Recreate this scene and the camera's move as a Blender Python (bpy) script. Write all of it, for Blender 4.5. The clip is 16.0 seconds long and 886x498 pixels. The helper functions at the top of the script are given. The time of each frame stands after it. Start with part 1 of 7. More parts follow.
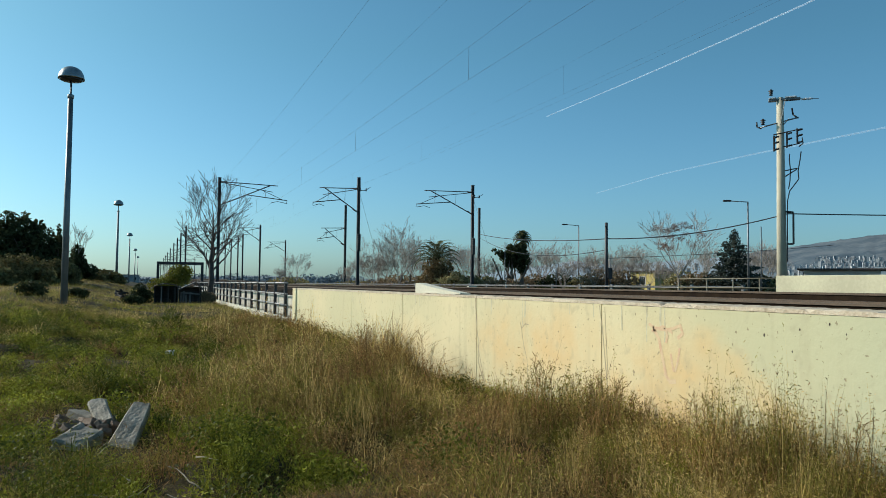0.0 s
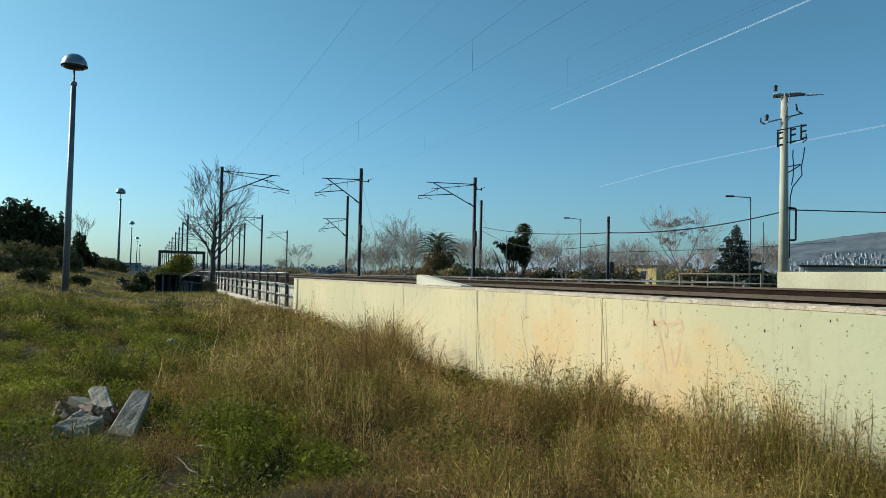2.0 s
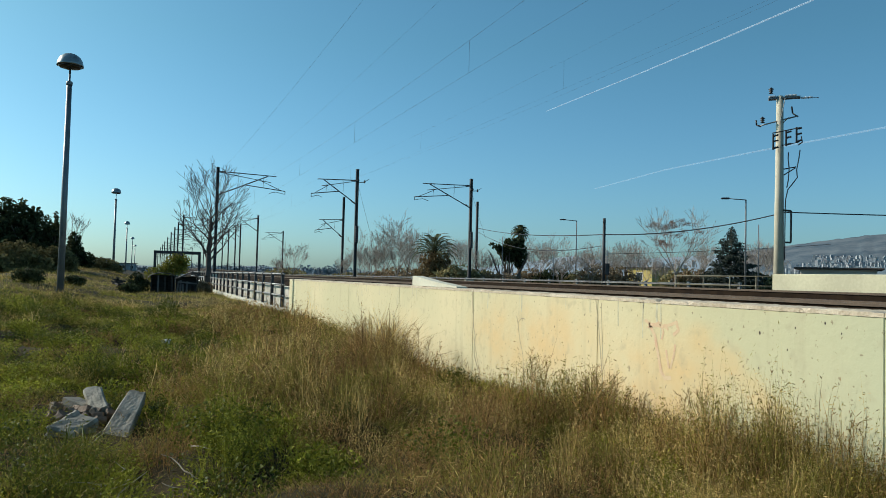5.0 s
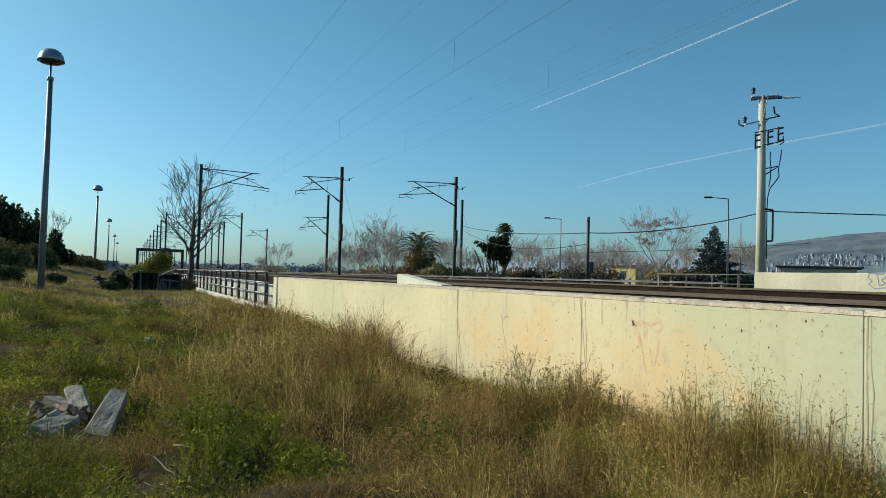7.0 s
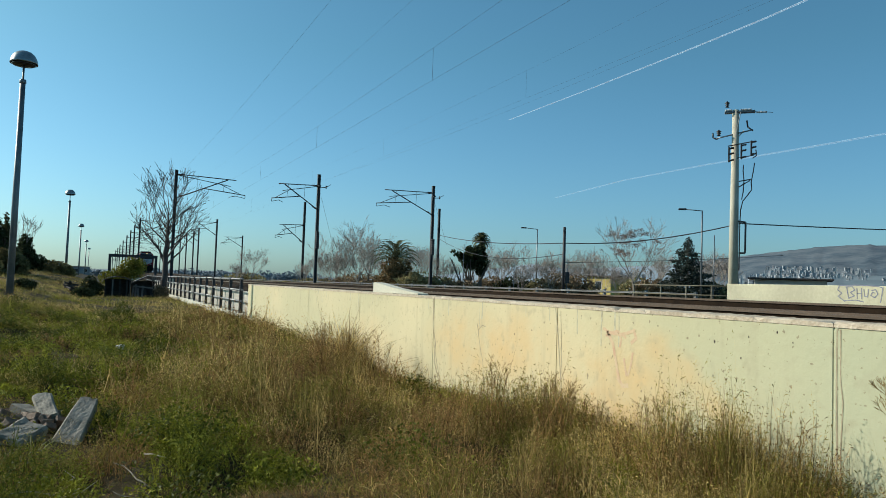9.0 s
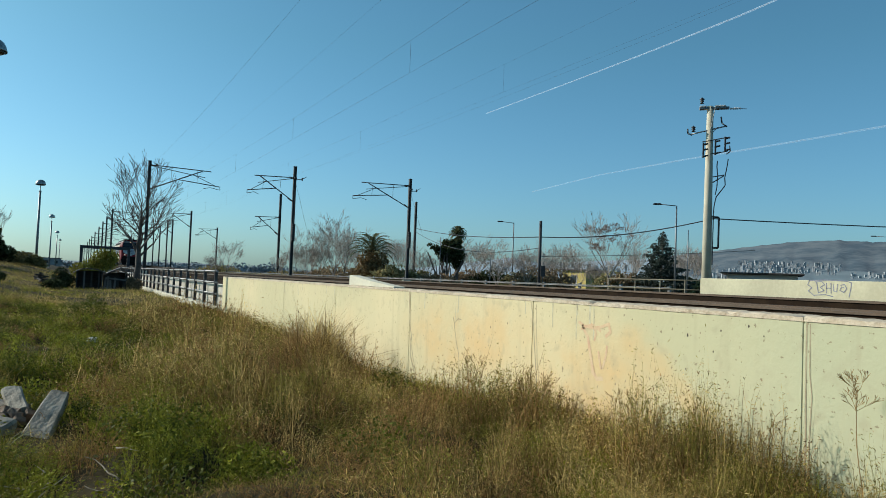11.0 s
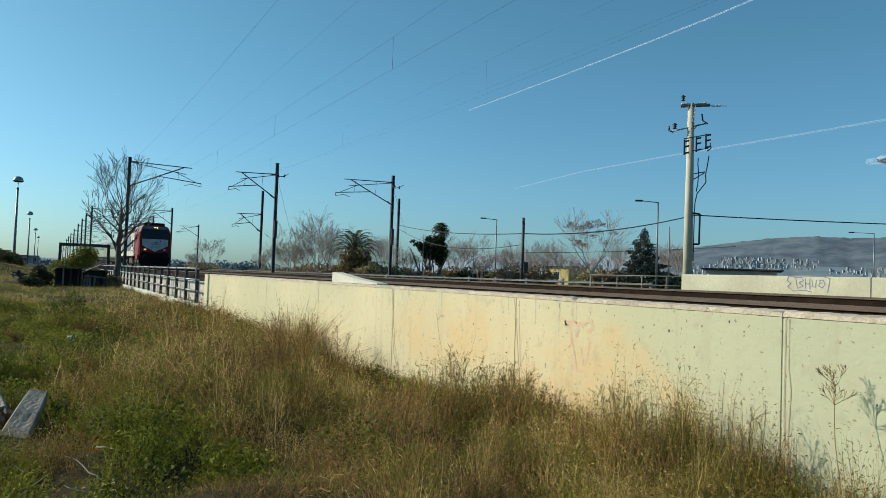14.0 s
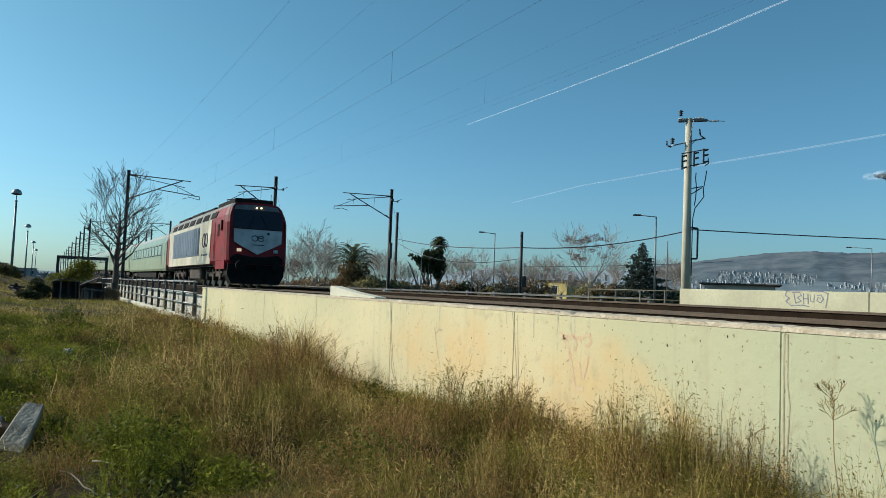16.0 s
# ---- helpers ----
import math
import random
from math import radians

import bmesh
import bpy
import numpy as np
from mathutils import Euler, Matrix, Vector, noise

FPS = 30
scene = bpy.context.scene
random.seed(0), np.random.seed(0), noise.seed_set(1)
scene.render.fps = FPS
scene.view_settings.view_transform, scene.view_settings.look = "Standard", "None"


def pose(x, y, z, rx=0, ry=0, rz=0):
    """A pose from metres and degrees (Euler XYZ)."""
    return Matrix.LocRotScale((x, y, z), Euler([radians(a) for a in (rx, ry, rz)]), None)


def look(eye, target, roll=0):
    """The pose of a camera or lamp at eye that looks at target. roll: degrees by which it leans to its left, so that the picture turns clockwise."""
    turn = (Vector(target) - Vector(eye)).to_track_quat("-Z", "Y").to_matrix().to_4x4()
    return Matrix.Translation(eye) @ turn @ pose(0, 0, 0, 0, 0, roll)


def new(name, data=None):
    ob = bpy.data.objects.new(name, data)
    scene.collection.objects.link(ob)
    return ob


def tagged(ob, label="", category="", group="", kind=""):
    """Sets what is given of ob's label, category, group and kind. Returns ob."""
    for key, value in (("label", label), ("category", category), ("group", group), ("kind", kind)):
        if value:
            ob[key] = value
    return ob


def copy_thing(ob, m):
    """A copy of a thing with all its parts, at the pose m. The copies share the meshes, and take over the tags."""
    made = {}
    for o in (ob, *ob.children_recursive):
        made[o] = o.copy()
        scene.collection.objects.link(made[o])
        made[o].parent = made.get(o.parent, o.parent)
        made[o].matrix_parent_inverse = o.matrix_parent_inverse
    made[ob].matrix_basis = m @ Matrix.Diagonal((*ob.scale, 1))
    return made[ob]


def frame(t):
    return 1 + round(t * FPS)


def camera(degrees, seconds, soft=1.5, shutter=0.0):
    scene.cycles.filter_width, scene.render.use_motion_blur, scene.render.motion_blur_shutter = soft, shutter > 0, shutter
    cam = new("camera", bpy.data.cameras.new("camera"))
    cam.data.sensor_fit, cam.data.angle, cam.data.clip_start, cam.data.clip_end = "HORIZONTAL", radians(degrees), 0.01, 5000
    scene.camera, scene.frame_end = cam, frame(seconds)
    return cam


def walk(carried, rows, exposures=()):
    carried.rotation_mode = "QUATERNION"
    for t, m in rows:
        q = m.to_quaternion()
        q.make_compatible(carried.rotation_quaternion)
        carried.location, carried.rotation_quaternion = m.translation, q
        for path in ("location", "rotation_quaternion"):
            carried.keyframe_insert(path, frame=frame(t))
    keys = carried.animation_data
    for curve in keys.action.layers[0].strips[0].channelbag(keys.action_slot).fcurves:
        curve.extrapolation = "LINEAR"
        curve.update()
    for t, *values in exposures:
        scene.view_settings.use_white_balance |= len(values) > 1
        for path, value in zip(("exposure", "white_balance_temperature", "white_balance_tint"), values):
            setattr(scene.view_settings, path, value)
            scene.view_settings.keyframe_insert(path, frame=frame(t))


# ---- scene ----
EYE = 1.45
cam = camera(61.06, 16.0, soft=0.85)
PATH = [
    (0.0, pose(0, 0, EYE, 92.74, -0.57, -21.50)),
    (0.5, pose(0, 0, EYE, 92.68, -0.84, -21.52)),
    (1.0, pose(0, 0, EYE, 92.32, -1.07, -21.14)),
    (1.5, pose(0, 0, EYE, 92.34, -1.24, -21.40)),
    (2.0, pose(0, 0, EYE, 92.13, -1.26, -21.41)),
    (2.5, pose(0, 0, EYE, 91.98, -1.39, -21.51)),
    (3.0, pose(0, 0, EYE, 92.09, -1.16, -21.33)),
    (3.5, pose(0, 0, EYE, 92.15, -1.43, -21.49)),
    (6.0, pose(0, 0, EYE, 92.29, -1.18, -22.20)),
    (6.5, pose(0, 0, EYE, 92.30, -1.45, -22.89)),
    (7.0, pose(0, 0, EYE, 92.11, -1.49, -22.89)),
    (7.5, pose(0, 0, EYE, 92.51, -1.71, -23.14)),
    (8.0, pose(0, 0, EYE, 92.57, -1.70, -23.20)),
    (8.5, pose(0, 0, EYE, 92.39, -1.77, -23.95)),
    (9.0, pose(0, 0, EYE, 92.84, -1.97, -24.69)),
    (11.5, pose(0, 0, EYE, 92.26, -2.06, -26.80)),
    (12.0, pose(0, 0, EYE, 92.15, -1.89, -27.13)),
    (12.5, pose(0, 0, EYE, 91.92, -1.85, -27.51)),
    (13.0, pose(0, 0, EYE, 91.97, -1.93, -27.60)),
    (13.5, pose(0, 0, EYE, 92.04, -2.02, -27.72)),
    (14.0, pose(0, 0, EYE, 92.19, -2.04, -27.78)),
    (14.5, pose(0, 0, EYE, 92.29, -2.20, -28.08)),
    (15.0, pose(0, 0, EYE, 92.11, -2.01, -27.76)),
    (15.5, pose(0, 0, EYE, 92.43, -2.01, -27.94)),
    (16.0, pose(0, 0, EYE, 93.25, -2.19, -27.92)),
]
walk(cam, PATH)

# ---------- world and sun ----------
SUN_AZ, SUN_EL = -48.0, 29.0     # degrees from the track's direction, to the left; height
world = bpy.data.worlds.new("sky")
scene.world = world
world.use_nodes = True
wn, wl = world.node_tree.nodes, world.node_tree.links
sky = wn.new("ShaderNodeTexSky")
sky.sky_type = "NISHITA"
sky.sun_disc = False
sky.sun_elevation = radians(SUN_EL)
sky.sun_rotation = radians(SUN_AZ)
sky.altitude, sky.air_density, sky.dust_density, sky.ozone_density = 0, 1.0, 1.2, 4.0
wn["Background"].inputs[1].default_value = 0.124
tint = wn.new("ShaderNodeMix")
tint.data_type, tint.blend_type = "RGBA", "MULTIPLY"
tint.inputs[0].default_value = 1.0
height = wn.new("ShaderNodeSeparateXYZ")
wl.new(wn.new("ShaderNodeTexCoord").outputs["Generated"], height.inputs[0])
upward = wn.new("ShaderNodeMapRange")
upward.inputs[1].default_value, upward.inputs[2].default_value = 0.0, 0.3
wl.new(height.outputs[2], upward.inputs[0])
air = wn.new("ShaderNodeMix")
air.data_type = "RGBA"
air.inputs[6].default_value, air.inputs[7].default_value = (0.66, 0.99, 1.15, 1), (0.58, 0.98, 0.92, 1)
wl.new(upward.outputs[0], air.inputs[0])
wl.new(air.outputs[2], tint.inputs[7])
wl.new(sky.outputs[0], tint.inputs[6])
wl.new(tint.outputs[2], wn["Background"].inputs[0])
sun = new("sun", bpy.data.lights.new("sun", "SUN"))
sun.data.energy, sun.data.angle, sun.data.color = 5.0, radians(0.55), (1.0, 0.93, 0.82)
sa, se = radians(SUN_AZ), radians(SUN_EL)
sun.matrix_world = look((0, 0, 60), (-math.sin(sa) * math.cos(se), -math.cos(sa) * math.cos(se), 60 - math.sin(se)))


# ---------- materials ----------
def mat(name, base, alt=None, rough=0.8, metal=0.0, scale=3.0, fine=40.0, bump=0.15, mixing=0.6, island=0.0, obj=0.0, emit=None, stretch=(1, 1, 1), thin=0.0):
    """A surface of two colours mixed at two scales, with a fine relief."""
    m = bpy.data.materials.new(name)
    m.use_nodes = True
    n, l = m.node_tree.nodes, m.node_tree.links
    b = n["Principled BSDF"]
    b.inputs["Roughness"].default_value = rough
    b.inputs["Metallic"].default_value = metal
    alt = alt or tuple(c * 0.65 for c in base)
    co = n.new("ShaderNodeTexCoord")
    mp = n.new("ShaderNodeMapping")
    mp.inputs["Scale"].default_value = stretch
    l.new(co.outputs["Object"], mp.inputs[0])
    big, small = n.new("ShaderNodeTexNoise"), n.new("ShaderNodeTexNoise")
    big.inputs["Scale"].default_value, small.inputs["Scale"].default_value = scale, fine
    big.inputs["Detail"].default_value = 5
    small.inputs["Detail"].default_value = 4
    for t in (big, small):
        l.new(mp.outputs[0], t.inputs["Vector"])
    add = n.new("ShaderNodeMath")
    add.operation = "MULTIPLY_ADD"
    l.new(small.outputs[0], add.inputs[0])
    add.inputs[1].default_value = 0.5
    l.new(big.outputs[0], add.inputs[2])
    ramp = n.new("ShaderNodeValToRGB")
    ramp.color_ramp.elements[0].position, ramp.color_ramp.elements[1].position = 0.75 - 0.3 * mixing, 0.75 + 0.3 * mixing
    ramp.color_ramp.elements[0].color, ramp.color_ramp.elements[1].color = (*alt, 1), (*base, 1)
    l.new(add.outputs[0], ramp.inputs[0])
    out = ramp.outputs[0]
    if island or obj:
        hsv = n.new("ShaderNodeHueSaturation")
        rnd = n.new("ShaderNodeNewGeometry").outputs["Random Per Island"] if island else n.new("ShaderNodeObjectInfo").outputs["Random"]
        mr = n.new("ShaderNodeMapRange")
        k = island or obj
        mr.inputs[3].default_value, mr.inputs[4].default_value = 1 - k, 1 + k
        l.new(rnd, mr.inputs[0])
        l.new(mr.outputs[0], hsv.inputs["Value"])
        l.new(out, hsv.inputs["Color"])
        out = hsv.outputs[0]
    l.new(out, b.inputs["Base Color"])
    if bump:
        bp = n.new("ShaderNodeBump")
        bp.inputs["Strength"].default_value, bp.inputs["Distance"].default_value = bump, 0.02
        l.new(small.outputs[0], bp.inputs["Height"])
        l.new(bp.outputs[0], b.inputs["Normal"])
    if thin:
        b.inputs["Specular IOR Level"].default_value = 0.12
        tr, mx = n.new("ShaderNodeBsdfTranslucent"), n.new("ShaderNodeMixShader")
        mx.inputs[0].default_value = thin
        l.new(out, tr.inputs[0])
        l.new(b.outputs[0], mx.inputs[1])
        l.new(tr.outputs[0], mx.inputs[2])
        l.new(mx.outputs[0], n["Material Output"].inputs[0])
    if emit:
        b.inputs["Emission Color"].default_value, b.inputs["Emission Strength"].default_value = (*emit[:3], 1), emit[3]
    return m


M_EARTH = mat("earth", (0.055, 0.038, 0.012), (0.022, 0.018, 0.005), scale=0.8, fine=9, bump=0.6)
M_CONC2 = mat("pale_concrete", (0.60, 0.58, 0.46), (0.48, 0.46, 0.36), scale=0.8, fine=20)
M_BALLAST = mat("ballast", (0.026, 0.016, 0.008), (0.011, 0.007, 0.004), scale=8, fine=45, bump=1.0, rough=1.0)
M_RAIL = mat("rusty_rail", (0.026, 0.016, 0.009), (0.013, 0.008, 0.005), rough=0.9, scale=4, fine=60)
M_RAILTOP = mat("rail_head", (0.10, 0.062, 0.036), (0.06, 0.038, 0.022), rough=0.55, metal=0.2)
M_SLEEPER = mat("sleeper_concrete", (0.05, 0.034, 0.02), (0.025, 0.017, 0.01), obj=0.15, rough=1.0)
for m in (M_BALLAST, M_SLEEPER, M_RAIL, M_EARTH):
    m.node_tree.nodes["Principled BSDF"].inputs["Specular IOR Level"].default_value = 0.1
M_MAST = mat("mast_steel", (0.055, 0.055, 0.06), (0.03, 0.03, 0.032), rough=0.6, metal=0.3)
M_GALV = mat("galvanised_steel", (0.22, 0.235, 0.24), (0.14, 0.15, 0.155), rough=0.5, metal=0.5)
M_WIRE = mat("wire", (0.05, 0.05, 0.055), rough=0.5, metal=0.4, bump=0)


# ---------- mesh helpers ----------
def box(bm, x0, y0, z0, x1, y1, z1, bev=0.0, m=None):
    vs = [bm.verts.new((x, y, z)) for x in (x0, x1) for y in (y0, y1) for z in (z0, z1)]
    fs = [bm.faces.new([vs[i] for i in q]) for q in ((0, 1, 3, 2), (4, 6, 7, 5), (0, 4, 5, 1), (2, 3, 7, 6), (0, 2, 6, 4), (1, 5, 7, 3))]
    if bev:
        es = {e for f in fs for e in f.edges}
        r = bmesh.ops.bevel(bm, geom=list(es), offset=bev, segments=1, affect="EDGES", clamp_overlap=True)
        vs = list({v for v in r["verts"]} | {v for f in r["faces"] for v in f.verts})
    if m is not None:
        for v in vs:
            v.co = m @ v.co
    return bm


def tube(bm, p0, p1, r0, r1=None, seg=8, caps=True):
    p0, p1 = Vector(p0), Vector(p1)
    r1 = r0 if r1 is None else r1
    q = (p1 - p0).to_track_quat("Z", "Y").to_matrix()
    a, b = [], []
    for i in range(seg):
        c = Vector((math.cos(2 * math.pi * i / seg), math.sin(2 * math.pi * i / seg), 0))
        a.append(bm.verts.new(p0 + q @ (c * r0)))
        b.append(bm.verts.new(p1 + q @ (c * r1)))
    for i in range(seg):
        f = bm.faces.new((a[i], a[(i + 1) % seg], b[(i + 1) % seg], b[i]))
        f.smooth = seg > 6
    if caps:
        bm.faces.new(a[::-1])
        bm.faces.new(b)
    return bm


def lathe(bm, prof, seg=20, at=(0, 0, 0)):
    """A body of revolution from (radius, height) pairs."""
    rings = []
    for r, z in prof:
        rings.append([bm.verts.new((at[0] + r * math.cos(2 * math.pi * i / seg), at[1] + r * math.sin(2 * math.pi * i / seg), at[2] + z)) for i in range(seg)])
    for a, b in zip(rings, rings[1:]):
        for i in range(seg):
            bm.faces.new((a[i], a[(i + 1) % seg], b[(i + 1) % seg], b[i])).smooth = True
    bm.faces.new(rings[0][::-1])
    bm.faces.new(rings[-1])
    return bm


def prism(bm, pts, y0, y1, swap=lambda x, y, z: (x, y, z)):
    """An outline of (x, z) pairs drawn out from y0 to y1."""
    a = [bm.verts.new(swap(x, y0, z)) for x, z in pts]
    b = [bm.verts.new(swap(x, y1, z)) for x, z in pts]
    n = len(pts)
    for i in range(n):
        bm.faces.new((a[i], a[(i + 1) % n], b[(i + 1) % n], b[i]))
    bm.faces.new(a[::-1])
    bm.faces.new(b)
    bmesh.ops.recalc_face_normals(bm, faces=bm.faces)
    return bm


def mesh_of(name, bm, material):
    me = bpy.data.meshes.new(name)
    bm.to_mesh(me)
    bm.free()
    for m in material if isinstance(material, (list, tuple)) else [material]:
        me.materials.append(m)
    return me


def part(name, bm, material, parent, label="", m=None):
    ob = new(name, mesh_of(name, bm, material))
    ob.parent = parent
    if m is not None:
        ob.matrix_basis = m
    if label:
        tagged(ob, label)
    return ob


def thing(name, label, category, group="", m=None, kind=""):
    ob = new(name)
    ob.empty_display_size = 0.2
    tagged(ob, label, category, group, kind)
    if m is not None:
        ob.matrix_basis = m
    return ob


def solid(name, bm, material, label, category, group="", kind=""):
    return tagged(new(name, mesh_of(name, bm, material)), label, category, group, kind)


def arrays(name, verts, faces, material):
    """A large mesh from arrays: faces all of one size."""
    me = bpy.data.meshes.new(name)
    k = faces.shape[1]
    me.vertices.add(len(verts))
    me.vertices.foreach_set("co", verts.astype(np.float32).ravel())
    me.loops.add(faces.size)
    me.loops.foreach_set("vertex_index", faces.astype(np.int32).ravel())
    me.polygons.add(len(faces))
    me.polygons.foreach_set("loop_start", np.arange(0, faces.size, k, dtype=np.int32))
    me.materials.append(material)
    me.update(calc_edges=True)
    return new(name, me)


def grade(y):
    """The railway climbs a little far off."""
    return 0.009 * (min(max(y, 70), 185) - 70)


def smooth(a, b, t):
    t = np.clip((np.asarray(t, float) - a) / (b - a), 0, 1)
    return t * t * (3 - 2 * t)


# ---------- ground ----------
RAIL1, RAIL2 = 1.27, 1.37      # rail tops
TRACK1, TRACK2 = 9.0, 12.9
WALL_X, WALL_TOP, WALL_END = 4.3, 1.31, 23.9


LATTICE = np.random.default_rng(404).random((64, 64))


def patchy(x, y):
    """Smooth random values, one for each unit cell."""
    x, y = np.asarray(x, float), np.asarray(y, float)
    i, j = np.floor(x).astype(int), np.floor(y).astype(int)
    u, v = x - i, y - j
    u, v = u * u * (3 - 2 * u), v * v * (3 - 2 * v)
    at = lambda a, c: LATTICE[a % 64, c % 64]
    return (at(i, j) * (1 - u) + at(i + 1, j) * u) * (1 - v) + (at(i, j + 1) * (1 - u) + at(i + 1, j + 1) * u) * v


def ground_z(x, y):
    """The field's height: level by the wall, a rise to the left and far off."""
    x, y = np.asarray(x, float), np.asarray(y, float)
    z = 0.12 + 0.14 * smooth(14, 26, y)
    z = z + 0.05 * np.sin(x * 0.9 + 0.5) * np.sin(y * 0.7) + 0.03 * np.sin(x * 2.1 + y * 1.3) + 0.035 * np.sin(x * 4.3 + 1.1 * np.sin(y * 2.0)) * np.sin(y * 3.7 + x)
    z = z + 0.75 * smooth(0.5, -5, x) * smooth(12, 34, y)
    z = z + 0.55 * smooth(40, 75, y) * smooth(4, -2, x)
    z = z - 0.10 * smooth(2, 4.2, x)
    rough = smooth(3.0, 4.2, y) * smooth(26, 20, y) * smooth(4.0, 3.2, x) * smooth(-6, -4, x) * smooth(0.7, 1.3, np.hypot(x + 0.35, y - 6.9))
    z = z + rough * 0.26 * (patchy(x * 1.25 + 3, y * 1.05 + 9) - 0.45)
    back = 0.75
    edge = np.where(y < WALL_END, 4.45, 5.05)
    up = smooth(0, 0.15, x - edge)
    return z * (1 - up) + back * up


gx = np.unique(np.concatenate([np.linspace(-2600, -60, 14), np.linspace(-60, -12, 17), np.linspace(-12, 4.4, 110), np.linspace(4.4, 5.4, 15), np.linspace(5.5, 60, 14), np.linspace(60, 2600, 14)]))
gy = np.unique(np.concatenate([np.linspace(-1500, -30, 8), np.linspace(-30, 0, 16), np.linspace(0, 30, 150), np.linspace(30.2, 60, 60), np.linspace(60, 200, 36), np.linspace(200, 4200, 14)]))
GX, GY = np.meshgrid(gx, gy, indexing="ij")
gv = np.stack([GX, GY, ground_z(GX, GY)], -1).reshape(-1, 3)
ia = (np.arange(len(gx) - 1)[:, None] * len(gy) + np.arange(len(gy) - 1)[None]).ravel()
ground = arrays("ground", gv, np.stack([ia, ia + len(gy), ia + len(gy) + 1, ia + 1], 1), M_EARTH)
tagged(ground, "uneven earth field under dry and green grass", "ground", kind="structure")
for p in ground.data.polygons:
    p.use_smooth = True

# ---------- walls along the railway ----------
def wall_material():
    """Cream wash with ochre patches, run-off streaks and a fine grain."""
    m = bpy.data.materials.new("washed_wall")
    m.use_nodes = True
    n, l = m.node_tree.nodes, m.node_tree.links
    b = n["Principled BSDF"]
    b.inputs["Roughness"].default_value = 0.85
    co = n.new("ShaderNodeTexCoord").outputs["Object"]

    def noise_at(scale, stretch=(1, 1, 1), detail=4):
        mp, t = n.new("ShaderNodeMapping"), n.new("ShaderNodeTexNoise")
        mp.inputs["Scale"].default_value = stretch
        t.inputs["Scale"].default_value, t.inputs["Detail"].default_value = scale, detail
        l.new(co, mp.inputs[0])
        l.new(mp.outputs[0], t.inputs["Vector"])
        return t.outputs[0]

    def ranged(v, a, b_, lo=0.0, hi=1.0):
        r = n.new("ShaderNodeMapRange")
        for i, q in enumerate((a, b_, lo, hi)):
            r.inputs[i + 1].default_value = q
        l.new(v, r.inputs[0])
        return r.outputs[0]

    def calc(op, a, c):
        r = n.new("ShaderNodeMath")
        r.operation = op
        for i, q in enumerate((a, c)):
            if isinstance(q, (int, float)):
                r.inputs[i].default_value = q
            else:
                l.new(q, r.inputs[i])
        return r.outputs[0]

    def mixed(f, a, c):
        r = n.new("ShaderNodeMix")
        r.data_type = "RGBA"
        l.new(f, r.inputs[0])
        for i, q in ((6, a), (7, c)):
            if isinstance(q, tuple):
                r.inputs[i].default_value = (*q, 1)
            else:
                l.new(q, r.inputs[i])
        return r.outputs[2]

    col = mixed(ranged(noise_at(0.45, detail=3), 0.38, 0.62), (0.52, 0.475, 0.285), (0.61, 0.53, 0.32))
    sep = n.new("ShaderNodeSeparateXYZ")
    l.new(co, sep.inputs[0])
    col = mixed(ranged(sep.outputs[1], 5.4, 3.2, 0.0, 0.85), col, (0.42, 0.435, 0.285))
    rough_edge = noise_at(2.2, detail=6)
    for cy, cz, ry, rz, k in ((8.4, 0.72, 1.7, 0.6, 0.62), (7.3, 0.85, 1.1, 0.5, 0.5), (5.6, 0.55, 1.1, 0.7, 0.6), (4.95, 1.0, 0.26, 0.2, 0.5), (4.7, 0.84, 0.26, 0.2, 0.55), (4.45, 0.66, 0.26, 0.2, 0.5), (4.25, 0.5, 0.25, 0.2, 0.4), (5.1, 0.45, 0.6, 0.4, 0.55), (6.3, 0.3, 1.1, 0.35, 0.6), (12.5, 0.5, 1.6, 0.5, 0.25)):
        mp, g = n.new("ShaderNodeMapping"), n.new("ShaderNodeTexGradient")
        mp.vector_type = "TEXTURE"
        mp.inputs["Location"].default_value, mp.inputs["Scale"].default_value = (4.3, cy, cz), (50, ry, rz)
        g.gradient_type = "SPHERICAL"
        l.new(co, mp.inputs[0])
        l.new(mp.outputs[0], g.inputs[0])
        f = calc("MULTIPLY", ranged(g.outputs["Fac"], 0.0, 0.6, 0, k), ranged(rough_edge, 0.35, 0.6, 0.25, 1.0))
        col = mixed(f, col, (0.63, 0.42, 0.19))
    streak = calc("MULTIPLY", ranged(noise_at(1.0, (1, 7.5, 0.45), 5), 0.54, 0.70), ranged(noise_at(0.8), 0.4, 0.65, 0.05, 0.75))
    col = mixed(calc("MULTIPLY", streak, 0.45), col, (0.33, 0.27, 0.17))
    col = mixed(ranged(noise_at(7, detail=9), 0.56, 0.70, 0, 0.36), col, (0.36, 0.31, 0.20))
    col = mixed(ranged(noise_at(24, detail=3), 0.665, 0.71, 0, 0.75), col, (0.22, 0.17, 0.10))
    l.new(col, b.inputs["Base Color"])
    bp = n.new("ShaderNodeBump")
    bp.inputs["Strength"].default_value, bp.inputs["Distance"].default_value = 0.35, 0.012
    l.new(noise_at(18, detail=8), bp.inputs["Height"])
    l.new(bp.outputs[0], b.inputs["Normal"])
    return m


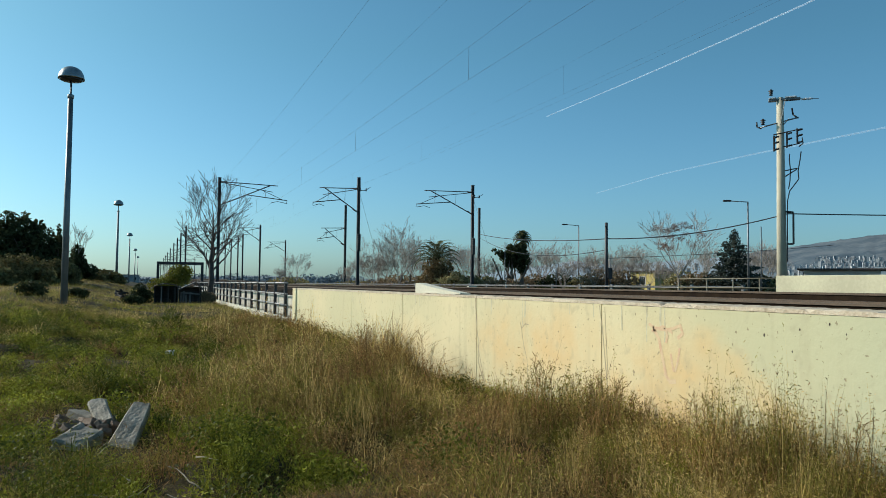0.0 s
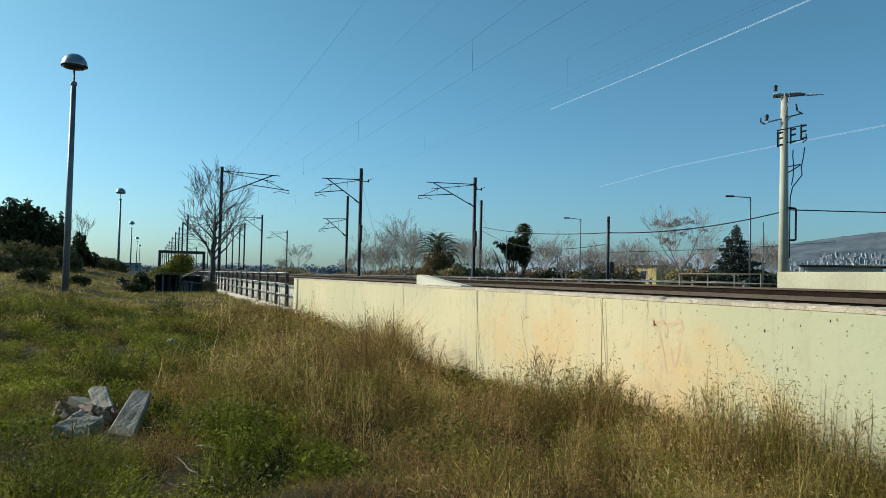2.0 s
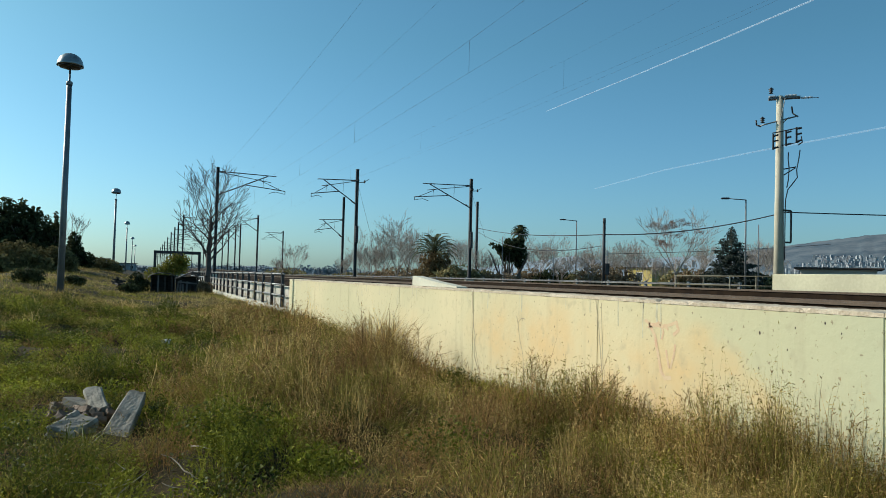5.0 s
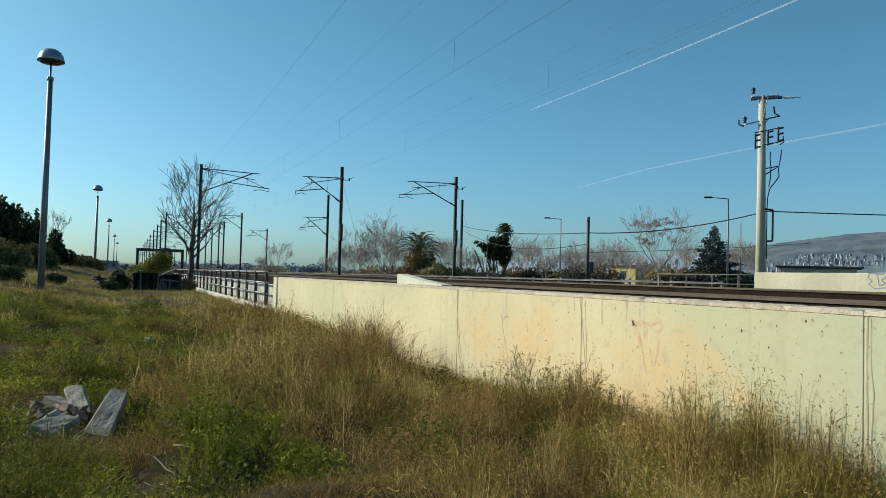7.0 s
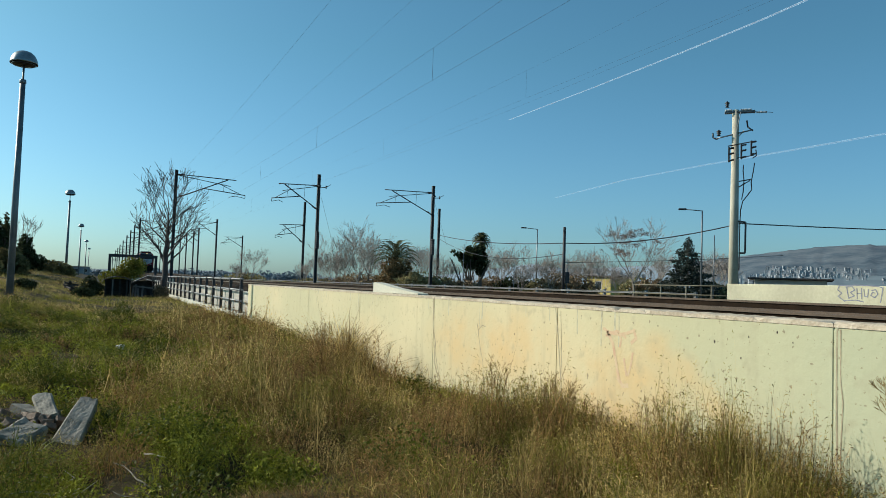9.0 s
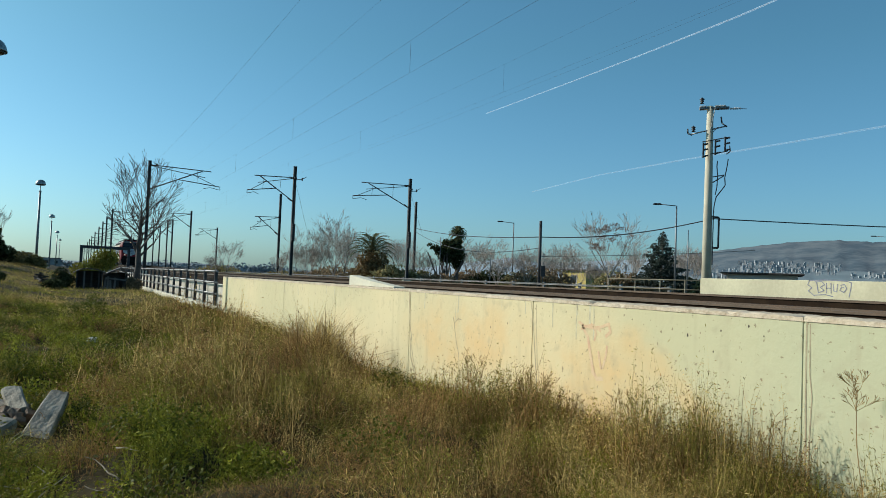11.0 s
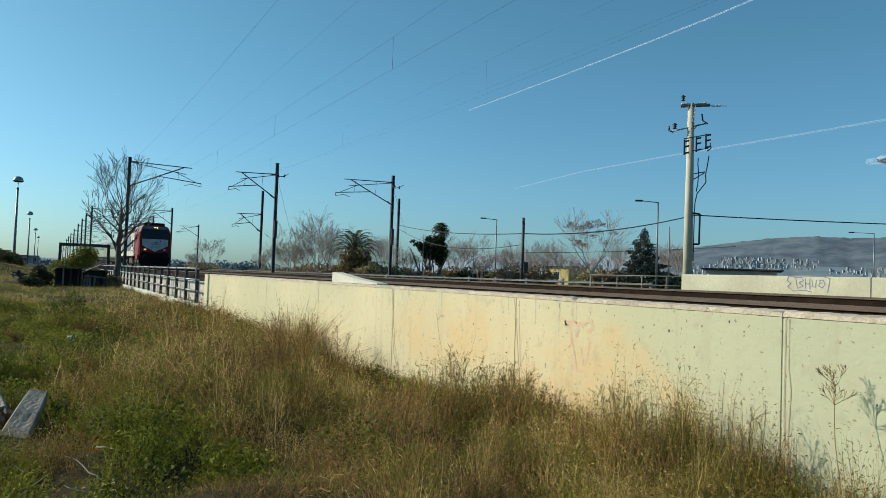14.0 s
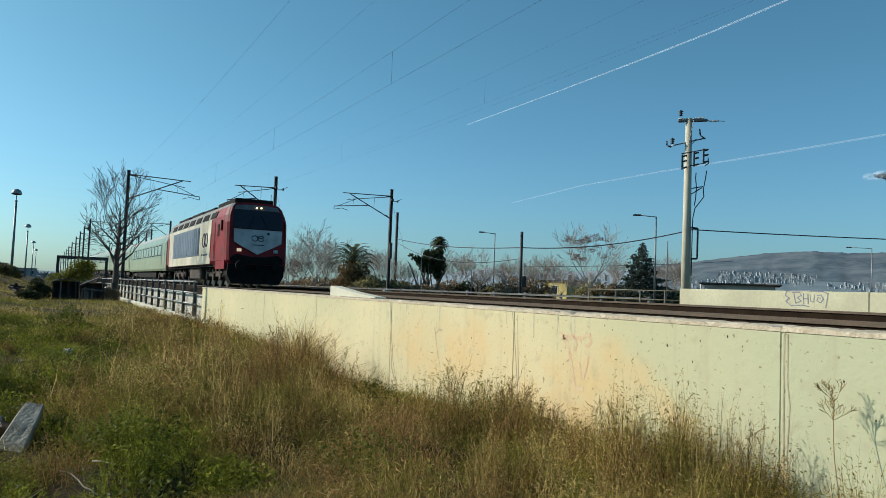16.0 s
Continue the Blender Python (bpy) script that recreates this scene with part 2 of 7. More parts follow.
M_WALL = wall_material()
M_RIM = mat("chipped_rim", (0.60, 0.51, 0.38), (0.40, 0.32, 0.22), scale=5, fine=40, bump=0.5)
M_STAIN = mat("dark_pit", (0.06, 0.04, 0.03), bump=0)
M_REDMARK = mat("faded_red_paint", (0.56, 0.35, 0.22), (0.60, 0.46, 0.28), scale=9, fine=50, bump=0.1)
M_INK = mat("tag_paint", (0.16, 0.17, 0.24), (0.28, 0.29, 0.32), scale=9, fine=50, bump=0)


def ribbon(bm, pts, w, x):
    """A thin painted stroke on a wall that faces -x, through (y, z) points."""
    for (y0, z0), (y1, z1) in zip(pts, pts[1:]):
        x -= 0.0003
        d = Vector((y1 - y0, z1 - z0))
        if d.length < 1e-6:
            continue
        k = Vector((-d.y, d.x)).normalized() * w / 2
        d = d.normalized() * w * 0.3
        q = [(y0 - d.x + k.x, z0 - d.y + k.y), (y1 + d.x + k.x, z1 + d.y + k.y), (y1 + d.x - k.x, z1 + d.y - k.y), (y0 - d.x - k.x, z0 - d.y - k.y)]
        box_pts = [bm.verts.new((x, y, z)) for y, z in q]
        bm.faces.new(box_pts)
    return bm


def retaining_wall():
    rng = random.Random(3)
    core = bmesh.new()
    box(core, WALL_X + 0.006, -16, -0.4, WALL_X + 0.3, WALL_END - 0.02, WALL_TOP - 0.05)
    wall = solid("wall_trackside", core, M_WALL, "cream-washed concrete retaining wall with ochre stains beside the railway", "wall", kind="structure")
    joints = [-16.0, -12.6, -9.4, -6.2, -3.0, 0.15, 3.34, 6.52, 9.62, 12.9, 16.5, 20.1, WALL_END]
    for a, c in zip(joints, joints[1:]):
        bm = bmesh.new()
        box(bm, WALL_X, a + 0.003, -0.4, WALL_X + 0.34, c - 0.003, WALL_TOP - 0.035, 0.006)
        part("panel", bm, M_WALL, wall)
        bm = bmesh.new()
        ys = np.arange(a + 0.003, c - 0.003, 0.06)
        ys[-1] = c - 0.003
        rows = [[bm.verts.new((x, y, z + (rng.uniform(-0.006, 0.002) - 0.02 * (rng.random() < 0.05) if z > WALL_TOP - 0.01 else 0))) for x, z in
                 ((WALL_X - 0.003 - rng.uniform(0, 0.004), WALL_TOP - 0.037), (WALL_X - 0.003 - rng.uniform(0, 0.004), WALL_TOP - 0.008), (WALL_X + 0.02, WALL_TOP), (WALL_X + 0.35, WALL_TOP), (WALL_X + 0.35, WALL_TOP - 0.037))] for y in ys]
        for p, q in zip(rows, rows[1:]):
            for i in range(5):
                bm.faces.new((p[i], p[(i + 1) % 5], q[(i + 1) % 5], q[i]))
        bm.faces.new(rows[0])
        bm.faces.new(rows[-1][::-1])
        bmesh.ops.recalc_face_normals(bm, faces=bm.faces)
        part("coping", bm, M_RIM, wall, "chipped pale cement rim")
    face = WALL_X - 0.0012
    # cracks, holes and faded paint on the face
    for pts, w in (([(9.66, 1.27), (9.65, 1.12), (9.62, 0.98), (9.6, 0.8), (9.53, 0.66), (9.56, 0.5), (9.55, 0.4), (9.41, 0.2)], 0.022),
                   ([(9.57, 0.62), (9.47, 0.4), (9.36, 0.18)], 0.014), ([(8.25, 0.86), (8.2, 0.72), (8.12, 0.56), (8.09, 0.35), (8.08, 0.12)], 0.010),
                   ([(8.3, 1.0), (8.26, 0.92), (8.25, 0.86)], 0.016), ([(8.26, 0.93), (8.16, 0.99), (8.08, 0.98)], 0.012),
                   ([(6.56, 1.26), (6.5, 1.0), (6.47, 0.8), (6.42, 0.5), (6.4, 0.3)], 0.012), ([(6.46, 1.24), (6.44, 0.95), (6.41, 0.6)], 0.009),
                   ([(3.315, 1.26), (3.318, 0.9), (3.31, 0.55), (3.315, 0.2)], 0.010), ([(3.29, 1.26), (3.29, 0.95), (3.27, 0.8), (3.285, 0.5), (3.28, 0.2)], 0.008)):
        bm = ribbon(bmesh.new(), pts, w, face)
        part("crack", bm, M_REDCRACK, wall, "thin brown crack")
    for y, z, r in ((4.36, 1.10, 0.018), (4.03, 1.16, 0.012), (4.1, 1.0, 0.012), (3.78, 1.21, 0.014), (3.65, 1.15, 0.010), (7.38, 0.94, 0.016), (7.01, 1.01, 0.014), (8.0, 0.74, 0.010), (4.37, 0.84, 0.010), (2.9, 1.0, 0.012), (2.7, 0.8, 0.01), (5.0, 1.18, 0.01)):
        bm = bmesh.new()
        bmesh.ops.create_circle(bm, cap_ends=True, segments=9, radius=r * 0.6, matrix=pose(face, y, z, 0, -90, 0) @ Matrix.Diagonal((1.3, 0.8, 1, 1)))
        part("hole", bm, M_STAIN, wall, "small dark tie hole")
    for _ in range(30):
        y, n = rng.uniform(5.2, 23.6), rng.uniform(0.05, 0.32)
        bm = ribbon(bmesh.new(), [(y, 1.268), (y + rng.uniform(-0.006, 0.006), 1.268 - n * 0.6), (y + rng.uniform(-0.01, 0.01), 1.268 - n)], rng.uniform(0.008, 0.03), face + 0.0006)
        part("streak", bm, M_RUNOFF, wall, "grey-brown run-off streak")
    marks = bmesh.new()
    for pts, w in (([(5.74, 1.11), (5.66, 1.08), (5.5, 1.07), (5.4, 1.09), (5.3, 1.12)], 0.018), ([(5.7, 1.05), (5.55, 1.1), (5.42, 1.05)], 0.014), ([(5.31, 1.12), (5.28, 1.05), (5.34, 1.01)], 0.02), ([(5.52, 1.1), (5.48, 1.02), (5.5, 0.96)], 0.014), ([(5.68, 1.08), (5.6, 0.98), (5.56, 0.85), (5.5, 0.66)], 0.022),
                   ([(5.52, 0.68), (5.45, 0.62), (5.38, 0.63)], 0.024), ([(5.32, 0.92), (5.34, 0.82), (5.38, 0.72)], 0.016), ([(5.44, 0.86), (5.42, 0.78), (5.4, 0.72)], 0.016)):
        ribbon(marks, pts, w * 1.6, face)
    part("paint_mark", marks, M_REDMARK, wall, "faded red paint strokes")
    return wall


M_RUNOFF = mat("run_off", (0.40, 0.36, 0.24), (0.54, 0.50, 0.34), scale=16, fine=70, bump=0)
M_REDCRACK = mat("crack_brown", (0.29, 0.235, 0.15), (0.42, 0.36, 0.23), scale=14, fine=60, bump=0)
retaining_wall()


M_BACKWALL = mat("back_wall_wash", (0.56, 0.53, 0.36), (0.44, 0.41, 0.28), scale=0.8, fine=14, bump=0.2)


def back_wall():
    top = 1.45 + 0.0214 * 16.6
    bm = bmesh.new()
    box(bm, 16.62, -30, 0.3, 16.86, 16.4, top - 0.02)
    wall = solid("wall_far", bm, M_BACKWALL, "low pale concrete wall behind the tracks", "wall", kind="structure")
    for a in np.arange(-30, 16.3, 5.8):
        p = bmesh.new()
        box(p, 16.6, a + 0.01, 0.3, 16.9, min(a + 5.79, 16.4), top, 0.012)
        part("panel", p, M_BACKWALL, wall)
    g = bmesh.new()
    f = 16.595
    for pts in (([(12.75, 1.80), (12.80, 1.7), (12.68, 1.62), (12.78, 1.54), (12.6, 1.42)]), ([(12.55, 1.76), (12.5, 1.5)]), ([(12.6, 1.77), (12.4, 1.78), (12.33, 1.7), (12.45, 1.64), (12.34, 1.56), (12.5, 1.5)]),
                ([(12.28, 1.74), (12.27, 1.5)]), ([(12.28, 1.62), (12.16, 1.62)]), ([(12.16, 1.74), (12.15, 1.5)]), ([(12.1, 1.72), (12.08, 1.56), (12.0, 1.54), (11.98, 1.72)]),
                ([(11.9, 1.7), (11.8, 1.72), (11.74, 1.62), (11.82, 1.53), (11.92, 1.58), (11.88, 1.66), (11.82, 1.64)]), ([(11.75, 1.8), (11.62, 1.76), (11.64, 1.62), (11.68, 1.42)]), ([(12.75, 1.8), (12.3, 1.82), (11.75, 1.8)]), ([(12.6, 1.44), (12.3, 1.46), (12.1, 1.42)])):
        ribbon(g, pts, 0.022, f)
    part("paint_tag", g, M_INK, wall, "scrawled blue-grey spray paint tag")
    g = bmesh.new()
    for pts in (([(10.15, 1.68), (10.05, 1.74), (9.9, 1.66), (9.8, 1.72)]), ([(10.1, 1.6), (9.95, 1.62), (9.8, 1.58)])):
        ribbon(g, pts, 0.02, f)
    part("paint_scribble", g, M_INK, wall, "faint grey scribble")
    return wall


back_wall()

# kerb and low wall past the end of the retaining wall
bm = bmesh.new()
box(bm, 4.08, WALL_END + 0.01, -0.2, 4.42, 78, 0.36, 0.02)
solid("kerb", bm, M_CONC2, "pale concrete kerb under the railing", "kerb", kind="structure")
bm = bmesh.new()
box(bm, 4.95, WALL_END + 0.01, -0.2, 5.15, 78, 1.0, 0.02)
solid("wall_low", bm, mat("white_concrete", (0.50, 0.48, 0.40), (0.32, 0.30, 0.25), scale=1.2), "low whitish concrete wall behind the railing", "wall", kind="structure")

# broken slab edge that lies on the wall's top
bm = bmesh.new()
prism(bm, [(12.35, WALL_TOP + 0.002), (12.35, 1.475), (12.28, 1.48), (11.4, 1.40), (10.35, WALL_TOP + 0.02), (10.35, WALL_TOP + 0.002)], WALL_X + 0.05, WALL_X + 0.22, lambda x, y, z: (y, x, z))
solid("concrete_wedge", bm, M_CONC2, "pale wedge-shaped concrete piece lying on the wall top", "concrete block")


# ---------- tracks ----------
def track(x, top):
    y0, y1 = -60, 900
    stations = (y0, 70, 100, 185, y1)

    def along(bm, pts):
        rows = [[bm.verts.new((px, y, pz + grade(y))) for px, pz in pts] for y in stations]
        n = len(pts)
        for a, c in zip(rows, rows[1:]):
            for i in range(n):
                bm.faces.new((a[i], a[(i + 1) % n], c[(i + 1) % n], c[i]))
        bm.faces.new(rows[0])
        bm.faces.new(rows[-1][::-1])
        bmesh.ops.recalc_face_normals(bm, faces=bm.faces)
        return bm

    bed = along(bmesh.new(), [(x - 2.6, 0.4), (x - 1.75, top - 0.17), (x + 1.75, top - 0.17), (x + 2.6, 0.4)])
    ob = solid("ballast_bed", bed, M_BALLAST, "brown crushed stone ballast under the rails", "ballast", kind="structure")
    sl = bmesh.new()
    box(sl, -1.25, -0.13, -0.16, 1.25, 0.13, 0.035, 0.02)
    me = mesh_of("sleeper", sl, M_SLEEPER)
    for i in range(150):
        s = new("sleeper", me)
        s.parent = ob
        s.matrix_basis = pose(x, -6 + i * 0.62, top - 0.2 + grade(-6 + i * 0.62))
    rng = np.random.default_rng(int(x * 10))
    n = 14000
    c = np.stack([x + rng.uniform(-1.9, 1.9, n), -4 + 44 * rng.random(n) ** 1.3, np.full(n, top - 0.165)], 1)
    c[:, 2] -= 0.35 * np.clip(np.abs(c[:, 0] - x) - 1.75, 0, 1)
    base = np.array([(1, 0, -0.6), (-0.5, 0.87, -0.6), (-0.5, -0.87, -0.6), (0, 0, 1.0)])
    q = rng.normal(size=(n, 3, 3))
    q, _ = np.linalg.qr(q)
    v = c[:, None] + (base @ q) * rng.uniform(0.018, 0.042, (n, 1, 1))
    f = (np.arange(n)[:, None, None] * 4 + np.array([(0, 1, 2), (0, 3, 1), (1, 3, 2), (2, 3, 0)])).reshape(-1, 3)
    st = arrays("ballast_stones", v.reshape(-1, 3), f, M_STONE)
    tagged(st, "loose brown ballast stones", "gravel", kind="stuff")
    for s in (-0.7525, 0.7525):
        bm = bmesh.new()
        c = x + s
        along(bm, [(c - 0.07, top - 0.165), (c + 0.07, top - 0.165), (c + 0.07, top - 0.15), (c + 0.012, top - 0.13), (c + 0.012, top - 0.045), (c + 0.035, top - 0.035), (c + 0.035, top - 0.004),
                   (c - 0.035, top - 0.004), (c - 0.035, top - 0.035), (c - 0.012, top - 0.045), (c - 0.012, top - 0.13), (c - 0.07, top - 0.15)])
        rail = solid("rail", bm, M_RAIL, "rust-brown steel running rail on ballast", "rail", "running rails")
        hb = bmesh.new()
        along(hb, [(c - 0.037, top - 0.033), (c + 0.037, top - 0.033), (c + 0.037, top), (c - 0.037, top)])
        part("rail_head", hb, M_RAILTOP, rail, "lighter rusty rail head")
    return ob


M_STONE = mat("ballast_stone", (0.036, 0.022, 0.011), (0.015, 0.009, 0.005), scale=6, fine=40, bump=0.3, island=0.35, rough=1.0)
M_STONE.node_tree.nodes["Principled BSDF"].inputs["Specular IOR Level"].default_value = 0.1
track(TRACK1, RAIL1)
track(TRACK2, RAIL2)


# ---------- catenary masts ----------
M_GLASS_INS = mat("insulator", (0.10, 0.06, 0.05), rough=0.3, bump=0)


def catenary_mast(h, reach, side, arms=True, weight=False, drop=0.0):
    """A mast with a cantilever to one side, its foot at the origin."""
    ob = thing("catenary_mast", "dark steel overhead line mast with cantilever arm" if arms else "plain dark steel railway mast without an arm", "mast", "overhead line masts")
    bm = bmesh.new()
    box(bm, -0.10, -0.012, 0, 0.10, 0.012, h)
    for s in (-1, 1):
        box(bm, s * 0.1 - 0.012, -0.10, 0, s * 0.1 + 0.012, 0.10, h)
    box(bm, -0.13, -0.12, h - 0.01, 0.13, 0.12, h + 0.02)
    part("post", bm, M_MAST, ob)
    bm = bmesh.new()
    box(bm, -0.3, -0.3, -0.6, 0.3, 0.3, 0.12, 0.03)
    part("footing", bm, M_CONC2, ob, "pale concrete footing")
    if arms:
        top = h - 0.3 - drop
        a = bmesh.new()
        tube(a, (0, 0, top), (side * reach * 0.86, 0, top - 0.1), 0.035)
        tube(a, (side * 0.1, 0, top), (side * 0.1, 0, top + 0.25), 0.03)
        part("top_tube", a, M_MAST, ob)
        a = bmesh.new()
        tube(a, (0, 0, top - 0.05), (side * reach * 0.78, 0, top - 0.62), 0.026)
        part("stay_tube", a, M_MAST, ob)
        a = bmesh.new()
        tube(a, (side * reach * 0.62, 0, top - 0.5), (side * reach * 0.93, 0, top - 1.2), 0.022)
        part("brace_tube", a, M_MAST, ob)
        a = bmesh.new()
        tube(a, (0, 0, top - 1.9), (side * reach * 0.74, 0, top - 0.12), 0.042)
        part("strut", a, M_MAST, ob)
        a = bmesh.new()
        tube(a, (side * reach * 0.40, 0, top - 0.95), (side * reach, 0, top - 1.25), 0.034)
        part("steady_arm", a, M_MAST, ob)
        a = bmesh.new()
        tube(a, (side * reach, 0, top - 1.22), (side * reach, 0, top - 1.5), 0.022)
        tube(a, (side * reach, 0, top - 1.5), (side * reach * 0.86, 0, top - 1.36), 0.02)
        tube(a, (side * reach * 0.86, 0, top - 1.36), (side * reach * 0.76, 0, top - 1.5), 0.02)
        part("registration_arm", a, M_MAST, ob)
        for fx in (0.66, 0.30):
            a = bmesh.new()
            tube(a, (side * reach * fx, 0, top - 0.08), (side * reach * fx * 1.03, 0, top - 1.05), 0.012, None, 6)
            part("hanger", a, M_MAST, ob)
        for px, pz, tilt in ((0.3, top - 0.02, 90), (0.32, top - 1.72, 55)):
            a = bmesh.new()
            lathe(a, [(0.02, -0.2), (0.075, -0.16), (0.035, -0.11), (0.075, -0.06), (0.035, 0), (0.075, 0.05), (0.035, 0.1), (0.075, 0.15), (0.02, 0.2)], 10)
            part("insulator", a, M_GLASS_INS, ob, "ribbed brown insulator", pose(side * px, 0, pz, 0, side * tilt, 0))
    if weight:
        for i in range(9):
            a = bmesh.new()
            lathe(a, [(0.12, 0), (0.14, 0.02), (0.14, 0.12), (0.12, 0.14)], 10, (0.0, -0.28, 2.75 + i * 0.15))
            part("tension_weight", a, M_MAST, ob, "dark tension weight")
        a = bmesh.new()
        tube(a, (0, -0.28, 4.1), (0, -0.2, h - 0.9), 0.012, None, 6)
        tube(a, (0, -0.05, h - 0.9), (0, -0.36, h - 0.9), 0.09, None, 12)
        part("pulley", a, M_MAST, ob)
        a = bmesh.new()
        tube(a, (0.1, 0, h - 1.0), (0.55, 0, h - 0.95), 0.03)
        tube(a, (0.55, 0, h - 0.95), (0.95, 0, h - 0.7), 0.02)
        lathe(a, [(0.02, -0.12), (0.07, -0.08), (0.04, 0), (0.07, 0.08), (0.02, 0.12)], 8, (0.6, 0, h - 0.92))
        part("bracket", a, M_MAST, ob)
        a = bmesh.new()
        tube(a, (0.05, 0.0, h - 1.1), (0.75, -1.4, 3.6), 0.008, None, 5)
        part("guy_wire", a, M_MAST, ob)
    return ob


mast = catenary_mast(8.55, 5.3, 1)
mast.matrix_basis = pose(5.15, 61.5, 1.2)
for y in (116, 134, 150, 170, 196, 224, 250, 278, 332, 386, 440):
    copy_thing(mast, pose(5.15, y, 1.2))
mast = catenary_mast(8.55, 3.6, -1, True, True, 0.55)
mast.matrix_basis = pose(15.3, 57.1, 1.25)
plain = catenary_mast(8.55, 3.6, -1, True, False, 0.1)
plain.matrix_basis = pose(15.0, 110, 1.25)
for x, y in ((15.0, 131), (15.3, 141), (15.2, 152), (15.2, 164), (15.2, 182), (15.2, 218), (15.2, 272), (15.2, 326), (15.2, 380)):
    copy_thing(plain, pose(x, y, 1.25))
mast = catenary_mast(8.55, 5.0, -1, True, True, 0.25)
mast.matrix_basis = pose(25.2, 57.4, 1.25)
plain = catenary_mast(8.55, 3.0, -1, True, False, 2.1)
plain.matrix_basis = pose(19.5, 78, 1.25)
far_mast = catenary_mast(8.55, 4.0, -1, True, False, 0.0)
far_mast.matrix_basis = pose(24.9, 147, 1.25)
mast = catenary_mast(8.5, 3, -1, False)
mast.matrix_basis = pose(33.1, 73.6, 1.25)


# ---------- overhead wires ----------
def hang(bm, p0, p1, sag, r, n=14):
    p0, p1 = Vector(p0), Vector(p1)
    pts = [p0.lerp(p1, i / n) - Vector((0, 0, 4 * sag * (i / n) * (1 - i / n))) for i in range(n + 1)]
    rings = []
    for i, p in enumerate(pts):
        q = (pts[min(i + 1, n)] - pts[max(i - 1, 0)]).to_track_quat("Z", "Y").to_matrix()
        rings.append([bm.verts.new(p + q @ Vector((r * math.cos(k * 1.2566), r * math.sin(k * 1.2566), 0))) for k in range(5)])
    for a, c in zip(rings, rings[1:]):
        for k in range(5):
            bm.faces.new((a[k], a[(k + 1) % 5], c[(k + 1) % 5], c[k]))
    return pts


SPANS = [-60, -1.5, 61.5, 116, 170, 224, 278]


def wire_run(name, x, z, sag, r, label):
    line = thing(name, label, "wire", "overhead wires")
    for a, c in zip(SPANS, SPANS[1:]):
        bm = bmesh.new()
        hang(bm, (x, a, z), (x, c, z), sag, r)
        part("span", bm, M_WIRE, line)
    return line


wire_run("feeder_wire", 5.2, 9.35, 0.55, 0.0026, "thin dark feeder wire along the mast tops")
wire_run("earth_wire", 6.9, 9.1, 0.5, 0.0016, "thin dark wire beside the feeder")
wire_run("feeder_wire", 15.1, 9.3, 0.5, 0.0018, "thin dark feeder wire along the far masts")
for x, zm, zc, rw in ((9.05, 9.2, 7.8, 0.0028), (12.4, 9.0, 7.7, 0.0014)):
    line = thing("catenary_line", "thin dark messenger and contact wires with droppers", "wire", "overhead wires")
    for a, c in zip(SPANS, SPANS[1:]):
        m1, m2 = bmesh.new(), bmesh.new()
        up = hang(m1, (x, a, zm), (x, c, zm), 0.45, rw)
        lo = hang(m2, (x, a, zc), (x, c, zc), 0.03, rw)
        for i in range(2, 13, 3):
            d = bmesh.new()
            tube(d, up[i], lo[i], rw * 1.5, None, 5)
            part("dropper", d, M_WIRE, line)
        part("messenger_wire", m1, M_WIRE, line)
        part("contact_wire", m2, M_WIRE, line)


# ---------- lamp posts with domes ----------
M_DOME = mat("dome_metal", (0.42, 0.43, 0.42), (0.24, 0.24, 0.23), rough=0.35, metal=0.85, scale=5, fine=30, bump=0.05)
M_LENS = mat("dark_lens", (0.05, 0.045, 0.04), rough=0.3, bump=0)


def dome_lamp():
    ob = thing("dome_lamp", "tall grey lamp post with a half-dome mushroom head", "street lamp", "dome lamps along the path")
    bm = bmesh.new()
    tube(bm, (0, 0, -0.1), (0, 0, 5.98), 0.088, 0.062, 16)
    part("pole", bm, M_GALV, ob)
    bm = bmesh.new()
    lathe(bm, [(0.068, 5.95), (0.078, 5.96), (0.078, 6.03), (0.066, 6.05), (0.024, 6.06), (0.024, 6.42)], 12)
    part("neck", bm, M_GALV, ob)
    bm = bmesh.new()
    lathe(bm, [(0.29, 6.45), (0.315, 6.44), (0.31, 6.48), (0.285, 6.58), (0.235, 6.67), (0.16, 6.73), (0.08, 6.76), (0.01, 6.77)], 28)
    part("dome", bm, M_DOME, ob, "silver half dome")
    bm = bmesh.new()
    lathe(bm, [(0.08, 6.39), (0.24, 6.40), (0.29, 6.44), (0.24, 6.455)], 24)
    part("lens", bm, M_LENS, ob, "dark underside lens")
    return ob


lamp = dome_lamp()
LAMP = 1.4
lamp.matrix_basis = pose(-1.93 * LAMP, 21.1 * LAMP, EYE - 1.3 * LAMP) @ Matrix.Scale(LAMP, 4)
for y in (54.6, 90.7, 133, 172):
    copy_thing(lamp, pose(-1.9 * LAMP, y * LAMP, EYE - 1.3 * LAMP))


# ---------- concrete utility pole ----------
M_PORC = mat("porcelain", (0.75, 0.75, 0.72), rough=0.25, bump=0)
M_BLACK = mat("black_polymer", (0.025, 0.022, 0.022), rough=0.5, bump=0)
M_POLE = mat("pole_concrete", (0.56, 0.52, 0.40), (0.44, 0.40, 0.30), scale=1.5, fine=25)


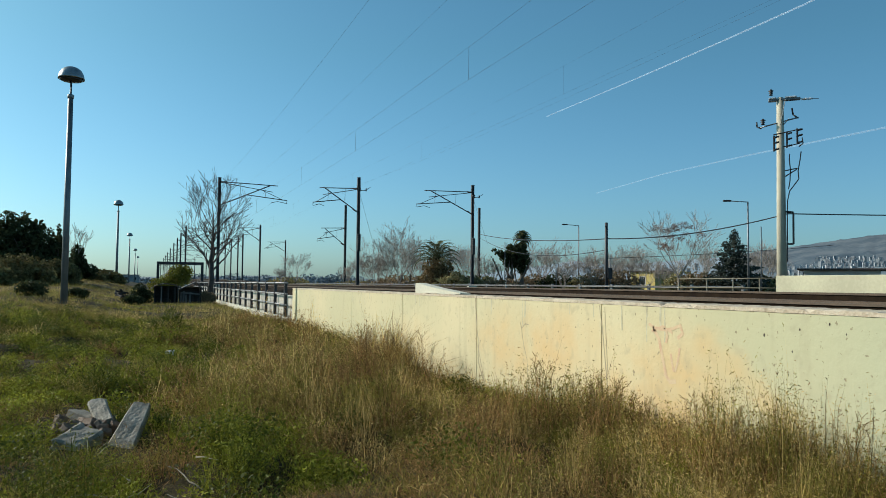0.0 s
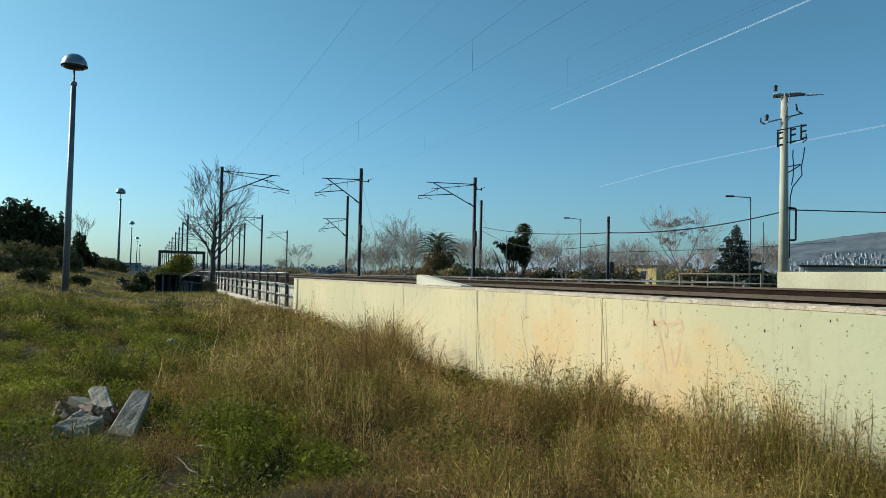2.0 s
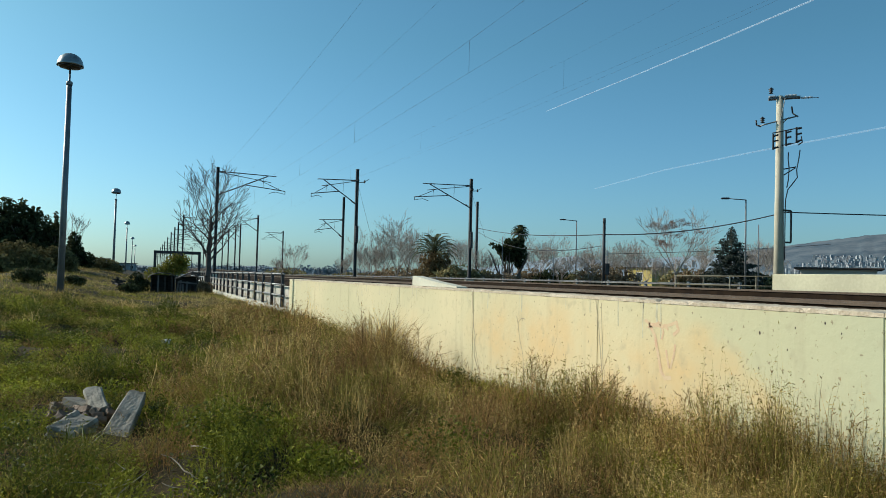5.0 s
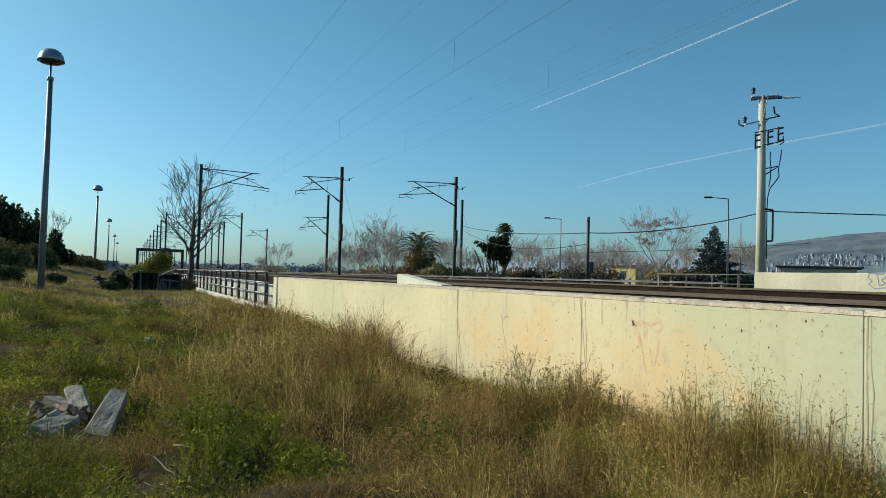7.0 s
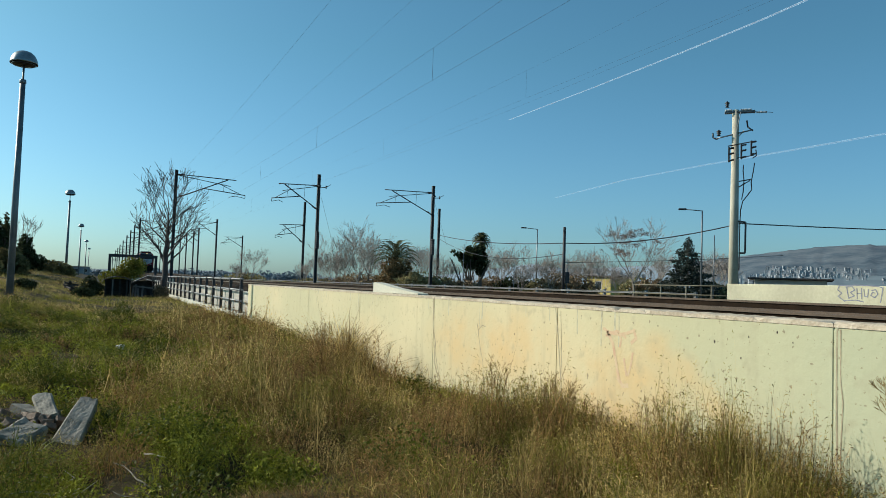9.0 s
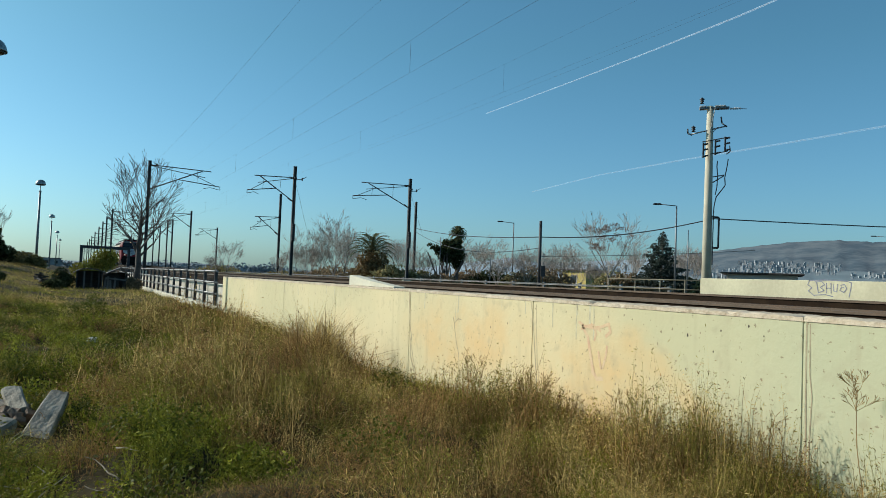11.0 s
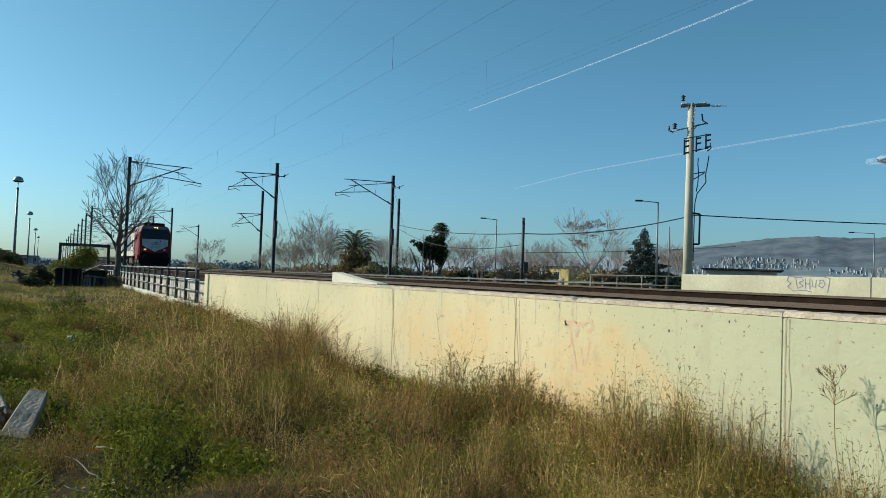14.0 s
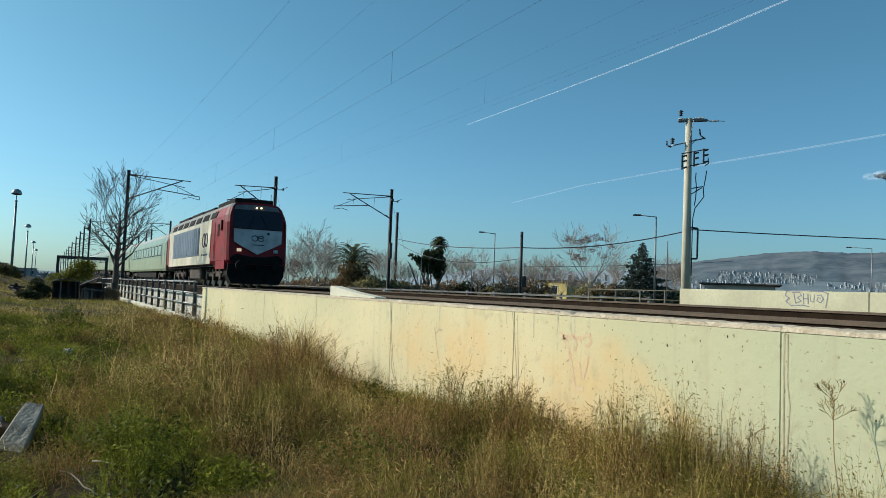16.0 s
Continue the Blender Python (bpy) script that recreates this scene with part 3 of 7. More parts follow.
def utility_pole():
    """The pole's own x runs along its crossarms."""
    ob = thing("utility_pole", "tall pale concrete utility pole with crossarms, insulators and switchgear", "utility pole")
    bm = bmesh.new()
    tube(bm, (0, 0, -1), (0, 0, 10.45), 0.27, 0.165, 18)
    part("shaft", bm, M_POLE, ob)
    bm = bmesh.new()
    box(bm, -0.55, -0.16, 10.28, 0.95, -0.08, 10.38, 0.01)
    box(bm, -0.55, 0.08, 10.28, 0.95, 0.16, 10.38, 0.01)
    part("crossarm", bm, M_GALV, ob)
    for x in (-0.42, -0.28, 0.32, 0.5, 0.68):
        b = bmesh.new()
        lathe(b, [(0.03, -0.1), (0.06, -0.08), (0.035, -0.04), (0.065, 0), (0.035, 0.04), (0.06, 0.08), (0.03, 0.1)], 12)
        part("insulator", b, M_PORC, ob, "white porcelain insulator", pose(x, -0.13, 10.42, 0, 90, 0))
    for x in (1.08, 1.25, 1.42):
        b = bmesh.new()
        lathe(b, [(0.02, -0.09), (0.065, -0.07), (0.03, -0.03), (0.065, 0), (0.03, 0.03), (0.065, 0.07), (0.02, 0.09)], 12)
        part("strain_insulator", b, M_PORC, ob, "", pose(x, -0.1, 10.26, 0, 92, 0))
    b = bmesh.new()
    tube(b, (0.9, -0.1, 10.3), (1.8, -0.1, 10.22), 0.015, None, 6)
    part("tie_rod", b, M_MAST, ob)
    for px, pz in ((-0.42, 10.62), (-0.82, 9.12)):
        b = bmesh.new()
        lathe(b, [(0.03, -0.14), (0.11, -0.12), (0.05, -0.06), (0.12, 0.0), (0.06, 0.05), (0.14, 0.1), (0.05, 0.16), (0.02, 0.2)], 12)
        part("surge_arrester", b, M_BLACK, ob, "dark ribbed surge arrester", pose(px, -0.1, pz + 0.1))
    b = bmesh.new()
    tube(b, (-0.95, -0.1, 8.95), (0.85, -0.1, 9.35), 0.035, None, 8)
    part("lower_arm", b, M_GALV, ob)
    b = bmesh.new()
    tube(b, (-1.12, -0.1, 9.25), (-1.1, -0.1, 9.0), 0.04, None, 8)
    tube(b, (-1.1, -0.1, 9.0), (-0.88, -0.1, 8.9), 0.04, None, 8)
    part("horn", b, M_BLACK, ob)
    b = bmesh.new()
    tube(b, (0.55, -0.1, 9.85), (0.6, -0.1, 9.5), 0.04, None, 8)
    tube(b, (0.6, -0.1, 9.5), (0.85, -0.1, 9.3), 0.035, None, 8)
    part("horn", b, M_BLACK, ob)
    b = bmesh.new()
    tube(b, (0, 0, 8.85), (0.4, -0.2, 9.3), 0.02, None, 6)
    tube(b, (0.0, -0.2, 9.0), (0.25, -0.2, 10.3), 0.02, None, 6)
    part("brace", b, M_GALV, ob)
    for x, z in ((-0.3, 8.1), (0.3, 8.25), (0.78, 8.4)):
        f = bmesh.new()
        box(f, x - 0.045, -0.3, z - 0.45, x + 0.045, -0.2, z + 0.35, 0.01)
        fuse = part("fuse_cutout", f, M_BLACK, ob, "black fuse cutout")
        for dz in (-0.35, 0.0, 0.28):
            f = bmesh.new()
            lathe(f, [(0.03, -0.12), (0.06, -0.08), (0.035, -0.05), (0.065, -0.01), (0.035, 0.03), (0.06, 0.07), (0.03, 0.12)], 10)
            part("ribbed_body", f, M_BLACK, fuse, "", pose(x + 0.13, -0.26, z + dz, 0, 78, 0))
    b = bmesh.new()
    tube(b, (-0.35, -0.25, 8.5), (0.95, -0.25, 8.72), 0.03, None, 6)
    tube(b, (0.1, -0.25, 7.85), (0.9, -0.25, 7.98), 0.025, None, 6)
    part("switch_frame", b, M_MAST, ob)
    b = bmesh.new()
    for pts in (((0.95, 7.6), (0.9, 7.2), (0.8, 6.6), (0.83, 6.2), (0.62, 5.9), (0.4, 5.6), (0.3, 5.1), (0.28, 4.4), (0.27, 2.0)), ((0.42, 7.5), (0.4, 7.2), (0.45, 6.7), (0.42, 6.1), (0.35, 5.7)), ((0.2, 6.65), (0.78, 6.75)), ((0.2, 6.35), (0.75, 6.7)), ((1.0, 8.3), (1.05, 8.0), (0.85, 7.85))):
        b = bmesh.new()
        for p, q in zip(pts, pts[1:]):
            tube(b, (p[0], -0.1, p[1]), (q[0], -0.1, q[1]), 0.03, None, 6)
        part("down_cable", b, M_BLACK, ob, "loose dark down cable")
    b = bmesh.new()
    for p, q in (((0.2, 4.55), (0.56, 4.5)), ((0.56, 4.5), (0.55, 2.9)), ((0.55, 2.9), (0.25, 2.9))):
        tube(b, (p[0], -0.12, p[1]), (q[0], -0.12, q[1]), 0.055, None, 6)
    part("cable_frame", b, M_BLACK, ob, "rectangular dark conduit frame")
    return ob


utility_pole().matrix_basis = pose(30.1, 29.3, 0.8, 0, 0, -45.7)


def span_cable(points, r, sag):
    bm = bmesh.new()
    for a, c in zip(points, points[1:]):
        hang(bm, a, c, sag, r, 18)
    return solid("overhead_cable", bm, M_WIRE, "thick dark cable slung between poles", "cable", "slung cables")


span_cable([(70.0, 16.0, 6.5), (30.3, 29.1, 5.25), (25.0, 37.4, 4.25), (33.1, 73.6, 6.95)], 0.03, 0.35)
span_cable([(25.0, 37.4, 3.6), (33.1, 73.6, 6.6)], 0.02, 1.0)
span_cable([(46.0, 40.0, 4.6), (25.0, 37.4, 3.1)], 0.015, 0.1)


# ---------- railing beside the path, guard rail behind the tracks ----------
def railing():
    ob = thing("railing", "grey steel railing with three rails on a kerb", "railing")
    bm = bmesh.new()
    for s in (-0.055, 0.055):
        box(bm, -0.045, s - 0.022, 0, 0.045, s + 0.022, 1.12)
    prism(bm, [(-0.062, 1.12), (-0.045, 1.155), (0, 1.17), (0.045, 1.155), (0.062, 1.12)], -0.025, 0.025, lambda x, y, z: (y, x, z))
    me = mesh_of("post", bm, M_FENCE)
    ys = [24.9 + 2.13 * i for i in range(25)]
    for y in ys:
        p = new("post", me)
        p.parent = ob
        p.matrix_basis = pose(4.25, y, 0.36)
    for z in (1.46, 1.10, 0.74):
        for i in range(0, 24, 3):
            b = bmesh.new()
            tube(b, (4.25, ys[i] - 0.3, z), (4.25, ys[min(i + 3, 24)] - 0.3, z), 0.034, None, 8)
            part("rail", b, M_FENCERAIL, ob, "pale weathered tube rail")
    return ob


M_FENCE = mat("fence_post", (0.06, 0.06, 0.065), (0.035, 0.033, 0.033), rough=0.6, metal=0.3)
M_FENCERAIL = mat("fence_rail", (0.24, 0.25, 0.25), (0.13, 0.13, 0.127), rough=0.5, metal=0.3)
railing()


def guard_rail():
    ob = thing("guard_rail", "whitish steel guard rail on short posts behind the tracks", "guard rail")
    for i in range(34):
        y = 18.6 + i * 2.4
        b = bmesh.new()
        box(b, 17.46, y - 0.05, 0.7, 17.54, y + 0.05, 1.55)
        part("post", b, M_FENCERAIL, ob)
    for i in range(0, 33):
        y = 18.6 + i * 2.4
        b = bmesh.new()
        prism(b, [(17.44, 1.42), (17.41, 1.435), (17.44, 1.455), (17.44, 1.465), (17.41, 1.485), (17.44, 1.50), (17.47, 1.50), (17.47, 1.42)], y + 0.004, y + 2.396)
        part("beam", b, M_WHITEBEAM, ob)
    return ob


M_WHITEBEAM = mat("white_beam", (0.27, 0.265, 0.25), (0.17, 0.16, 0.15), rough=0.5, metal=0.2)
guard_rail()


def yellow_railing():
    ob = thing("handrail", "ochre painted pipe handrail with posts", "railing")
    m = mat("ochre_pipe", (0.15, 0.135, 0.085), (0.1, 0.085, 0.05), rough=0.6)
    for y in (16.6, 17.6, 18.7, 19.9, 21.3):
        b = bmesh.new()
        tube(b, (17.2, y, 0.7), (17.2, y, 1.75), 0.025)
        part("post", b, m, ob)
    for z in (1.74, 1.45):
        b = bmesh.new()
        tube(b, (17.2, 16.5, z), (17.2, 21.35, z), 0.02)
        part("rail", b, m, ob)
    return ob


yellow_railing()


# ---------- road lamps and poles beyond the tracks ----------
def road_lamp(h, reach):
    ob = thing("road_lamp", "grey steel road lamp with a flat arm and slim head", "street lamp", "road lamps")
    b = bmesh.new()
    tube(b, (0, 0, -0.5), (0, 0, h), 0.09, 0.05, 10)
    part("pole", b, M_GALV, ob)
    b = bmesh.new()
    tube(b, (0, 0, h - 0.03), (-reach, 0, h + 0.08), 0.035, None, 8)
    part("arm", b, M_GALV, ob)
    b = bmesh.new()
    box(b, -reach - 0.45, -0.12, h + 0.02, -reach + 0.15, 0.12, h + 0.15, 0.04)
    part("head", b, M_MAST, ob)
    return ob


rl = road_lamp(7.0, 1.3)
rl.matrix_basis = pose(41.35, 43.4, 0.85, 0, 0, -35)
copy_thing(rl, pose(42.1, 68.1, 0.85, 0, 0, -25))
tall = road_lamp(8.1, 2.4)
tall.matrix_basis = pose(90.5, 57.5, 0.75, 0, 0, -45)


def dark_post():
    ob = thing("line_post", "dark wooden line post with a small box", "post")
    b = bmesh.new()
    tube(b, (0, 0, -0.5), (0, 0, 4.4), 0.095, 0.085, 10)
    part("shaft", b, M_MAST, ob)
    b = bmesh.new()
    box(b, -0.07, -0.28, 4.1, 0.07, 0.1, 4.2, 0.01)
    part("bracket", b, M_MAST, ob)
    b = bmesh.new()
    box(b, 0.08, -0.28, 1.1, 0.34, -0.05, 1.75, 0.02)
    part("meter_box", b, M_FENCE, ob, "dark metal box")
    return ob


dark_post().matrix_basis = pose(25.0, 37.4, 0.8, 0, 0, -34)
for x, y, h in ((42.2, 43.0, 5.2), (39.5, 58.5, 3.6), (30.5, 62.0, 4.6), (35.0, 60.5, 3.0)):
    b = bmesh.new()
    tube(b, (x, y, 0.4), (x, y, 0.8 + h), 0.05, 0.035, 8)
    solid("thin_pole", b, M_GALV, "thin grey steel pole among bare trees", "pole", "thin poles")

# portal frame over the far path
b = bmesh.new()
for x in (1.0, 5.2):
    box(b, x - 0.13, 79.87, 0.3, x + 0.13, 80.13, 3.2)
box(b, 0.87, 79.86, 3.2, 5.33, 80.14, 3.5)
solid("portal_frame", b, M_MAST, "dark steel portal frame over the path", "gantry")

# ---------- trees ----------
M_BARK = mat("bark", (0.19, 0.15, 0.12), (0.10, 0.08, 0.06), scale=5, fine=30, bump=0.5)
M_TWIG = mat("grey_twig", (0.44, 0.375, 0.32), (0.28, 0.235, 0.195), bump=0)
M_DARKLEAF = mat("dark_leaf", (0.085, 0.095, 0.042), (0.04, 0.05, 0.022), scale=1.5, fine=8, bump=0, island=0.4, thin=0.25)
M_SHRUB = mat("shrub_leaf", (0.38, 0.32, 0.15), (0.22, 0.19, 0.09), scale=0.8, fine=6, bump=0, island=0.4, thin=0.25)
M_HEDGE = mat("rough_hedge", (0.22, 0.19, 0.08), (0.12, 0.105, 0.045), scale=0.8, fine=6, bump=0, island=0.4, thin=0.2)
M_LIME = mat("willow_leaf", (0.30, 0.28, 0.05), (0.16, 0.16, 0.03), scale=0.8, fine=6, bump=0, island=0.35, thin=0.25)
M_DRYLEAF = mat("dry_leaf", (0.37, 0.275, 0.165), (0.22, 0.16, 0.095), scale=0.8, fine=6, bump=0, island=0.4, thin=0.25)
M_PINE = mat("spruce_needles", (0.035, 0.05, 0.035), (0.018, 0.028, 0.02), scale=2, fine=10, bump=0, island=0.35)
M_FROND = mat("palm_frond", (0.17, 0.18, 0.095), (0.09, 0.10, 0.055), scale=2, fine=10, bump=0, obj=0.3, thin=0.25)
M_POD = mat("seed_pod", (0.30, 0.21, 0.17), (0.18, 0.12, 0.10), scale=0.8, fine=6, bump=0, island=0.4, thin=0.2)
M_SKIRT = mat("withered_frond", (0.31, 0.21, 0.10), (0.17, 0.12, 0.055), scale=0.8, fine=6, bump=0, island=0.4, thin=0.2)
M_DRYFROND = mat("dry_frond", (0.34, 0.24, 0.12), (0.2, 0.14, 0.065), scale=2, fine=10, bump=0, obj=0.3)


# far foliage: pale blue air haze painted into the leaf colour
M_HAZETREE = mat("leaf_haze_tint", (0.24, 0.29, 0.32), (0.18, 0.225, 0.26), scale=0.3, fine=2, bump=0, island=0.3)
M_DARKBARK = mat("dark_bark", (0.09, 0.072, 0.06), (0.05, 0.04, 0.034), scale=5, fine=30, bump=0.4)


def limbs(bm, rng, p, d, length, r, depth, spread, fork, lift, rmin):
    """Grows one limb and its forks."""
    segs = 3
    for i in range(segs):
        d = (d + Vector((rng.uniform(-1, 1), rng.uniform(-1, 1), rng.uniform(-0.6, 1) * lift)) * 0.16).normalized()
        q = p + d * (length / segs)
        r2 = max(r * 0.86, rmin)
        tube(bm, p, q, r, r2, 6 if r > 0.04 else 4 if r > 0.015 else 3, False)
        if depth > 0 and i > 0 and rng.random() < 0.75:
            side = Vector((rng.uniform(-1, 1), rng.uniform(-1, 1), rng.uniform(-0.2, 0.7))).normalized()
            limbs(bm, rng, q, (d + side * spread).normalized(), length * rng.uniform(0.5, 0.75), r2 * 0.55, depth - 1, spread, fork, lift, rmin)
        p, r = q, r2
    if depth > 0:
        for _ in range(fork):
            side = Vector((rng.uniform(-1, 1), rng.uniform(-1, 1), rng.uniform(-0.2, 0.6))).normalized()
            limbs(bm, rng, p, (d + side * spread * 0.8).normalized(), length * rng.uniform(0.6, 0.85), r * 0.7, depth - 1, spread, fork, lift, rmin)


def bare_tree(seed, h, trunk, stems, depth, label, spread=0.75, fork=2, rmin=0.006, group="", lean=0.5, lift=0.4, reach=0.36, mats=None, girth=0.022):
    rng = random.Random(seed)
    ob = thing("bare_tree", label, "tree", group)
    bark, twig = mats or (M_BARK, M_TWIG)
    b = bmesh.new()
    t = h * trunk
    r = h * girth
    tube(b, (0, 0, -0.4), (0.02, 0, t * 0.5), r * 1.25, r * 1.02, 10, False)
    tube(b, (0.02, 0, t * 0.5), (-0.02, 0.02, t), r * 1.02, r * 0.95, 10, False)
    part("trunk", b, bark, ob)
    b = bmesh.new()
    for i in range(stems):
        a = 2 * math.pi * (i + rng.random() * 0.6) / stems
        d = Vector((math.cos(a) * lean, math.sin(a) * lean, 1)).normalized()
        limbs(b, rng, Vector((0, 0, t * rng.uniform(0.82, 1.0))), d, h * reach * rng.uniform(0.8, 1.1), r * 0.62, depth, spread, fork, lift, rmin)
    part("crown", b, twig, ob, "bare branches and twigs")
    return ob


def leaf_cloud(name, seed, blobs, n, size, material, flat=0.0, droop=0.0):
    """Many small leaves spread over a set of ellipsoids (x, y, z, rx, ry, rz), with gaps."""
    rng = np.random.default_rng(seed)
    bl = np.array(blobs, float)
    vol = bl[:, 3] * bl[:, 4] * bl[:, 5]
    k = rng.choice(len(bl), n, p=vol / vol.sum())
    u = rng.normal(size=(n, 3))
    u /= np.linalg.norm(u, axis=1, keepdims=True)
    c = bl[k, :3] + u * bl[k, 3:] * (rng.random((n, 1)) ** 0.45)
    lump = np.sin(c[:, 0] * 2.3 / max(size * 4, 0.5) + seed) * np.sin(c[:, 1] * 2.1 / max(size * 4, 0.5)) * np.sin(c[:, 2] * 2.6 / max(size * 4, 0.5) + 1)
    c = c[lump > -0.25]
    n = len(c)
    a, w = rng.normal(size=(n, 3)), rng.normal(size=(n, 3))
    a[:, 2] = a[:, 2] * (1 - flat) - droop
    a /= np.linalg.norm(a, axis=1, keepdims=True)
    w -= (w * a).sum(1, keepdims=True) * a
    w /= np.linalg.norm(w, axis=1, keepdims=True)
    s = size * rng.uniform(0.6, 1.4, (n, 1))
    v = np.stack([c - a * s, c + w * s * 0.45, c + a * s, c - w * s * 0.45], 1).reshape(-1, 3)
    return arrays(name, v, np.arange(n * 4).reshape(-1, 4), material)


def leafy(name, label, category, seed, blobs, n, size, material, at=(0, 0, 0), trunk=0.0, group=""):
    ob = thing(name, label, category, group, pose(*at))
    crown = leaf_cloud("crown", seed, blobs, n, size, material)
    crown.parent = ob
    b = bmesh.new()
    rng = random.Random(seed)
    top = max(z for _, _, z, *_ in blobs)
    for x, y, z, rx, ry, rz in blobs:
        limbs(b, rng, Vector((x * 0.2, y * 0.2, -0.4)), Vector((x, y, z + 0.6)).normalized(), (Vector((x, y, z)).length + 0.4) * 0.5, max(trunk, 0.03), 1, 0.4, 2, 0.3, 0.008)
    part("trunk", b, M_BARK, ob)
    return ob


# bare tree by the railing
def leader_tree(seed, h, label):
    """A bare tree with one bent trunk and upswept side limbs all the way up."""
    rng = random.Random(seed)
    ob = thing("bare_tree", label, "tree")
    low, top = bmesh.new(), bmesh.new()
    p, spine = Vector((0, 0, -0.3)), []
    n = 12
    for i in range(n):
        q = p + Vector((rng.uniform(-0.07, 0.07) + 0.015, rng.uniform(-0.07, 0.07), h * 0.62 / n))
        r0, r1 = 0.19 * (1 - i / n) ** 0.7 + 0.02, 0.19 * (1 - (i + 1) / n) ** 0.7 + 0.02
        tube(low if i < 6 else top, p, q, r0, r1, 9, False)
        spine.append((q, r1))
        p = q
    for k in range(21):
        u = k / 20
        q, r = spine[min(n - 1, int(4.4 + 7.6 * u + rng.uniform(-0.4, 0.4)))]
        a = 2.4 * k + rng.uniform(-0.5, 0.5)
        out = 0.72 - 0.2 * u
        limbs(top, rng, q.copy(), Vector((math.cos(a) * out, math.sin(a) * out, 0.8)).normalized(), h * (0.185 - 0.035 * u) * rng.uniform(0.8, 1.12), max(0.03, r * 0.45), 3, 0.66, 2, 0.5, 0.009)
    part("trunk", low, M_DARKBARK, ob)
    part("crown", top, M_DARKBARK, ob, "bare branches and twigs")
    return ob


leader_tree(14, 8.1, "leafless tree with an upright trunk beside the railing").matrix_basis = pose(3.5, 46.0, 0.25)

# dark evergreens on the rise
leafy("evergreen_tree", "dark dense evergreen trees on the grassy rise", "tree", 5,
      [(-2.2, 0, 2.8, 1.5, 1.3, 1.9), (-0.8, 0.3, 3.0, 1.4, 1.3, 2.0), (0.5, 0, 2.6, 1.3, 1.2, 1.8), (-3.6, 0.2, 2.5, 1.3, 1.2, 1.6), (1.5, 0.1, 1.9, 0.9, 1.0, 1.5), (-1.6, 0, 4.5, 0.7, 0.6, 0.9), (-5.0, 0.2, 2.3, 1.5, 1.2, 2.0), (0.2, 0, 4.0, 0.6, 0.6, 0.8), (-0.6, 0, 4.6, 0.35, 0.35, 0.8)], 17000, 0.16, M_DARKLEAF, (-7.5, 60, 1.0), 0.12)
leafy("cypress_tree", "slim dark cypress beside the evergreen trees", "tree", 6, [(0, 0, 1.2, 0.55, 0.5, 1.2), (0, 0, 2.5, 0.4, 0.4, 1.3), (0, 0, 3.6, 0.2, 0.2, 0.9)], 2600, 0.12, M_DARKLEAF, (-6.0, 60.5, 1.1), 0.1)
leafy("evergreen_tree", "small dark tree with a thin ragged top", "tree", 7, [(0, 0, 1.3, 0.9, 0.8, 1.0), (0.1, 0, 2.4, 0.55, 0.5, 0.8), (0.9, 0, 0.9, 0.8, 0.7, 0.7)], 4200, 0.13, M_DARKLEAF, (-5.4, 68, 1.3), 0.06)
bare_tree(19, 3.6, 0.4, 4, 3, "small leafless tree above dark shrubs", 0.6, 2, 0.01).matrix_basis = pose(-5.3, 68.5, 1.3)
for i, (x, y, w, h) in enumerate(((-10.5, 56, 2.2, 1.2), (-7.6, 54, 2.0, 1.3), (-5.6, 56, 1.5, 1.15), (-3.6, 72, 1.8, 0.9), (-12.5, 56, 2.0, 1.3), (-8.8, 50, 1.6, 0.9))):
    leafy("shrub", "brown-green rough shrub on the rise", "shrub", 30 + i, [(0, 0, h * 0.7, w, 0.9, h), (w * 0.5, 0.2, h * 0.5, w * 0.6, 0.8, h * 0.7)], 5000, 0.12, M_HEDGE, (x, y, 1.0), 0.03, "rough shrubs")
for i, (x, y, s) in enumerate(((-3.9, 31, 0.4), (-2.6, 34, 0.3), (-0.6, 39, 0.35))):
    leafy("shrub", "low dark green bush in the grass", "shrub", 40 + i, [(0, 0, s * 0.6, s * 1.5, s, s * 0.8)], 1500, 0.06, M_DARKLEAF, (x, y, float(ground_z(x, y))), 0.02, "low bushes")
leafy("willow_bush", "yellow-green leafy bush behind the shacks", "shrub", 50, [(0, 0, 1.2, 0.75, 0.7, 0.9), (0.5, 0, 1.35, 0.6, 0.6, 0.75), (-0.7, 0, 0.8, 0.6, 0.6, 0.6), (-1.4, 0, 0.6, 0.6, 0.6, 0.5)], 6500, 0.07, M_LIME, (2.0, 56, 0.65), 0.03)

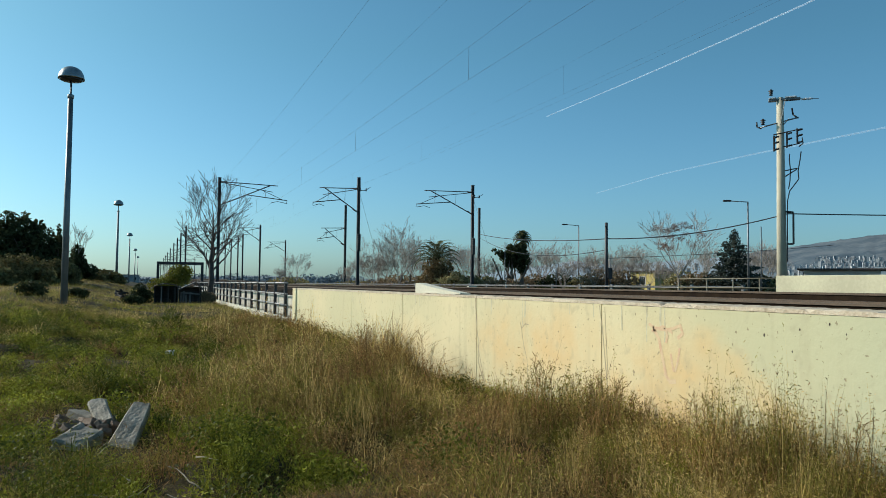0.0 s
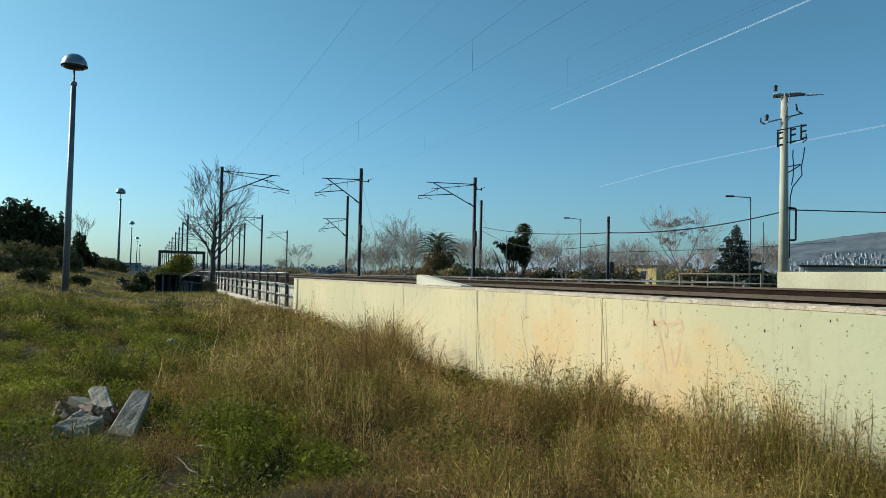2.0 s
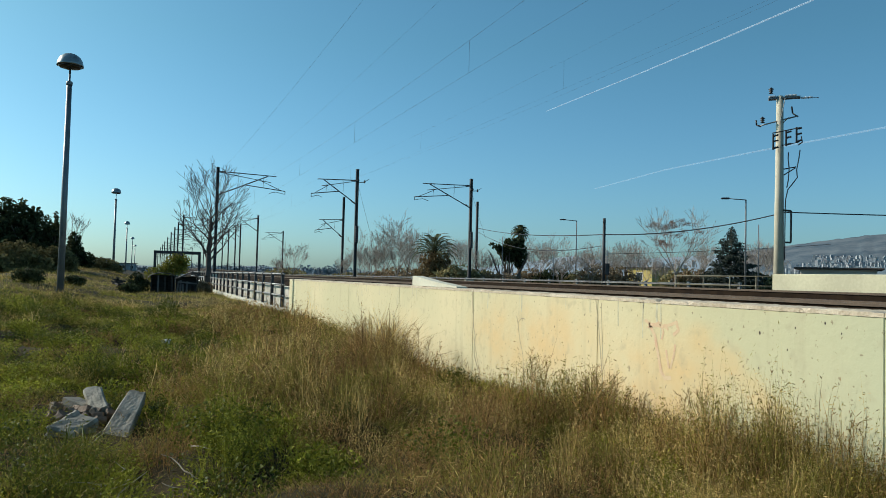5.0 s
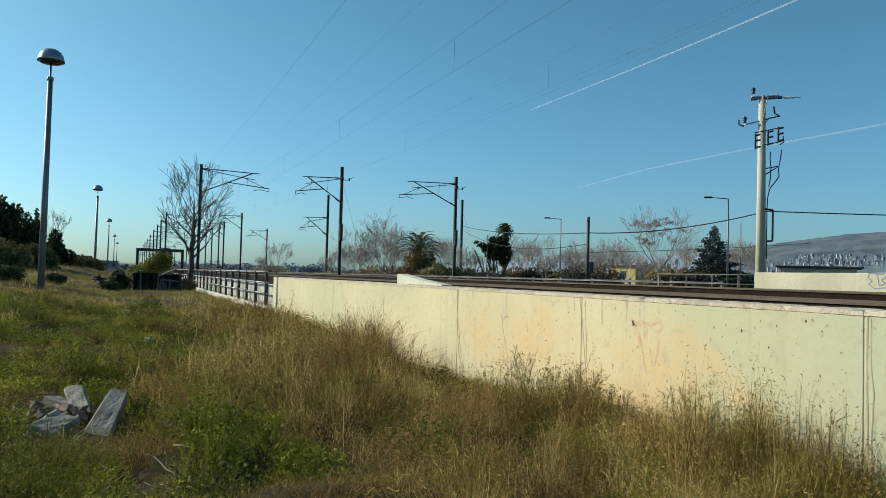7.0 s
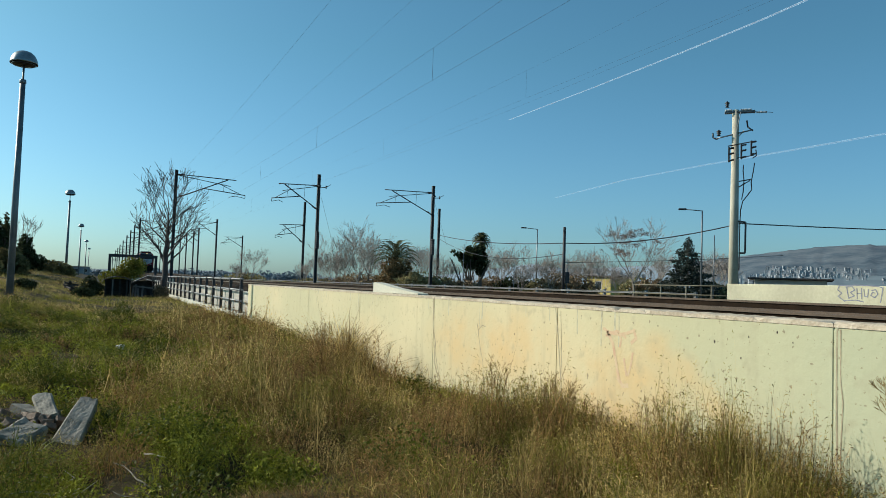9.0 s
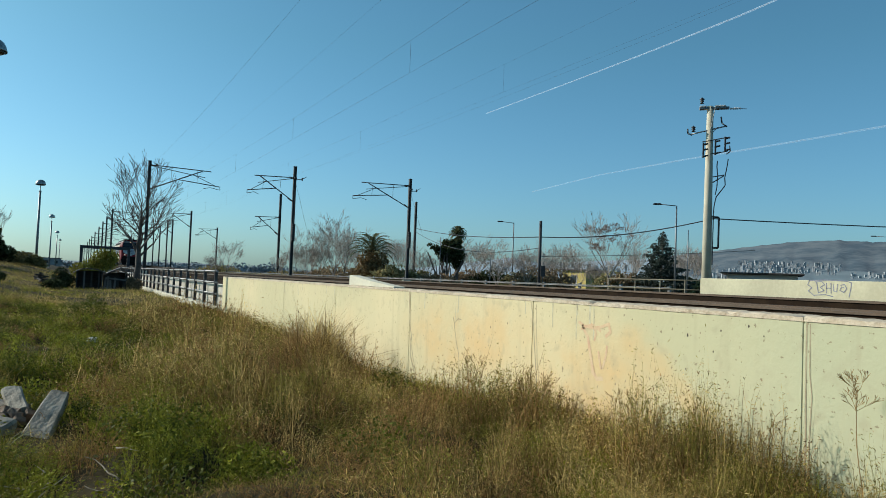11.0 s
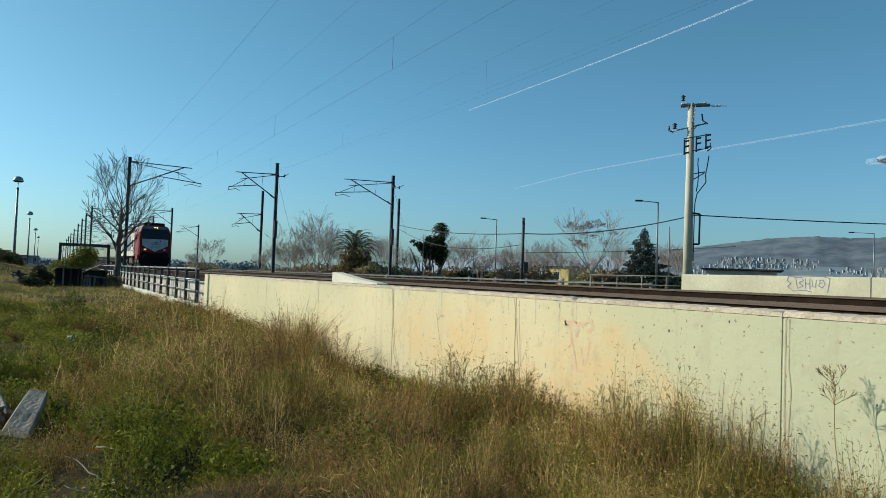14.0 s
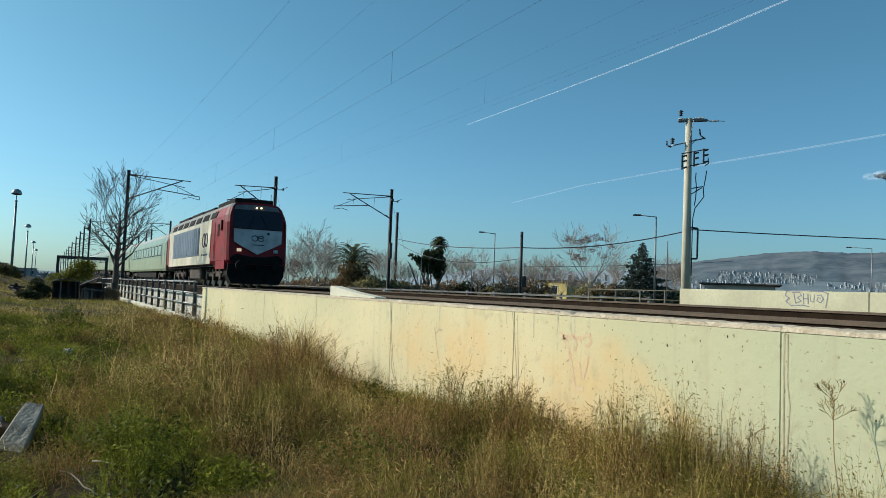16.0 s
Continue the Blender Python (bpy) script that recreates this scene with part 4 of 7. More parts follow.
# thicket beyond the tracks: bare trees and scrub
kinds = [bare_tree(60 + i, 4.6, (0.12, 0.22, 0.16, 0.3)[i], (7, 5, 8, 4)[i], 4, "leafless grey-brown thicket tree beyond the tracks", (0.7, 0.85, 0.6, 0.75)[i], 2, 0.008, "thicket trees", (0.5, 0.7, 0.35, 0.6)[i], 0.45, (0.29, 0.31, 0.3, 0.33)[i], None, 0.013) for i in range(4)]
rng = random.Random(8)
spots = []
for az, el in ((9.4, 1.7), (10.4, 1.9), (14.2, 1.6), (15.3, 2.0), (16.3, 2.7), (17.3, 3.3), (18.2, 3.5), (19.0, 3.5), (19.8, 3.0), (22.4, 2.6), (23.2, 3.0), (24.2, 2.6), (25.1, 2.5), (28.3, 2.9), (29.0, 2.6), (29.9, 2.5), (30.6, 2.3), (32.0, 2.3), (32.8, 2.6),
               (33.7, 2.7), (34.5, 2.9), (35.3, 3.0), (36.1, 2.7), (36.9, 2.4), (37.8, 2.2), (38.6, 2.1), (40.6, 2.6), (43.9, 2.7), (44.7, 3.4), (18.6, 2.2), (16.8, 2.0), (15.8, 1.5), (21.8, 2.0), (31.3, 1.9), (35.8, 2.0), (45.2, 2.4)):
    spots.append((az, el, rng.uniform(70, 92) if az > 12 else 95))
for i, (az, el, dist) in enumerate(spots):
    a = radians(az)
    base = 0.75
    h = 1.45 + dist * math.tan(radians(el)) - base
    s = h / 4.6 * 0.98 * rng.uniform(0.86, 1.12)
    m = pose(dist * math.sin(a), dist * math.cos(a), base, 0, 0, rng.uniform(0, 360)) @ Matrix.Diagonal((s * 1.05, s * 1.05, s, 1))
    if i < 4:
        kinds[i].matrix_basis = m
    else:
        copy_thing(kinds[i % 4], Matrix.Translation(m.translation) @ pose(0, 0, 0, 0, 0, rng.uniform(0, 360)) @ Matrix.Diagonal((s / kinds[i % 4].scale[0] * 1.05, s / kinds[i % 4].scale[1] * 1.05, s / kinds[i % 4].scale[2], 1)))
for i, (az, dist, w, h, m) in enumerate(((17, 74, 3.0, 0.8, M_DRYLEAF), (14.8, 78, 2.6, 0.7, M_SHRUB), (20.2, 72, 2.5, 0.8, M_DRYLEAF), (22.8, 68, 2.2, 1.3, M_SHRUB), (24.6, 70, 2.2, 1.0, M_SHRUB), (26.0, 69, 2.2, 0.9, M_DRYLEAF), (28.4, 75, 2.0, 1.2, M_DRYLEAF), (30.3, 75, 2.4, 1.3, M_DARKLEAF),
                                         (32.4, 74, 2.2, 1.2, M_SHRUB), (33.4, 72, 2.2, 1.6, M_DRYLEAF), (35.0, 78, 2.0, 1.5, M_DRYLEAF), (39.3, 66, 2.0, 1.3, M_SHRUB), (40.2, 66, 2.0, 1.3, M_DRYLEAF), (41.4, 70, 2.4, 1.0, M_SHRUB), (44.4, 66, 2.0, 1.2, M_DARKLEAF), (45.6, 66, 2.0, 1.0, M_SHRUB), (9.9, 98, 3.0, 1.0, M_SHRUB), (12.3, 100, 4.0, 0.5, M_SHRUB), (18.6, 80, 3.0, 1.2, M_DRYLEAF))):
    a = radians(az)
    leafy("scrub", "brown and olive scrub under bare trees", "shrub", 80 + i, [(0, 0, h * 0.6, w, w * 0.6, h), (w * 0.6, 0, h * 0.4, w * 0.6, w * 0.5, h * 0.8), (-w * 0.6, 0, h * 0.5, w * 0.6, w * 0.5, h * 0.7)], 2600, 0.17, m, (dist * math.sin(a), dist * math.cos(a), 0.7), 0.03, "scrub beyond the tracks")
for i, (az, dist, w) in enumerate(((-5, 260, 9), (-2.5, 300, 9), (3.5, 320, 8), (6, 300, 9), (8.2, 320, 8), (11.5, 280, 9), (13.5, 260, 8))):
    a = radians(az)
    leafy("far_tree", "hazy far tree clump on the horizon", "tree", 160 + i, [(0, 0, 1.8, w * 0.6, 2, 2.6), (w * 0.7, 0, 1.4, w * 0.6, 2, 2.2), (-w * 0.7, 0, 1.6, w * 0.6, 2, 1.8), (w * 1.4, 0, 1.0, w * 0.5, 2, 1.6)], 1500, 0.5, M_HAZETREE, (dist * math.sin(a), dist * math.cos(a), 0.7), 0.1, "far trees")
# a taller bare tree with clustered pods, and a leafy dark tree under a fan palm
pods = bare_tree(71, 5.9, 0.26, 5, 4, "tall leafless tree with brown seed clusters", 0.75, 2, 0.008, "", 0.8, 0.3, 0.28, None, 0.015)
pods.matrix_basis = pose(37.6, 46.6, 0.75, 0, 0, 40)
pc = leaf_cloud("seed_growth", 72, [(rng.uniform(-2.1, 2.1), rng.uniform(-1.6, 1.6), rng.uniform(3.2, 5.6), 0.40, 0.40, 0.2) for _ in range(30)], 3600, 0.045, M_POD)
pc.parent = pods
leafy("evergreen_tree", "dark leaning evergreen beneath a fan palm", "tree", 73, [(0.3, 0, 3.75, 1.0, 0.9, 0.8), (0.8, 0, 3.2, 0.9, 0.8, 1.0), (-0.6, 0, 3.4, 0.8, 0.7, 0.55), (-1.4, 0, 3.7, 0.5, 0.4, 0.3), (-2.0, 0, 3.95, 0.3, 0.25, 0.25), (0.8, 0, 4.3, 0.55, 0.5, 0.4), (-0.3, 0, 4.25, 0.4, 0.4, 0.35), (-0.6, 0, 2.75, 0.45, 0.5, 0.35), (0.1, 0, 3.0, 0.9, 0.8, 0.7), (0.9, 0, 2.2, 0.45, 0.4, 0.5)], 9000, 0.13, M_DARKLEAF, (31.55, 62.4, 0.75), 0.12)


# ---------- palms ----------
def frond_mesh(length, arch, width, n, material, seed):
    rng = random.Random(seed)
    b = bmesh.new()
    pts = []
    for i in range(n + 1):
        u = i / n
        pts.append(Vector((length * u * (1 - 0.18 * u * u), 0, arch * math.sin(u * 2.2) - arch * 0.95 * u * u)))
    for i in range(n):
        tube(b, pts[i], pts[i + 1], 0.03 * (1 - i / n) + 0.006, 0.03 * (1 - (i + 1) / n) + 0.006, 4, False)
        if i < 1:
            continue
        for s in (-1, 1):
            for j in range(2):
                p = pts[i].lerp(pts[i + 1], j * 0.5)
                w = width * math.sin(math.pi * min(1, 0.18 + 0.8 * i / n)) * rng.uniform(0.8, 1.1)
                tip = p + Vector((w * 0.55, s * w, -w * 0.45))
                e = Vector((0.035, 0, 0.0))
                b.faces.new([b.verts.new(p - e), b.verts.new(p + e), b.verts.new(tip)])
    return mesh_of("frond", b, material)


def palm(label, h, count, length, at, fan=False):
    ob = thing("palm_tree", label, "palm tree", "palms", pose(*at))
    b = bmesh.new()
    rr = 0.3 if not fan else 0.17
    prof = []
    for i in range(int(h / 0.22)):
        prof += [(rr * 1.06, i * 0.22), (rr * 0.94, i * 0.22 + 0.14)]
    lathe(b, prof, 12)
    part("trunk", b, M_BARK, ob)
    rng = random.Random(int(h * 10))
    meshes = [frond_mesh(length, length * (0.42 if fan else 0.34), length * (0.2 if fan else 0.13), 14, M_FROND, k) for k in range(3)]
    dry = [frond_mesh(length * 0.8, length * 0.2, length * 0.16, 12, M_DRYFROND, k + 7) for k in range(2)]
    for i in range(count):
        f = new("frond", meshes[i % 3])
        f.parent = ob
        f.matrix_basis = pose(0, 0, h, 0, 0, i * 137.5) @ pose(0, 0, 0, rng.uniform(-20, 20), (20 if not fan else 45) - (80 if not fan else 125) * ((i + 0.5) / count), 0)
    for i in range(count // 2):
        f = new("dry_frond", dry[i % 2])
        f.parent = ob
        f.matrix_basis = pose(0, 0, h - 0.15, 0, 0, i * 137.5 + 60) @ pose(0, 0, 0, rng.uniform(-20, 20), rng.uniform(38, 78), 0)
    return ob


palm("broad date palm with a hanging brown skirt", 2.9, 40, 2.95, (25.1, 65.4, 0.7))
palm("slim fan palm with a small dark crown", 5.05, 46, 1.15, (33.1, 63.6, 0.75), True)
leafy("scrub", "brown dry skirt thicket under the date palm", "shrub", 120, [(0, 0, 1.0, 2.0, 1.4, 1.2), (0.1, 0, 2.35, 1.6, 1.1, 0.95), (1.6, 0, 0.8, 1.4, 1.0, 0.9)], 6500, 0.13, M_SKIRT, (25.0, 65.0, 0.7), 0.04)


def spruce(h, w, at):
    ob = thing("spruce_tree", "dark blue-green spruce with ragged drooping boughs", "tree", "", pose(*at))
    b = bmesh.new()
    tube(b, (0, 0, -0.3), (0, 0, h), 0.14, 0.02, 8)
    part("trunk", b, M_BARK, ob)
    rng = random.Random(4)
    blobs = []
    for i in range(110):
        u = (i / 110) ** 0.8
        z = 0.4 + (h - 0.5) * u
        r = w * (1 - u) ** 0.9 * rng.uniform(0.55, 1.15) + 0.05
        a = i * 2.4
        blobs.append((math.cos(a) * r * 0.55, math.sin(a) * r * 0.55, z - r * 0.12, 0.14 + r * 0.42, 0.14 + r * 0.42, 0.13))
    c = leaf_cloud("crown", 9, blobs, 15000, 0.1, M_PINE)
    c.parent = ob
    return ob


spruce(5.4, 3.3, (43.9, 47.6, 0.8))

# ---------- far buildings ----------
M_PLASTER = mat("pale_plaster", (0.62, 0.60, 0.55), (0.5, 0.48, 0.44), scale=0.5, obj=0.12)
M_FARWALL = mat("far_plaster", (0.30, 0.32, 0.33), (0.22, 0.24, 0.26), scale=0.5)
M_YELLOW = mat("yellow_plaster", (0.50, 0.40, 0.12), (0.40, 0.32, 0.10), scale=0.8)
M_ROOF = mat("dark_roof", (0.09, 0.07, 0.06), (0.05, 0.04, 0.035), scale=2)
M_PANE = mat("dark_pane", (0.03, 0.035, 0.04), rough=0.15, bump=0)


def small_house(label, at, w, d, h, wallmat, roofmat, rz=0, flat=True):
    ob = thing("house", label, "house", "", pose(*at, 0, 0, rz))
    b = bmesh.new()
    box(b, -w / 2, -d / 2, 0, w / 2, d / 2, h, 0.02)
    part("wall", b, wallmat, ob)
    b = bmesh.new()
    if flat:
        box(b, -w / 2 - 0.3, -d / 2 - 0.3, h, w / 2 + 0.3, d / 2 + 0.3, h + 0.09, 0.02)
    else:
        prism(b, [(-d / 2 - 0.3, h), (0, h + d * 0.22), (d / 2 + 0.3, h)], -w / 2 - 0.3, w / 2 + 0.3, lambda x, y, z: (y, x, z))
    part("roof", b, roofmat, ob)
    for i in range(max(1, int(w / 2.2))):
        x = -w / 2 + (i + 0.5) * w / max(1, int(w / 2.2))
        f = bmesh.new()
        box(f, x - 0.45, -d / 2 - 0.03, h * 0.4, x + 0.45, -d / 2 + 0.02, h * 0.8)
        win = part("window", f, M_PLASTER, ob)
        f = bmesh.new()
        box(f, x - 0.38, -d / 2 - 0.04, h * 0.43, x + 0.38, -d / 2 - 0.005, h * 0.77)
        part("pane", f, M_PANE, win)
    return ob


small_house("small yellow-plastered house among bare trees", (50.8, 67.3, 0.7), 3.4, 3.0, 2.4, M_YELLOW, M_ROOF, -78)
small_house("low pale shed with a dark flat roof", (33.2, 28.4, 0.0), 3.4, 2.6, 2.38, M_PLASTER, M_ROOF, -50)
small_house("low shed with a brown roof", (50.5, 24.5, 0.0), 7.0, 4.0, 2.0, M_PLASTER, mat("brown_roof", (0.16, 0.11, 0.07)), -60, False)
small_house("distant flat-roofed house past the rise", (-10.0, 190, 0.8), 5, 4, 3.2, M_FARWALL, M_ROOF, 5)
small_house("distant low building by the lamps", (-6.5, 230, 0.8), 9, 4, 2.6, M_FARWALL, M_ROOF, 0)

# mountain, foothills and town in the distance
# the haze of distance is mixed into these ridge base colours
M_HILL = mat("hill_haze_tint", (0.12, 0.145, 0.16), (0.045, 0.075, 0.10), scale=0.006, fine=0.035, mixing=0.45, bump=0, rough=1.0)
M_FARHILL = mat("far_hill_haze_tint", (0.27, 0.34, 0.38), (0.21, 0.275, 0.32), scale=0.006, fine=0.03, bump=0, rough=1.0)
M_LOWHILL = mat("foothill_haze_tint", (0.17, 0.215, 0.23), (0.12, 0.165, 0.185), scale=0.006, fine=0.03, bump=0, rough=1.0)


def ridge(name, label, profile, d0, d1, material, seed):
    """A ridge seen at bearings and heights (degrees): rises from d0 to its crest at d1."""
    az = np.linspace(profile[0][0], profile[-1][0], 140)
    el = np.interp(az, [p[0] for p in profile], [p[1] for p in profile])
    rows = 26
    v = []
    for i, (a, e) in enumerate(zip(az, el)):
        for j in range(rows):
            u = j / (rows - 1)
            d = d0 + (d1 - d0) * u
            crest = d1 * math.tan(radians(e))
            bump = noise.fractal(Vector((a * 0.5, u * 3.0, seed)), 1.0, 2.0, 5) * 0.07 * crest * math.sin(math.pi * u)
            z = crest * (u ** 1.1) + bump + 0.02 * crest * noise.noise(Vector((a * 2.5, seed, 3)))
            v.append((d * math.sin(radians(a)), d * math.cos(radians(a)), z))
    v = np.array(v)
    ia = (np.arange(139)[:, None] * rows + np.arange(rows - 1)[None]).ravel()
    ob = arrays(name, v, np.stack([ia, ia + rows, ia + rows + 1, ia + 1], 1), material)
    for p in ob.data.polygons:
        p.use_smooth = True
    return tagged(ob, label, "mountain", kind="structure")


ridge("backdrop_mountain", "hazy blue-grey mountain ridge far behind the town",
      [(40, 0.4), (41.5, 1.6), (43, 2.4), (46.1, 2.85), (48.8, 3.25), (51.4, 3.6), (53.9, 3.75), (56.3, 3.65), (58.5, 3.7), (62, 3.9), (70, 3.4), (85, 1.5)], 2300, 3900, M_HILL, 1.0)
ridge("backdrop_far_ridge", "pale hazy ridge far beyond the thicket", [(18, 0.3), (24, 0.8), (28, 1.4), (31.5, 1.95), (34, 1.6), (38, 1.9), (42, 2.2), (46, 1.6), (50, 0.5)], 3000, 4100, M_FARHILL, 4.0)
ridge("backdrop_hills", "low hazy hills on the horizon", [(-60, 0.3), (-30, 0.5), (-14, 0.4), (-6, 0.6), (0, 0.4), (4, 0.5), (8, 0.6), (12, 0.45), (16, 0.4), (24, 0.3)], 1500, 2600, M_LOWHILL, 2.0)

M_BLOCK = mat("town_plaster", (0.38, 0.40, 0.41), (0.28, 0.30, 0.32), scale=0.05, fine=0.2, bump=0, obj=0.18)
M_FARPANE = mat("town_openings", (0.13, 0.15, 0.17), bump=0)


def town():
    rng = random.Random(5)
    kinds_of = []
    for w, h in ((11, 13), (14, 19), (9, 24), (18, 12)):
        b = bmesh.new()
        box(b, -w / 2, -5, -6, w / 2, 5, h)
        kinds_of.append((mesh_of("body", b, M_BLOCK), w, h))
        b = bmesh.new()
        for z in range(2, int(h) - 1, 3):
            for x in np.arange(-w / 2 + 1.5, w / 2 - 1, 3.2):
                box(b, x - 0.7, -5.08, z + 0.3, x + 0.7, -4.98, z + 2.0)
        kinds_of[-1] += (mesh_of("glazing", b, M_FARPANE),)
    for i in range(299):
        az = rng.choice((rng.uniform(46.0, 50.5), rng.uniform(47.5, 54.5), rng.uniform(48, 54), rng.uniform(48.5, 54.2), rng.uniform(36, 47), rng.uniform(55, 60)))
        el = rng.uniform(1.45, 2.25) if 47.8 < az < 54.8 else rng.uniform(1.2, 1.7)
        d = 1500 + 380 * (el - 0.5)
        me, w, h, bands = rng.choice(kinds_of)
        a = radians(az)
        k = rng.uniform(0.38, 0.68)
        z = 1.45 + d * math.tan(radians(el)) - h * k
        t = thing("apartment_block", "far pale apartment block on the hillside", "building", "town blocks", pose(d * math.sin(a), d * math.cos(a), z, 0, 0, -az + rng.uniform(-25, 25)) @ Matrix.Diagonal((k * 0.75, k, k, 1)))
        o = new("body", me)
        o.parent = t
        o = tagged(new("glazing", bands), kind="stuff")
        o.parent = t


town()
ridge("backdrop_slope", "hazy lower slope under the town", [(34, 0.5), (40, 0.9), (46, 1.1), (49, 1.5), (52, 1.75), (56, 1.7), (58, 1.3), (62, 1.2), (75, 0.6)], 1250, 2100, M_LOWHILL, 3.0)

# ---------- contrails and a wisp of cloud ----------
def vapour(name, strength):
    m = bpy.data.materials.new(name)
    m.use_nodes = True
    n, l = m.node_tree.nodes, m.node_tree.links
    d, t, x = n.new("ShaderNodeBsdfDiffuse"), n.new("ShaderNodeBsdfTransparent"), n.new("ShaderNodeMixShader")
    d.inputs[0].default_value = (0.95, 0.97, 1.0, 1)
    x.inputs[0].default_value = strength
    tr, both = n.new("ShaderNodeBsdfTranslucent"), n.new("ShaderNodeAddShader")
    tr.inputs[0].default_value = (0.5, 0.52, 0.55, 1)
    l.new(d.outputs[0], both.inputs[0])
    l.new(tr.outputs[0], both.inputs[1])
    l.new(t.outputs[0], x.inputs[1])
    l.new(both.outputs[0], x.inputs[2])
    l.new(x.outputs[0], n["Material Output"].inputs[0])
    return m


def sky_point(az, el, d=3800):
    a, e = radians(az), radians(el)
    return Vector((d * math.sin(a) * math.cos(e), d * math.cos(a) * math.cos(e), EYE + d * math.sin(e)))


for pts, r0, r1, k in ((((29.3, 12.7), (36.0, 15.2), (42.0, 17.3), (47.5, 19.1), (58, 22.3)), 1.9, 3.6, 0.205), (((33.0, 6.95), (38.0, 8.3), (44.0, 9.4), (51.9, 10.55), (64, 12.0)), 2.0, 4.2, 0.13)):
    b = bmesh.new()
    n = len(pts) - 1
    for i in range(n):
        tube(b, sky_point(*pts[i]), sky_point(*pts[i + 1]), r0 + (r1 - r0) * min(1, i / (n - 1)), r0 + (r1 - r0) * min(1, (i + 1) / (n - 1)), 6, False)
    tagged(solid("contrail", b, vapour("vapour", k), "thin white aircraft contrail across the blue sky", "contrail", "contrails"), kind="structure")
b = bmesh.new()
rng = random.Random(2)
for i in range(26):
    u = rng.random()
    p = sky_point(57.2 + 2.6 * u, 8.6 + rng.uniform(-0.25, 0.35) * (0.3 + u))
    bmesh.ops.create_icosphere(b, subdivisions=2, radius=rng.uniform(8, 26), matrix=Matrix.Translation(p) @ Matrix.Diagonal((1.3, 1.3, 0.7, 1)))
solid("cloud", b, vapour("cloud_vapour", 0.06), "small faint white cloud", "cloud", kind="structure")

# ---------- shacks, scrap and rubble ----------
M_TIMBER = mat("charred_timber", (0.05, 0.042, 0.036), (0.022, 0.02, 0.018), scale=3, fine=20, bump=0.5, stretch=(1, 1, 6))
M_SHEET = mat("rusted_sheet", (0.14, 0.11, 0.09), (0.06, 0.045, 0.04), scale=3, fine=20, rough=0.6)
M_PLANK = mat("grey_plank", (0.19, 0.18, 0.165), (0.10, 0.095, 0.09), scale=3, fine=20)


def shack_a():
    ob = thing("shack", "dark dilapidated shack with a sagging curved roof", "shack", "", pose(1.0, 44.0, 0.28))
    b = bmesh.new()
    box(b, -0.62, 0.55, 0, 0.62, 0.6, 0.95)
    box(b, -0.62, -0.3, 0, -0.57, 0.55, 0.92)
    box(b, 0.57, -0.3, 0, 0.62, 0.55, 0.95)
    part("wall", b, M_TIMBER, ob)
    for x in (-0.6, -0.25, 0.1, 0.45, 0.6):
        b = bmesh.new()
        box(b, x - 0.035, -0.4, 0, x + 0.035, -0.33, 0.94)
        part("post", b, M_PLANK if x == -0.25 else M_TIMBER, ob)
    b = bmesh.new()
    prism(b, [(-0.78, 0.86), (-0.5, 1.02), (-0.1, 1.12), (0.4, 1.06), (0.75, 0.88), (0.72, 0.84), (0.38, 1.02), (-0.1, 1.08), (-0.5, 0.98)], -0.55, 0.7)
    part("roof", b, M_SHEET, ob, "curved rusty sheet roof")
    return ob


def shack_b():
    ob = thing("shack", "collapsed dark shack with pale leaning boards", "shack", "", pose(2.25, 44.6, 0.28))
    b = bmesh.new()
    box(b, -0.55, 0.4, 0, 0.6, 0.46, 0.9)
    box(b, 0.54, -0.3, 0, 0.6, 0.4, 0.85)
    part("wall", b, M_TIMBER, ob)
    b = bmesh.new()
    prism(b, [(-0.68, 0.75), (0.3, 1.22), (0.75, 0.8), (0.7, 0.76), (0.3, 1.15), (-0.64, 0.7)], -0.5, 0.55)
    part("roof", b, M_SHEET, ob, "pitched sheet roof with a sagging edge")
    for i, (x, h, t) in enumerate(((-0.5, 0.62, 6), (-0.34, 0.7, 2), (-0.18, 0.5, -4), (0.0, 0.64, 3), (0.2, 0.45, -6), (0.42, 0.6, 8))):
        b = bmesh.new()
        box(b, -0.05, -0.015, 0, 0.05, 0.015, h, 0.004)
        part("board", b, M_PLANK if i < 4 else M_TIMBER, ob, "", pose(x, -0.42, 0, -8, t, 0))
    b = bmesh.new()
    box(b, -0.5, -0.46, 0.52, 0.5, -0.43, 0.6)
    part("crossbar", b, M_PLANK, ob, "", pose(0, 0, 0, 0, 5, 0))
    return ob


shack_a()
shack_b()
leafy("shrub", "dark rounded bush against the shacks", "shrub", 140, [(0, 0, 0.45, 0.45, 0.4, 0.6), (0.35, 0, 0.3, 0.4, 0.4, 0.4)], 3000, 0.06, M_DARKLEAF, (-0.35, 44.2, 0.35), 0.02)
leafy("shrub", "dry brown brush beside the shacks", "shrub", 141, [(0, 0, 0.3, 0.35, 0.3, 0.4), (0.3, 0, 0.25, 0.3, 0.3, 0.35)], 1500, 0.06, M_DRYLEAF, (3.1, 44.4, 0.3), 0.02)
rng = random.Random(12)
scrap = thing("scrap_heap", "heap of dark scrap timber beside the shacks", "scrap", "", pose(-1.15, 44.0, 0.35))
for i in range(12):
    b = bmesh.new()
    box(b, -0.35, -0.05, -0.04, 0.35, 0.05, 0.04, 0.008)
    part("beam", b, M_TIMBER, scrap, "", pose(rng.uniform(-0.25, 0.25), rng.uniform(-0.3, 0.3), 0.05 + 0.05 * i, rng.uniform(-10, 10), rng.uniform(-25, 25), rng.uniform(0, 180)))

